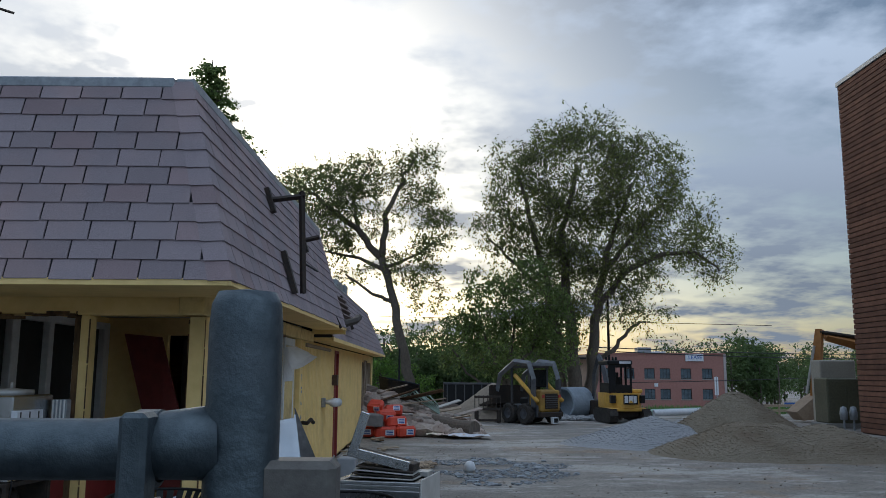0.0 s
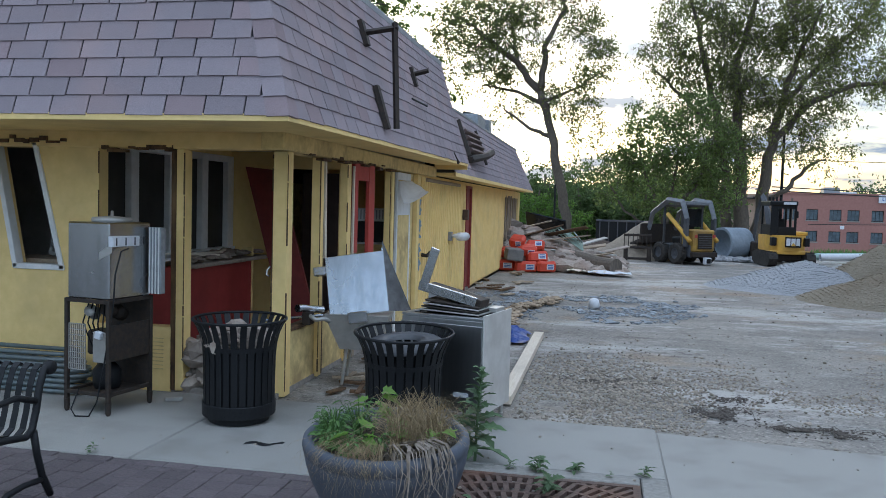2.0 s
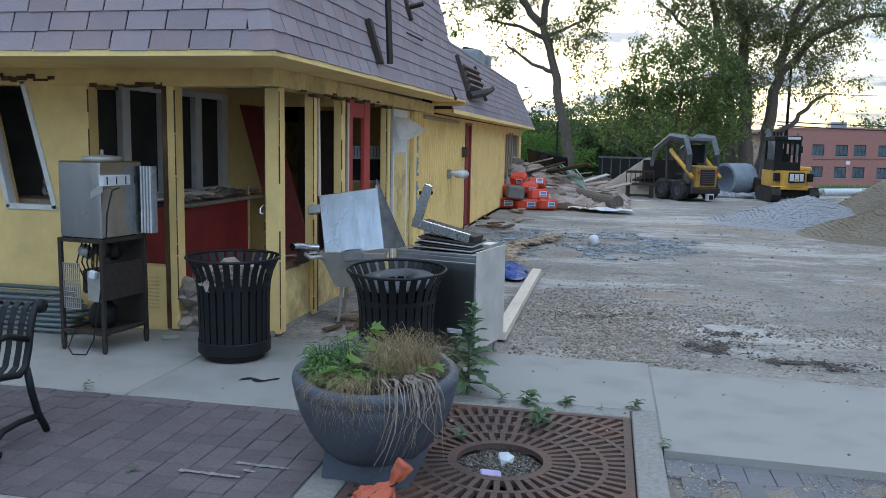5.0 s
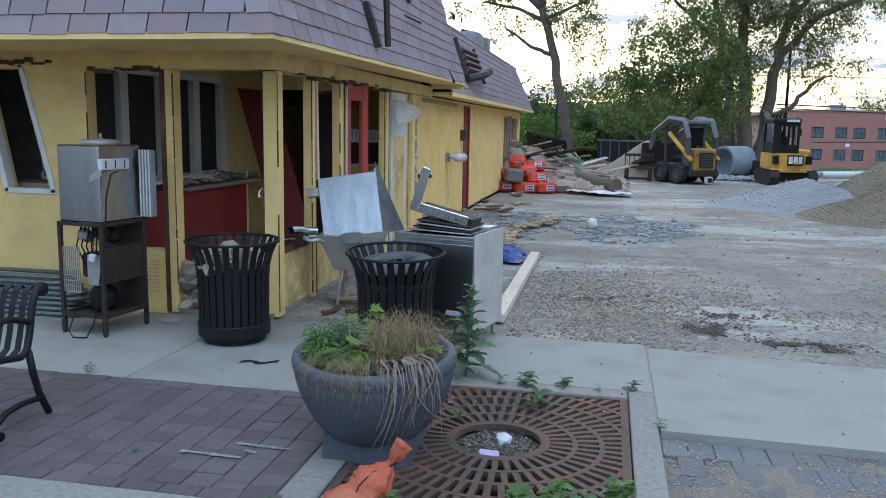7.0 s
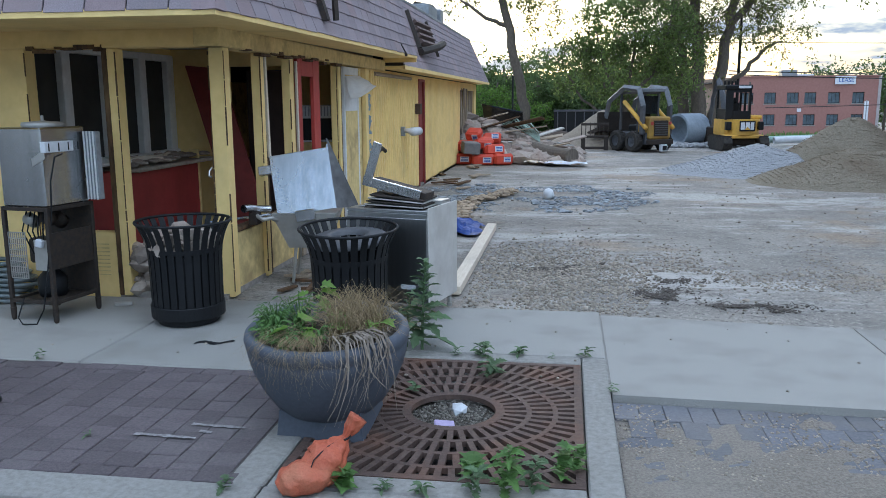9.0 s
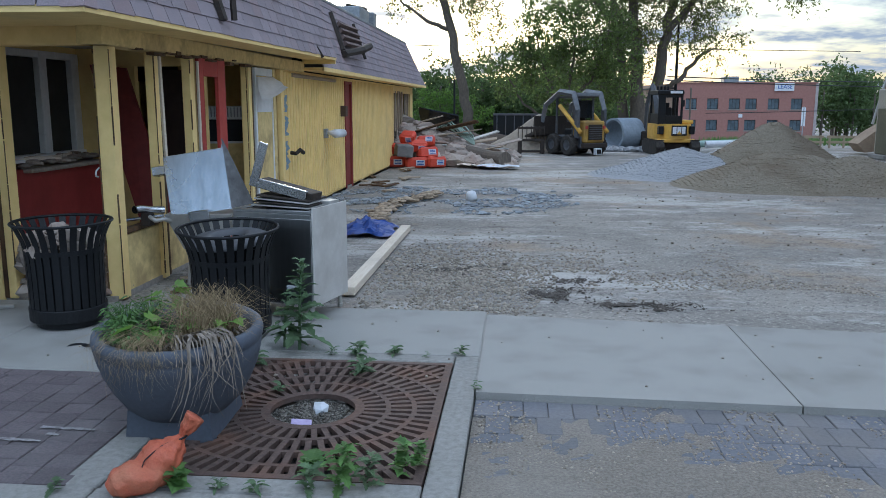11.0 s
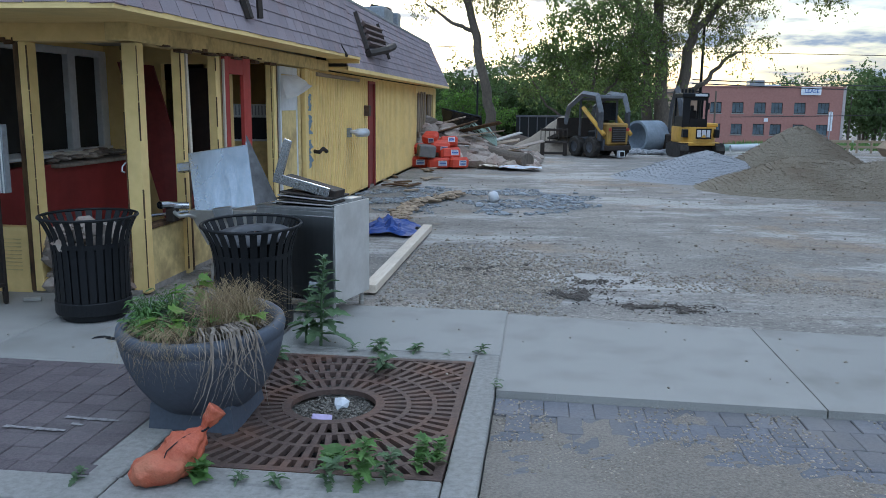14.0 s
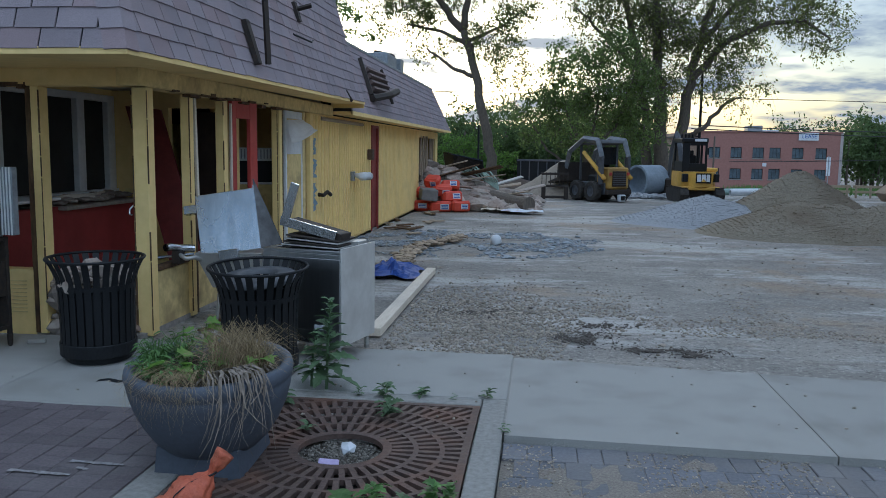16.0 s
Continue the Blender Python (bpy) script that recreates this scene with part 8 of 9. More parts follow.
# ---- far brick building ----
def far_building():
    t = thing("office_building", pose(-0.7, 0, 0), "two storey red brick office building with flat roof", "building")
    x0, x1, y, top, base = 22.4, 40.3, 112.0, 4.35, -3.7
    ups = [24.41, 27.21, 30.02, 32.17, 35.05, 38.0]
    w, rows = 0.72, ((0.98, 2.38), (-1.8, -0.42))
    wall = Mesh()
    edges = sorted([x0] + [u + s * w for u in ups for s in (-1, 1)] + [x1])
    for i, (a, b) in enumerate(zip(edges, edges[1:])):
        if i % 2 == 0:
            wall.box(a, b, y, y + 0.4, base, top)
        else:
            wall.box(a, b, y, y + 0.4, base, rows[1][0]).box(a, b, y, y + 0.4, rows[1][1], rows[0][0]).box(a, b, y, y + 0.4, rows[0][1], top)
    wall.object("wall", BRICK_RED, t)
    side = Mesh()
    side.add([(x0, y, base), (19.3, y + 18, base), (19.3, y + 18, top), (x0, y, top), (x0 + 0.4, y + 0.3, base), (19.7, y + 18, base), (19.7, y + 18, top), (x0 + 0.4, y + 0.3, top)],
             [(0, 3, 2, 1), (4, 5, 6, 7), (3, 7, 6, 2), (1, 2, 6, 5)])
    # sunlight on the receding side is put into this lighter tan
    side.object("side_wall", mat("sunlit_tan_wall", (0.36, 0.26, 0.2), (0.31, 0.22, 0.17), scale=2, bump=0.05), t)
    Mesh().box(x1, x1 + 0.35, y - 0.05, y + 18, base, top + 0.05).object("end_wall", mat("pale_quoin", (0.42, 0.38, 0.36), (0.35, 0.31, 0.3), scale=4), t)
    Mesh().box(x0 - 0.1, x1 + 0.2, y - 0.12, y + 0.5, top, top + 0.16).object("coping", BRICK_RED, t)
    Mesh().box(19.9, x1, y + 0.45, y + 18, top - 0.7, top - 0.5).object("roof", ROOF_UNDER, t)
    pane_mat = mat("far_window_glass", (0.10, 0.14, 0.17), (0.05, 0.07, 0.085), rough=0.15, scale=1.5, bump=0, spec=0.6)
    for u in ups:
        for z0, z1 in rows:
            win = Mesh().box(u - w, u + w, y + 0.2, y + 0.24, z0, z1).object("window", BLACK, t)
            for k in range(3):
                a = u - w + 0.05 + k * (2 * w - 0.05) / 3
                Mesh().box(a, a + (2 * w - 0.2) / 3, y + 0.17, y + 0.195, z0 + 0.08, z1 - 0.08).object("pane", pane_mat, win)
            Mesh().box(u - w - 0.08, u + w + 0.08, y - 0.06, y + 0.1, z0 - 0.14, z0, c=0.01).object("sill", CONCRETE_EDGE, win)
    Mesh().box(30.88 - 0.25, 30.88 + 0.25, y - 0.06, y - 0.005, -0.1, 0.35).object("wall_sign", WHITE_PLASTIC, t)
    Mesh().box(29.22, 31.17, y + 3, y + 5, top - 0.5, top + 1.0, c=0.05).object("roof_unit", METAL_TRIM, t)
    Mesh().box(31.17, 33.54, y + 4, y + 6, top - 0.5, top + 0.45, c=0.05).object("roof_unit", WHITE_PLASTIC, t)
    # banner on the roof edge
    b = thing("banner", pose(35.55, y - 0.16, top - 0.52), "white banner with blue letters on the roof edge", "banner")
    Mesh().box(-1.25, 1.25, -0.02, 0.02, -0.45, 0.55).object("cloth", WHITE_PLASTIC, b)
    cu = bpy.data.curves.new("letters", "FONT")
    cu.body, cu.size, cu.align_x, cu.align_y, cu.extrude = "LEASE", 0.72, "CENTER", "CENTER", 0.01
    tmp = new("letters_source", cu)
    dg = bpy.context.evaluated_depsgraph_get()
    me = bpy.data.meshes.new_from_object(tmp.evaluated_get(dg))
    bpy.data.objects.remove(tmp)
    me.materials.clear()
    me.materials.append(BLUE_PRINT)
    lt = new("letters", me)
    lt.parent = b
    lt.matrix_basis = pose(0.08, -0.04, 0.05, 90, 0, 0)
    # tall sign post
    s = thing("sign_post", pose(33.0, 96.0, terrain(33, 96)), "tall thin white sign post by the far street", "sign")
    Mesh().tube([(0, 0, 0), (0, 0, 5.0)], 0.06, 6).object("post", METAL_TRIM, s)
    Mesh().box(-0.22, 0.22, -0.03, 0.03, 2.8, 4.9).object("panel", WHITE_PLASTIC, s)


far_building()


def side_building():
    """Brown brick building across the lot, with what stands at its corner."""
    t = thing("brick_building", Matrix.Identity(4), "tall brown brick building with plain ribbed courses", "building")
    x, y0, y1, top = 12.1, 6.0, 23.0, 10.55
    Mesh().box(x + 0.02, x + 14, y0, y1 - 0.02, -0.1, top).object("core", mat("dark_mortar", (0.07, 0.05, 0.04), (0.05, 0.035, 0.03)), t)
    br = mat("brown_brick", (0.235, 0.115, 0.068), (0.17, 0.08, 0.05), rough=0.9, scale=5, bump=0.2, rand=0.18, stain=(0.12, 0.06, 0.045))
    n = 70
    h = top / n
    first = Mesh().box(0, 0.04, 0, y1 - y0, 0.012, h - 0.012, c=0.006).object("brick_course", br, t)
    first.matrix_basis = pose(x - 0.02, y0, 0)
    for k in range(1, n):
        piece("brick_course", first.data, pose(x - 0.02, y0, k * h), t)
    Mesh().box(x - 0.06, x + 14, y0, y1 + 0.04, top, top + 0.14, c=0.01).object("coping", METAL_TRIM, t)
    g = thing("transformer_box", pose(12.7, 25.4, 0.0, 0, 0, 0), "tall dark green utility cabinet on a concrete pad", "utility cabinet")
    Mesh().box(-0.75, 0.75, -0.55, 0.55, 0.0, 0.14, c=0.02).object("pad", CONCRETE_EDGE, g)
    Mesh().box(-0.62, 0.62, -0.45, 0.45, 0.141, 1.55, c=0.03).object("case", mat("olive_enamel", (0.12, 0.115, 0.07), (0.09, 0.085, 0.055), rough=0.5), g)
    for xx in (-0.3, 0.3):
        Mesh().box(xx - 0.27, xx + 0.27, -0.47, -0.451, 0.22, 1.45, c=0.008).object("door", MATS["olive_enamel"], g)
    Mesh().box(-0.3, 0.9, 0.6, 1.3, 0.0, 2.15, c=0.04).object("rear_case", mat("cream_enamel", (0.4, 0.37, 0.3), (0.33, 0.3, 0.25), rough=0.5), g)
    m = thing("gas_meter", pose(12.0, 23.8, 0), "grey gas meters on short pipes by the corner", "gas meter")
    for k in range(2):
        Mesh().lathe([(0.0, 0.3), (0.1, 0.32), (0.12, 0.5), (0.08, 0.7), (0.0, 0.72)], 14, pose(0.3 * k, 0, 0)).object("meter", METAL_TRIM, m, True)
        Mesh().tube([(0.3 * k, 0, 0), (0.3 * k, 0, 0.35)], 0.03, 8).object("pipe", METAL_TRIM, m)
    e = thing("orange_excavator", pose(14.4, 28.4, 0), "orange excavator with its arm and bucket lowered", "excavator")
    org = mat("worn_orange", (0.42, 0.19, 0.045), (0.33, 0.14, 0.035), rough=0.6, scale=6, bump=0.1, stain=(0.2, 0.12, 0.07))
    Mesh().tube([(2.6, 0.4, 1.9), (0.9, 0.2, 2.75), (-0.6, 0.0, 3.05)], [0.3, 0.26, 0.16], 4).object("boom", org, e)
    Mesh().tube([(-0.8, 0.0, 3.3), (-0.95, 0.0, 2.2), (-1.15, 0.0, 0.9)], [0.16, 0.22, 0.14], 4).object("arm", org, e)
    Mesh().tube([(-0.85, -0.1, 3.2), (1.2, 0.1, 2.95)], 0.07, 8).object("cylinder", BLACK_RUSTY, e)
    Mesh().tube([(-1.1, -0.15, 2.7), (-1.45, -0.1, 1.0)], 0.05, 8).object("bucket_cylinder", STEEL_DULL, e)
    b = Mesh()
    pr = [(-1.1, 1.0), (-1.5, 0.75), (-2.0, 0.35), (-1.75, 0.05), (-1.2, 0.12), (-0.95, 0.5)]
    k = len(pr)
    b.add([(a, s * 0.45, z) for s in (-1, 1) for a, z in pr], [tuple(range(k)), tuple(range(2 * k - 1, k - 1, -1))] + [(i, k + i, k + (i + 1) % k, (i + 1) % k) for i in range(k)])
    b.object("bucket", mat("dusty_bucket", (0.34, 0.26, 0.18), (0.26, 0.19, 0.13), scale=8), e)
    Mesh().box(2.0, 4.6, -1.0, 1.4, 0.8, 2.2, c=0.1).object("body", org, e)
    Mesh().box(1.8, 4.6, -1.3, -0.7, 0.0, 0.8, c=0.15).object("track", RUBBER, e)
    s = thing("lot_sign", pose(32.6, 75.0, terrain(32.6, 75)), "blue and white sign board on two posts", "sign")
    Mesh().box(-0.6, 0.6, -0.03, 0.03, 1.25, 2.1).object("board", BLUE_PRINT, s)
    for z in (1.32, 1.56, 1.78):
        Mesh().box(-0.48, 0.48, -0.04, -0.031, z, z + 0.09).object("print_bar", WHITE_PLASTIC, s)
    Mesh().box(-0.55, 0.55, -0.03, 0.03, 0.6, 1.1).object("lower_board", METAL_TRIM, s)
    for xx in (-0.5, 0.5):
        Mesh().tube([(xx, 0.05, 0), (xx, 0.05, 2.0)], 0.04, 6).object("post", METAL_TRIM, s)


side_building()


# ---- trees ----
def leaf_cards(mesh, rng, c, n, spread, size, droop=0.0):
    """Scatters small single leaves round a point."""
    for k in range(n):
        p = Vector((c[0] + rng.gauss(0, spread), c[1] + rng.gauss(0, spread), c[2] + rng.gauss(0, spread * 0.7)))
        if droop:
            p.z -= abs(rng.gauss(0, droop))
        a, b = rng.uniform(0, 6.283), rng.uniform(-1.0, 1.0)
        d = Vector((math.cos(a) * math.cos(b), math.sin(a) * math.cos(b), math.sin(b) - 0.5)).normalized()
        e = d.cross(Vector((rng.uniform(-1, 1), rng.uniform(-1, 1), rng.uniform(-1, 1)))).normalized()
        s = size * rng.uniform(0.6, 1.3)
        mesh.v += [tuple(p), tuple(p + d * (0.5 * s) + e * (0.26 * s)), tuple(p + d * s), tuple(p + d * (0.5 * s) - e * (0.26 * s))]
        k0 = len(mesh.v) - 4
        mesh.f.append((k0, k0 + 1, k0 + 2, k0 + 3))


def leaf_cloud(name, points, size, material, parent, seed, hang=0.5, width=0.24):
    """Many small single leaves, one at each point, in one mesh."""
    r = np.random.default_rng(seed)
    p = np.array(points, dtype=float)
    n = len(p)
    d = r.normal(size=(n, 3))
    d[:, 2] -= hang
    d /= np.linalg.norm(d, axis=1, keepdims=True)
    e = np.cross(d, r.normal(size=(n, 3)))
    e /= np.linalg.norm(e, axis=1, keepdims=True) + 1e-9
    k = size * r.uniform(0.55, 1.35, (n, 1))
    quad = np.stack([p, p + d * k * 0.5 + e * k * width, p + d * k, p + d * k * 0.5 - e * k * width], axis=1).reshape(-1, 3)
    me = bpy.data.meshes.new(name)
    me.vertices.add(4 * n)
    me.vertices.foreach_set("co", quad.ravel())
    me.loops.add(4 * n)
    me.loops.foreach_set("vertex_index", np.arange(4 * n, dtype=np.int32))
    me.polygons.add(n)
    me.polygons.foreach_set("loop_start", np.arange(0, 4 * n, 4, dtype=np.int32))
    me.materials.append(material)
    me.update(calc_edges=True)
    ob = new(name, me)
    if parent is not None:
        ob.parent = parent
    ob["kind"] = "stuff"
    return ob


def broadleaf(name, base, limbs, lobes, clusters, per, size, spread, material, label, seed, droop=0.0, radius=0.3, shell=0.35, bare=0.0, twigs=4):
    """A tree: thick limbs as given, branches grown to clusters spread through the lobes, leafy twigs round the clusters."""
    rng = random.Random(seed)
    t = thing(name, pose(*base), label, "tree", "trees behind the lot")
    wood = Mesh()
    nodes = []
    for path, r0, r1 in limbs:
        pts = []
        for a, b in zip(path, path[1:]):
            for s in range(5):
                q = Vector(a).lerp(Vector(b), s / 5)
                pts.append(q + Vector((rng.gauss(0, 0.06), rng.gauss(0, 0.06), 0)) * (1 if pts else 0))
        pts.append(Vector(path[-1]))
        rad = [r0 + (r1 - r0) * i / (len(pts) - 1) for i in range(len(pts))]
        wood.tube(pts, rad, 9)
        nodes += [(p, r) for p, r in zip(pts[4:], rad[4:])]
    cl = []
    vol = [l[3] * l[4] * l[5] for l in lobes]
    for k in range(clusters):
        l = rng.choices(lobes, vol)[0]
        d = Vector((rng.gauss(0, 1), rng.gauss(0, 1), rng.gauss(0, 1))).normalized()
        r = (shell + (1 - shell) * rng.random()) ** 0.6
        c = Vector((l[0] + d.x * l[3] * r, l[1] + d.y * l[4] * r, l[2] + d.z * l[5] * r))
        c += Vector((noise.noise(c * 0.5), 0, noise.noise(c * 0.5 + Vector((9, 0, 0))))) * 0.6
        cl.append(c)
    root = Vector(limbs[0][0][-1])
    cl.sort(key=lambda c: (c - root).length)
    leaves = []
    for c in cl:
        p, r = min(nodes, key=lambda q: (q[0] - c).length + 0.35 * max(0, q[0].z - c.z))
        L = (c - p).length
        if L > 0.05:
            r2 = max(0.006, min(r * 0.5, 0.007 + 0.009 * L))
            mid = p.lerp(c, 0.5) + Vector((rng.gauss(0, 0.12), rng.gauss(0, 0.12), 0.12)) * min(1, L)
            q1, q3 = p.lerp(mid, 0.5), mid.lerp(c, 0.5)
            wood.tube([p, q1, mid, q3, c], [r2, r2 * 0.85, r2 * 0.7, r2 * 0.5, 0.004], 4, False)
            nodes += [(mid, max(r2 * 0.8, 0.02)), (c, 0.02)]
        full = rng.random() >= bare
        away = (c - p).normalized() if L > 0.05 else Vector((0, 0, 1))
        for w in range(twigs):
            d = (Vector((rng.gauss(0, 1), rng.gauss(0, 1), rng.gauss(0, 0.8))).normalized() + away * 0.6).normalized()
            ln = spread * rng.uniform(0.6, 1.6)
            m1 = c + d * ln * 0.55
            end = c + d * ln - Vector((0, 0, droop * rng.uniform(0.3, 1.3)))
            wood.tube([c, m1, end], [0.007, 0.005, 0.003], 3, False)
            if not full:
                continue
            for q in range(int(per * rng.uniform(0.4, 1.5))):
                f = rng.uniform(0.1, 1.1)
                b = c.lerp(m1, f * 2) if f < 0.5 else m1.lerp(end, f * 2 - 1)
                leaves.append((b.x + rng.gauss(0, 0.06), b.y + rng.gauss(0, 0.06), b.z + rng.gauss(0, 0.06)))
    wood.object("trunk", BARK, t, True)
    leaf_cloud("crown", leaves, size, material, t, seed + 100, 0.4 + droop)


def trees():
    broadleaf("locust_tree", (-1.5, 42, -0.25),
              [([(0, 0, -0.2), (-0.5, 0, 2.6), (-0.95, 0, 5.2), (-1.8, 0, 8.0)], 0.29, 0.19), ([(-1.8, 0, 8.0), (-3.2, 0.4, 9.6), (-5.2, 0, 11.2), (-6.4, -0.3, 11.9)], 0.22, 0.06),
               ([(-1.8, 0, 8.0), (-1.6, -0.4, 10.2), (-0.7, 0, 12.2), (0.1, 0, 13.8)], 0.2, 0.05), ([(-3.2, 0.4, 9.6), (-3.4, 0.9, 11.5), (-2.8, 1.2, 13.2)], 0.13, 0.05),
               ([(-1.1, 0, 5.6), (-2.2, -0.5, 6.0), (-3.6, -0.8, 7.0)], 0.13, 0.05), ([(-1.3, 0, 7.2), (-3.0, 0.3, 8.0), (-4.9, 0.6, 8.4)], 0.14, 0.05), ([(-1.6, 0, 7.4), (0.2, 0.5, 8.3), (1.2, 0.4, 9.0)], 0.1, 0.04)],
              [(-5.2, 0, 11.3, 2.5, 2.2, 1.7), (-2.7, 0.5, 12.6, 1.7, 1.8, 1.4), (0.1, 0, 12.4, 1.5, 1.6, 1.9), (0.9, 0, 9.4, 1.3, 1.4, 1.5), (-4.9, 0.3, 8.8, 2.0, 1.8, 1.0), (-6.4, -0.2, 12.0, 1.3, 1.3, 1.2), (0.6, 0, 6.2, 1.0, 1.0, 1.6), (-2.4, 0, 9.8, 1.6, 1.5, 1.2), (-0.4, 0, 7.6, 1.5, 1.2, 1.1), (-3.3, 0.2, 7.2, 1.5, 1.2, 0.8)],
              1300, 7, 0.16, 0.55, TREE_LEAF, "sparse tall locust tree with a leaning trunk", 3, 0.14, bare=0.16)
    broadleaf("willow_tree", (7.0, 42, -0.25),
              [([(0, 0, -0.2), (-0.1, 0, 3.0), (-0.4, 0, 6.5), (-0.5, 0.2, 9.6), (0.3, 0, 13.2)], 0.42, 0.09), ([(0.75, 0, -0.2), (0.9, 0, 2.8), (1.3, 0, 6.0), (2.1, 0.3, 9.0), (3.3, 0, 12.2)], 0.38, 0.07),
               ([(-0.6, 0.3, -0.2), (-0.8, 0.3, 3.4), (-1.5, 0.2, 7.2), (-2.4, 0, 10.4), (-3.0, 0.3, 13.0)], 0.3, 0.06), ([(1.2, 0, 5.4), (2.9, -0.3, 7.4), (4.9, 0, 8.3), (6.6, 0, 8.4), (7.9, 0.2, 7.4)], 0.2, 0.05),
               ([(0.85, 0, 2.4), (1.9, -0.5, 3.1), (2.9, -0.8, 4.4), (3.5, -0.9, 4.6)], 0.16, 0.04), ([(-1.2, 0.2, 5.8), (-3.0, 0, 7.6), (-4.6, 0.4, 9.2)], 0.15, 0.05), ([(1.6, 0.2, 7.2), (3.6, 0.6, 9.6), (5.2, 0.5, 11.4)], 0.15, 0.05)],
              [(0.4, 0, 12.6, 3.6, 3.2, 3.0), (-2.7, 0, 12.0, 2.2, 2.4, 2.6), (3.6, 0, 12.2, 2.6, 2.6, 2.8), (5.4, 0, 9.9, 2.3, 2.4, 2.0), (7.2, 0.2, 8.2, 1.4, 1.5, 1.6), (-4.0, 0, 9.6, 1.6, 2.0, 1.7), (1.2, 0, 8.6, 3.6, 2.6, 1.8), (-1.8, 0, 7.6, 2.2, 2.0, 1.6), (3.3, -0.8, 5.0, 1.5, 1.2, 1.0), (0.2, 0, 15.0, 2.4, 2.0, 1.1), (-1.0, 0, 4.5, 1.5, 1.2, 1.6), (0.9, 0, 6.2, 2.8, 2.0, 1.7), (-0.6, 0.2, 9.6, 2.6, 2.2, 1.6), (3.0, 0, 7.6, 2.2, 1.6, 1.3)],
              2300, 6, 0.165, 0.66, TREE_LEAF, "large spreading willow with several trunks and drooping leaves", 8, 0.35, shell=0.4, bare=0.08, twigs=5)
    broadleaf("young_tree", (3.1, 38.8, -0.15),
              [([(0, 0, -0.2), (0.1, 0, 2.2), (0.4, 0, 5.0)], 0.16, 0.04), ([(0, 0, 1.0), (-0.9, 0.1, 3.0), (-1.5, 0, 5.2)], 0.11, 0.03), ([(0.05, 0, 1.6), (1.4, 0, 3.2), (2.0, 0, 5.4)], 0.1, 0.03), ([(0, 0, 0.6), (-2.0, 0, 1.8), (-2.8, 0, 3.2)], 0.08, 0.03)],
              [(-0.9, 0, 5.0, 1.5, 1.4, 1.9), (1.3, 0, 5.2, 1.7, 1.4, 2.1), (-2.6, 0, 3.4, 1.2, 1.2, 1.7), (0.2, 0, 3.0, 2.4, 1.4, 1.7), (2.3, 0, 3.6, 1.2, 1.2, 1.8)],
              560, 8, 0.185, 0.52, TREE_LEAF_DARK, "dense dark green young tree behind the loader", 12, shell=0.55)
    broadleaf("young_tree", (-3.6, 44, -0.4),
              [([(0, 0, -0.2), (0.2, 0, 1.6), (0.3, 0, 3.0)], 0.12, 0.04), ([(0, 0, 0.6), (1.2, 0, 1.6), (1.7, 0, 2.6)], 0.08, 0.03)],
              [(0.2, 0, 1.8, 1.5, 1.2, 1.2), (1.9, 0, 1.4, 1.3, 1.2, 1.1), (-1.6, 0, 1.0, 1.3, 1.2, 1.0)], 150, 14, 0.14, 0.32, LEAF_BRIGHT, "low bright green sapling behind the rubble", 14)
    # tree behind the camera's left side whose branch hangs into view
    broadleaf("street_tree", (-6.6, 3.0, 0.0),
              [([(0, 0, -0.1), (0.05, 0, 2.0), (0.1, 0.1, 4.2)], 0.13, 0.08), ([(0.1, 0.1, 3.8), (0.9, 1.3, 4.8), (1.9, 2.7, 5.2), (2.15, 3.0, 5.0)], 0.06, 0.012), ([(0.1, 0.1, 4.1), (-0.8, -0.5, 5.5)], 0.05, 0.02)],
              [(2.0, 2.85, 5.0, 0.26, 0.3, 0.3), (-0.4, -0.3, 5.6, 1.0, 0.9, 0.7)], 60, 5, 0.07, 0.16, TREE_LEAF_DARK, "slim street tree with one branch over the roof", 15)
    # conifer beyond the roof
    rng = random.Random(19)
    t = thing("conifer", pose(-9.4, 30, 0), "tall ragged dark conifer behind the roof", "tree", "trees behind the lot")
    Mesh().tube([(0, 0, 0), (0.05, 0, 8), (0.0, 0, 14.0)], [0.28, 0.16, 0.02], 8).object("trunk", BARK, t, True)
    tw, nd = Mesh(), Mesh()
    for k in range(120):
        z = 4.5 + 9.3 * (k / 120) ** 0.8
        L = (14.3 - z) * 0.42 * rng.uniform(0.5, 1.35) + 0.3
        a = k * 2.4
        end = Vector((math.cos(a) * L, math.sin(a) * L, z - 0.25 * L + rng.uniform(-0.1, 0.35)))
        st = Vector((0, 0, z))
        tw.tube([st, st.lerp(end, 0.5) + Vector((0, 0, 0.1)), end], [0.035, 0.02, 0.008], 4, False)
        for s in range(int(7 + L * 9)):
            f = rng.uniform(0.2, 1.05)
            leaf_cards(nd, rng, st.lerp(end, f), 7, 0.09, 0.17, 0.06)
    tw.object("branches", BARK, t)
    nd.object("needles", TREE_LEAF_DARK, t)["kind"] = "stuff"


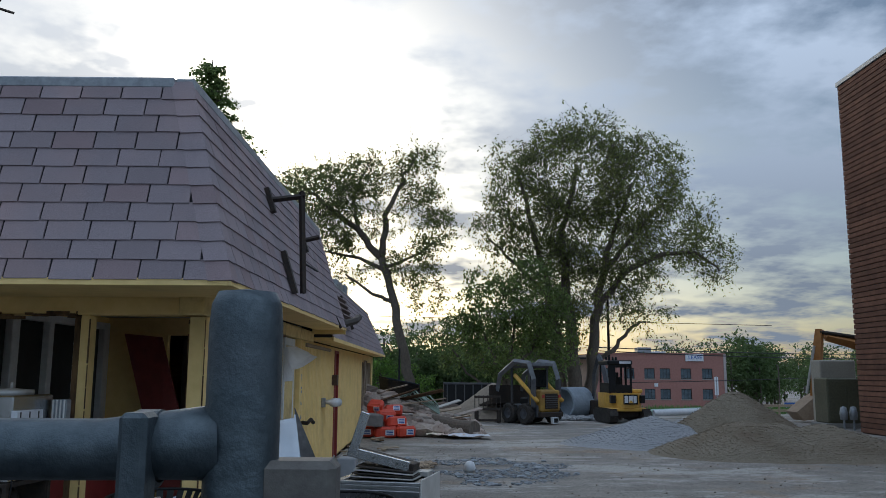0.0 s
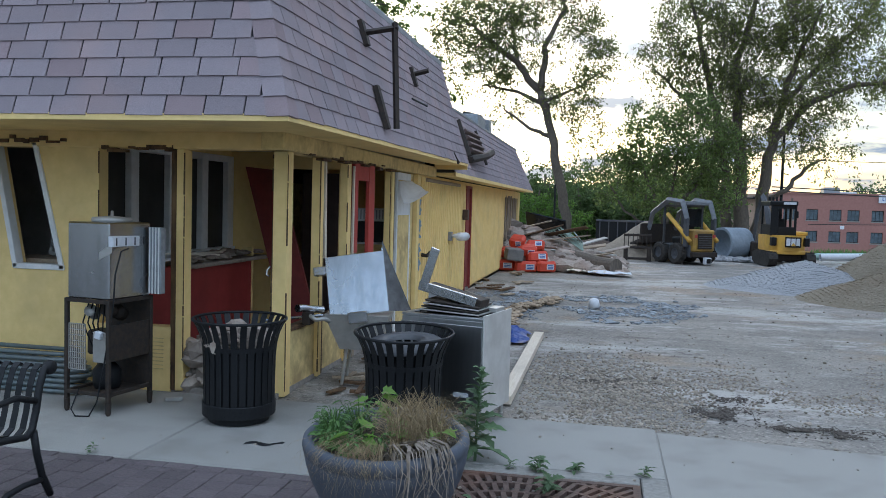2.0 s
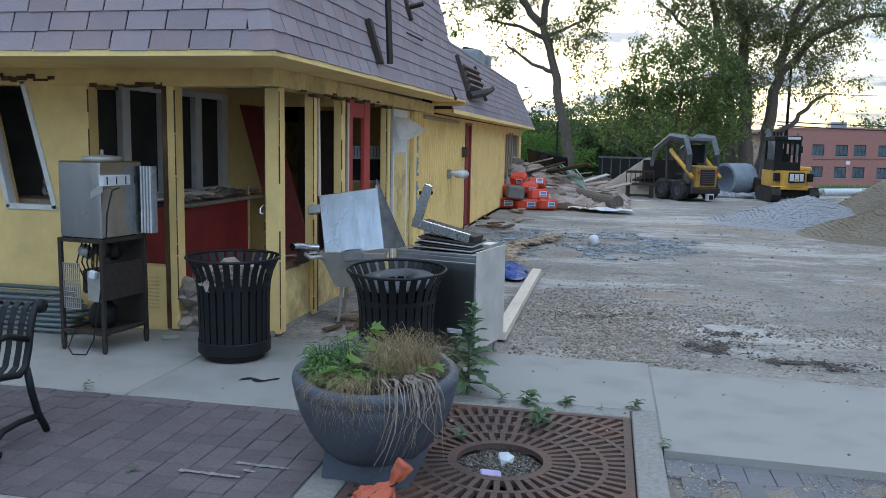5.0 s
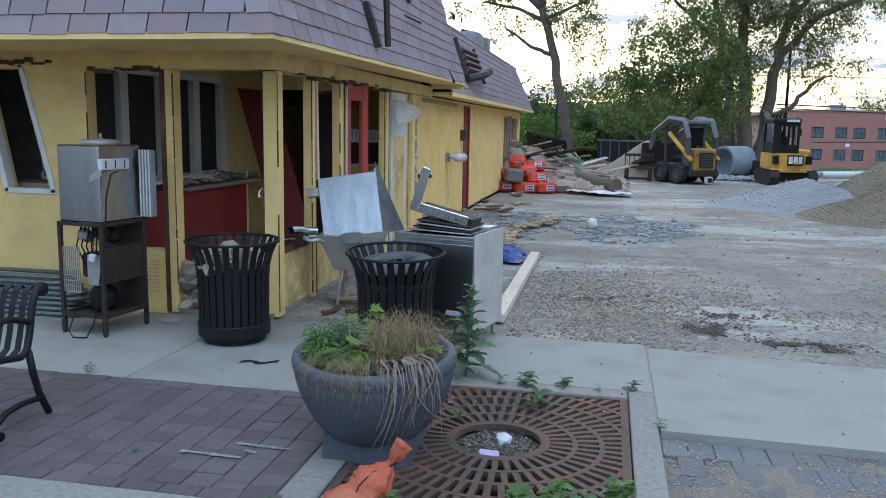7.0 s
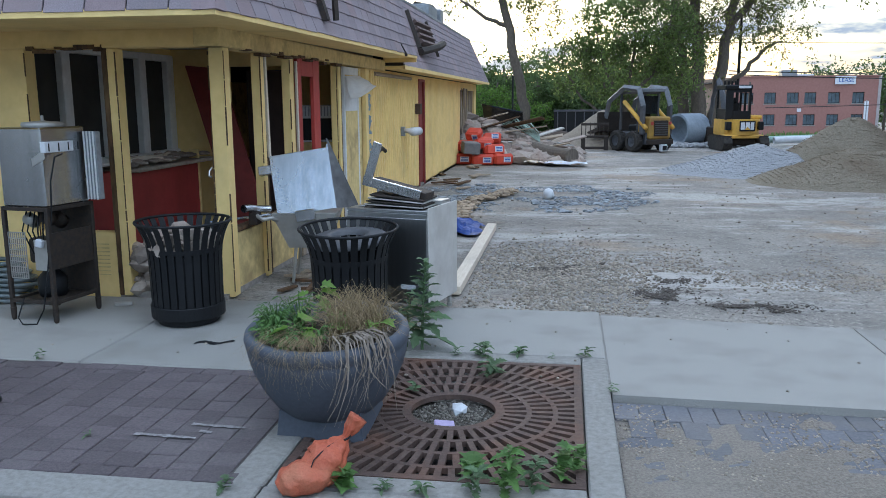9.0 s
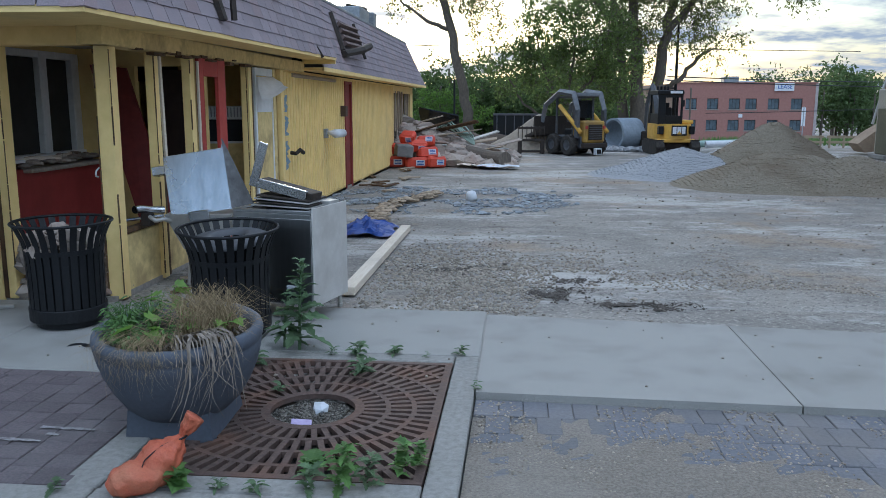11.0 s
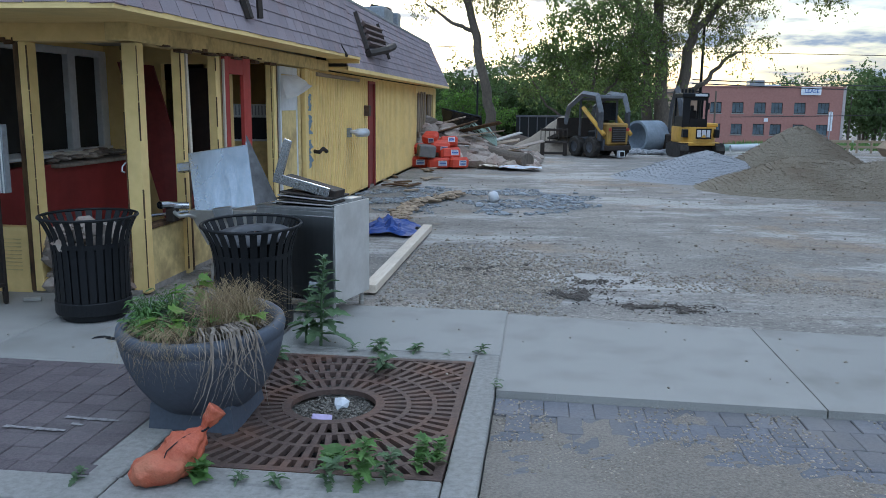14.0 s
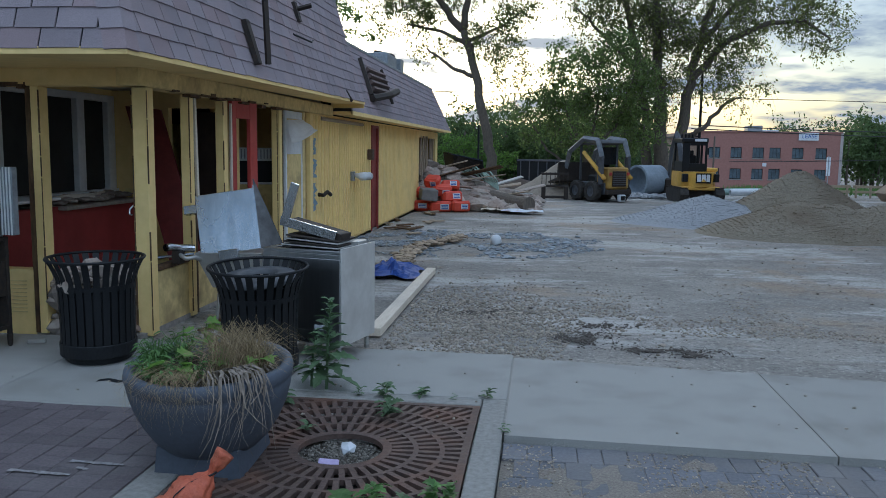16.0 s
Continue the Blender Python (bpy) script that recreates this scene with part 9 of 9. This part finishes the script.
trees()


def far_woods():
    rng = random.Random(23)
    wood, close, distant = Mesh(), [], []
    spots = []
    for k in range(34):
        spots.append((rng.uniform(-22, 9), rng.uniform(58, 74), rng.uniform(4.8, 8.2), 2.3))
    for k in range(26):
        spots.append((-9 + 0.62 * k + rng.uniform(-0.5, 0.5), rng.uniform(47, 56), rng.uniform(3.0, 5.2), 1.8))
    for k in range(16):
        spots.append((rng.uniform(-9, 8), rng.uniform(57, 64), rng.uniform(5.5, 7.5), 2.3))
    for k in range(46):
        x = rng.uniform(40, 96)
        spots.append((x, rng.uniform(122, 165), rng.uniform(8, 12.5), 3.6))
    for k in range(10):
        spots.append((rng.uniform(41, 50), rng.uniform(114, 120), rng.uniform(8.5, 11.5), 3.0))
    for k in range(12):
        spots.append((rng.uniform(9, 18), rng.uniform(125, 150), rng.uniform(4, 6.5), 3.0))
    for x, y, h, r in spots:
        z0 = terrain(x, y)
        wood.tube([(x, y, z0 - 0.3), (x, y, z0 + h * 0.75)], [0.2, 0.08], 6)
        near = y < 80
        for c in range(44):
            d = Vector((rng.gauss(0, 1), rng.gauss(0, 1), rng.gauss(0, 1))).normalized() * (rng.random() ** 0.4)
            c0 = (x + d.x * r, y + d.y * r, z0 + h * 0.58 + d.z * h * 0.45)
            for q in range(34 if near else 16):
                (close if near else distant).append((c0[0] + rng.gauss(0, 0.15 * r), c0[1] + rng.gauss(0, 0.15 * r), c0[2] + rng.gauss(0, 0.11 * r)))
    tagged(wood.object("woods_trunks", BARK), "trunks of the far woods", "trees", kind="stuff")
    woods = mat("woods_leaf", (0.12, 0.17, 0.06), (0.085, 0.13, 0.045), rough=0.7, scale=0.25, bump=0, island=0.35, translucent=0.45, stain=(0.1, 0.13, 0.04), stain_scale=0.08)
    tagged(leaf_cloud("woods", close, 0.26, woods, None, 231), "green woods behind the lot", "woods", kind="stuff")
    tagged(leaf_cloud("woods", distant, 0.6, woods, None, 232), "green far woods closing the view", "woods", kind="stuff")


far_woods()
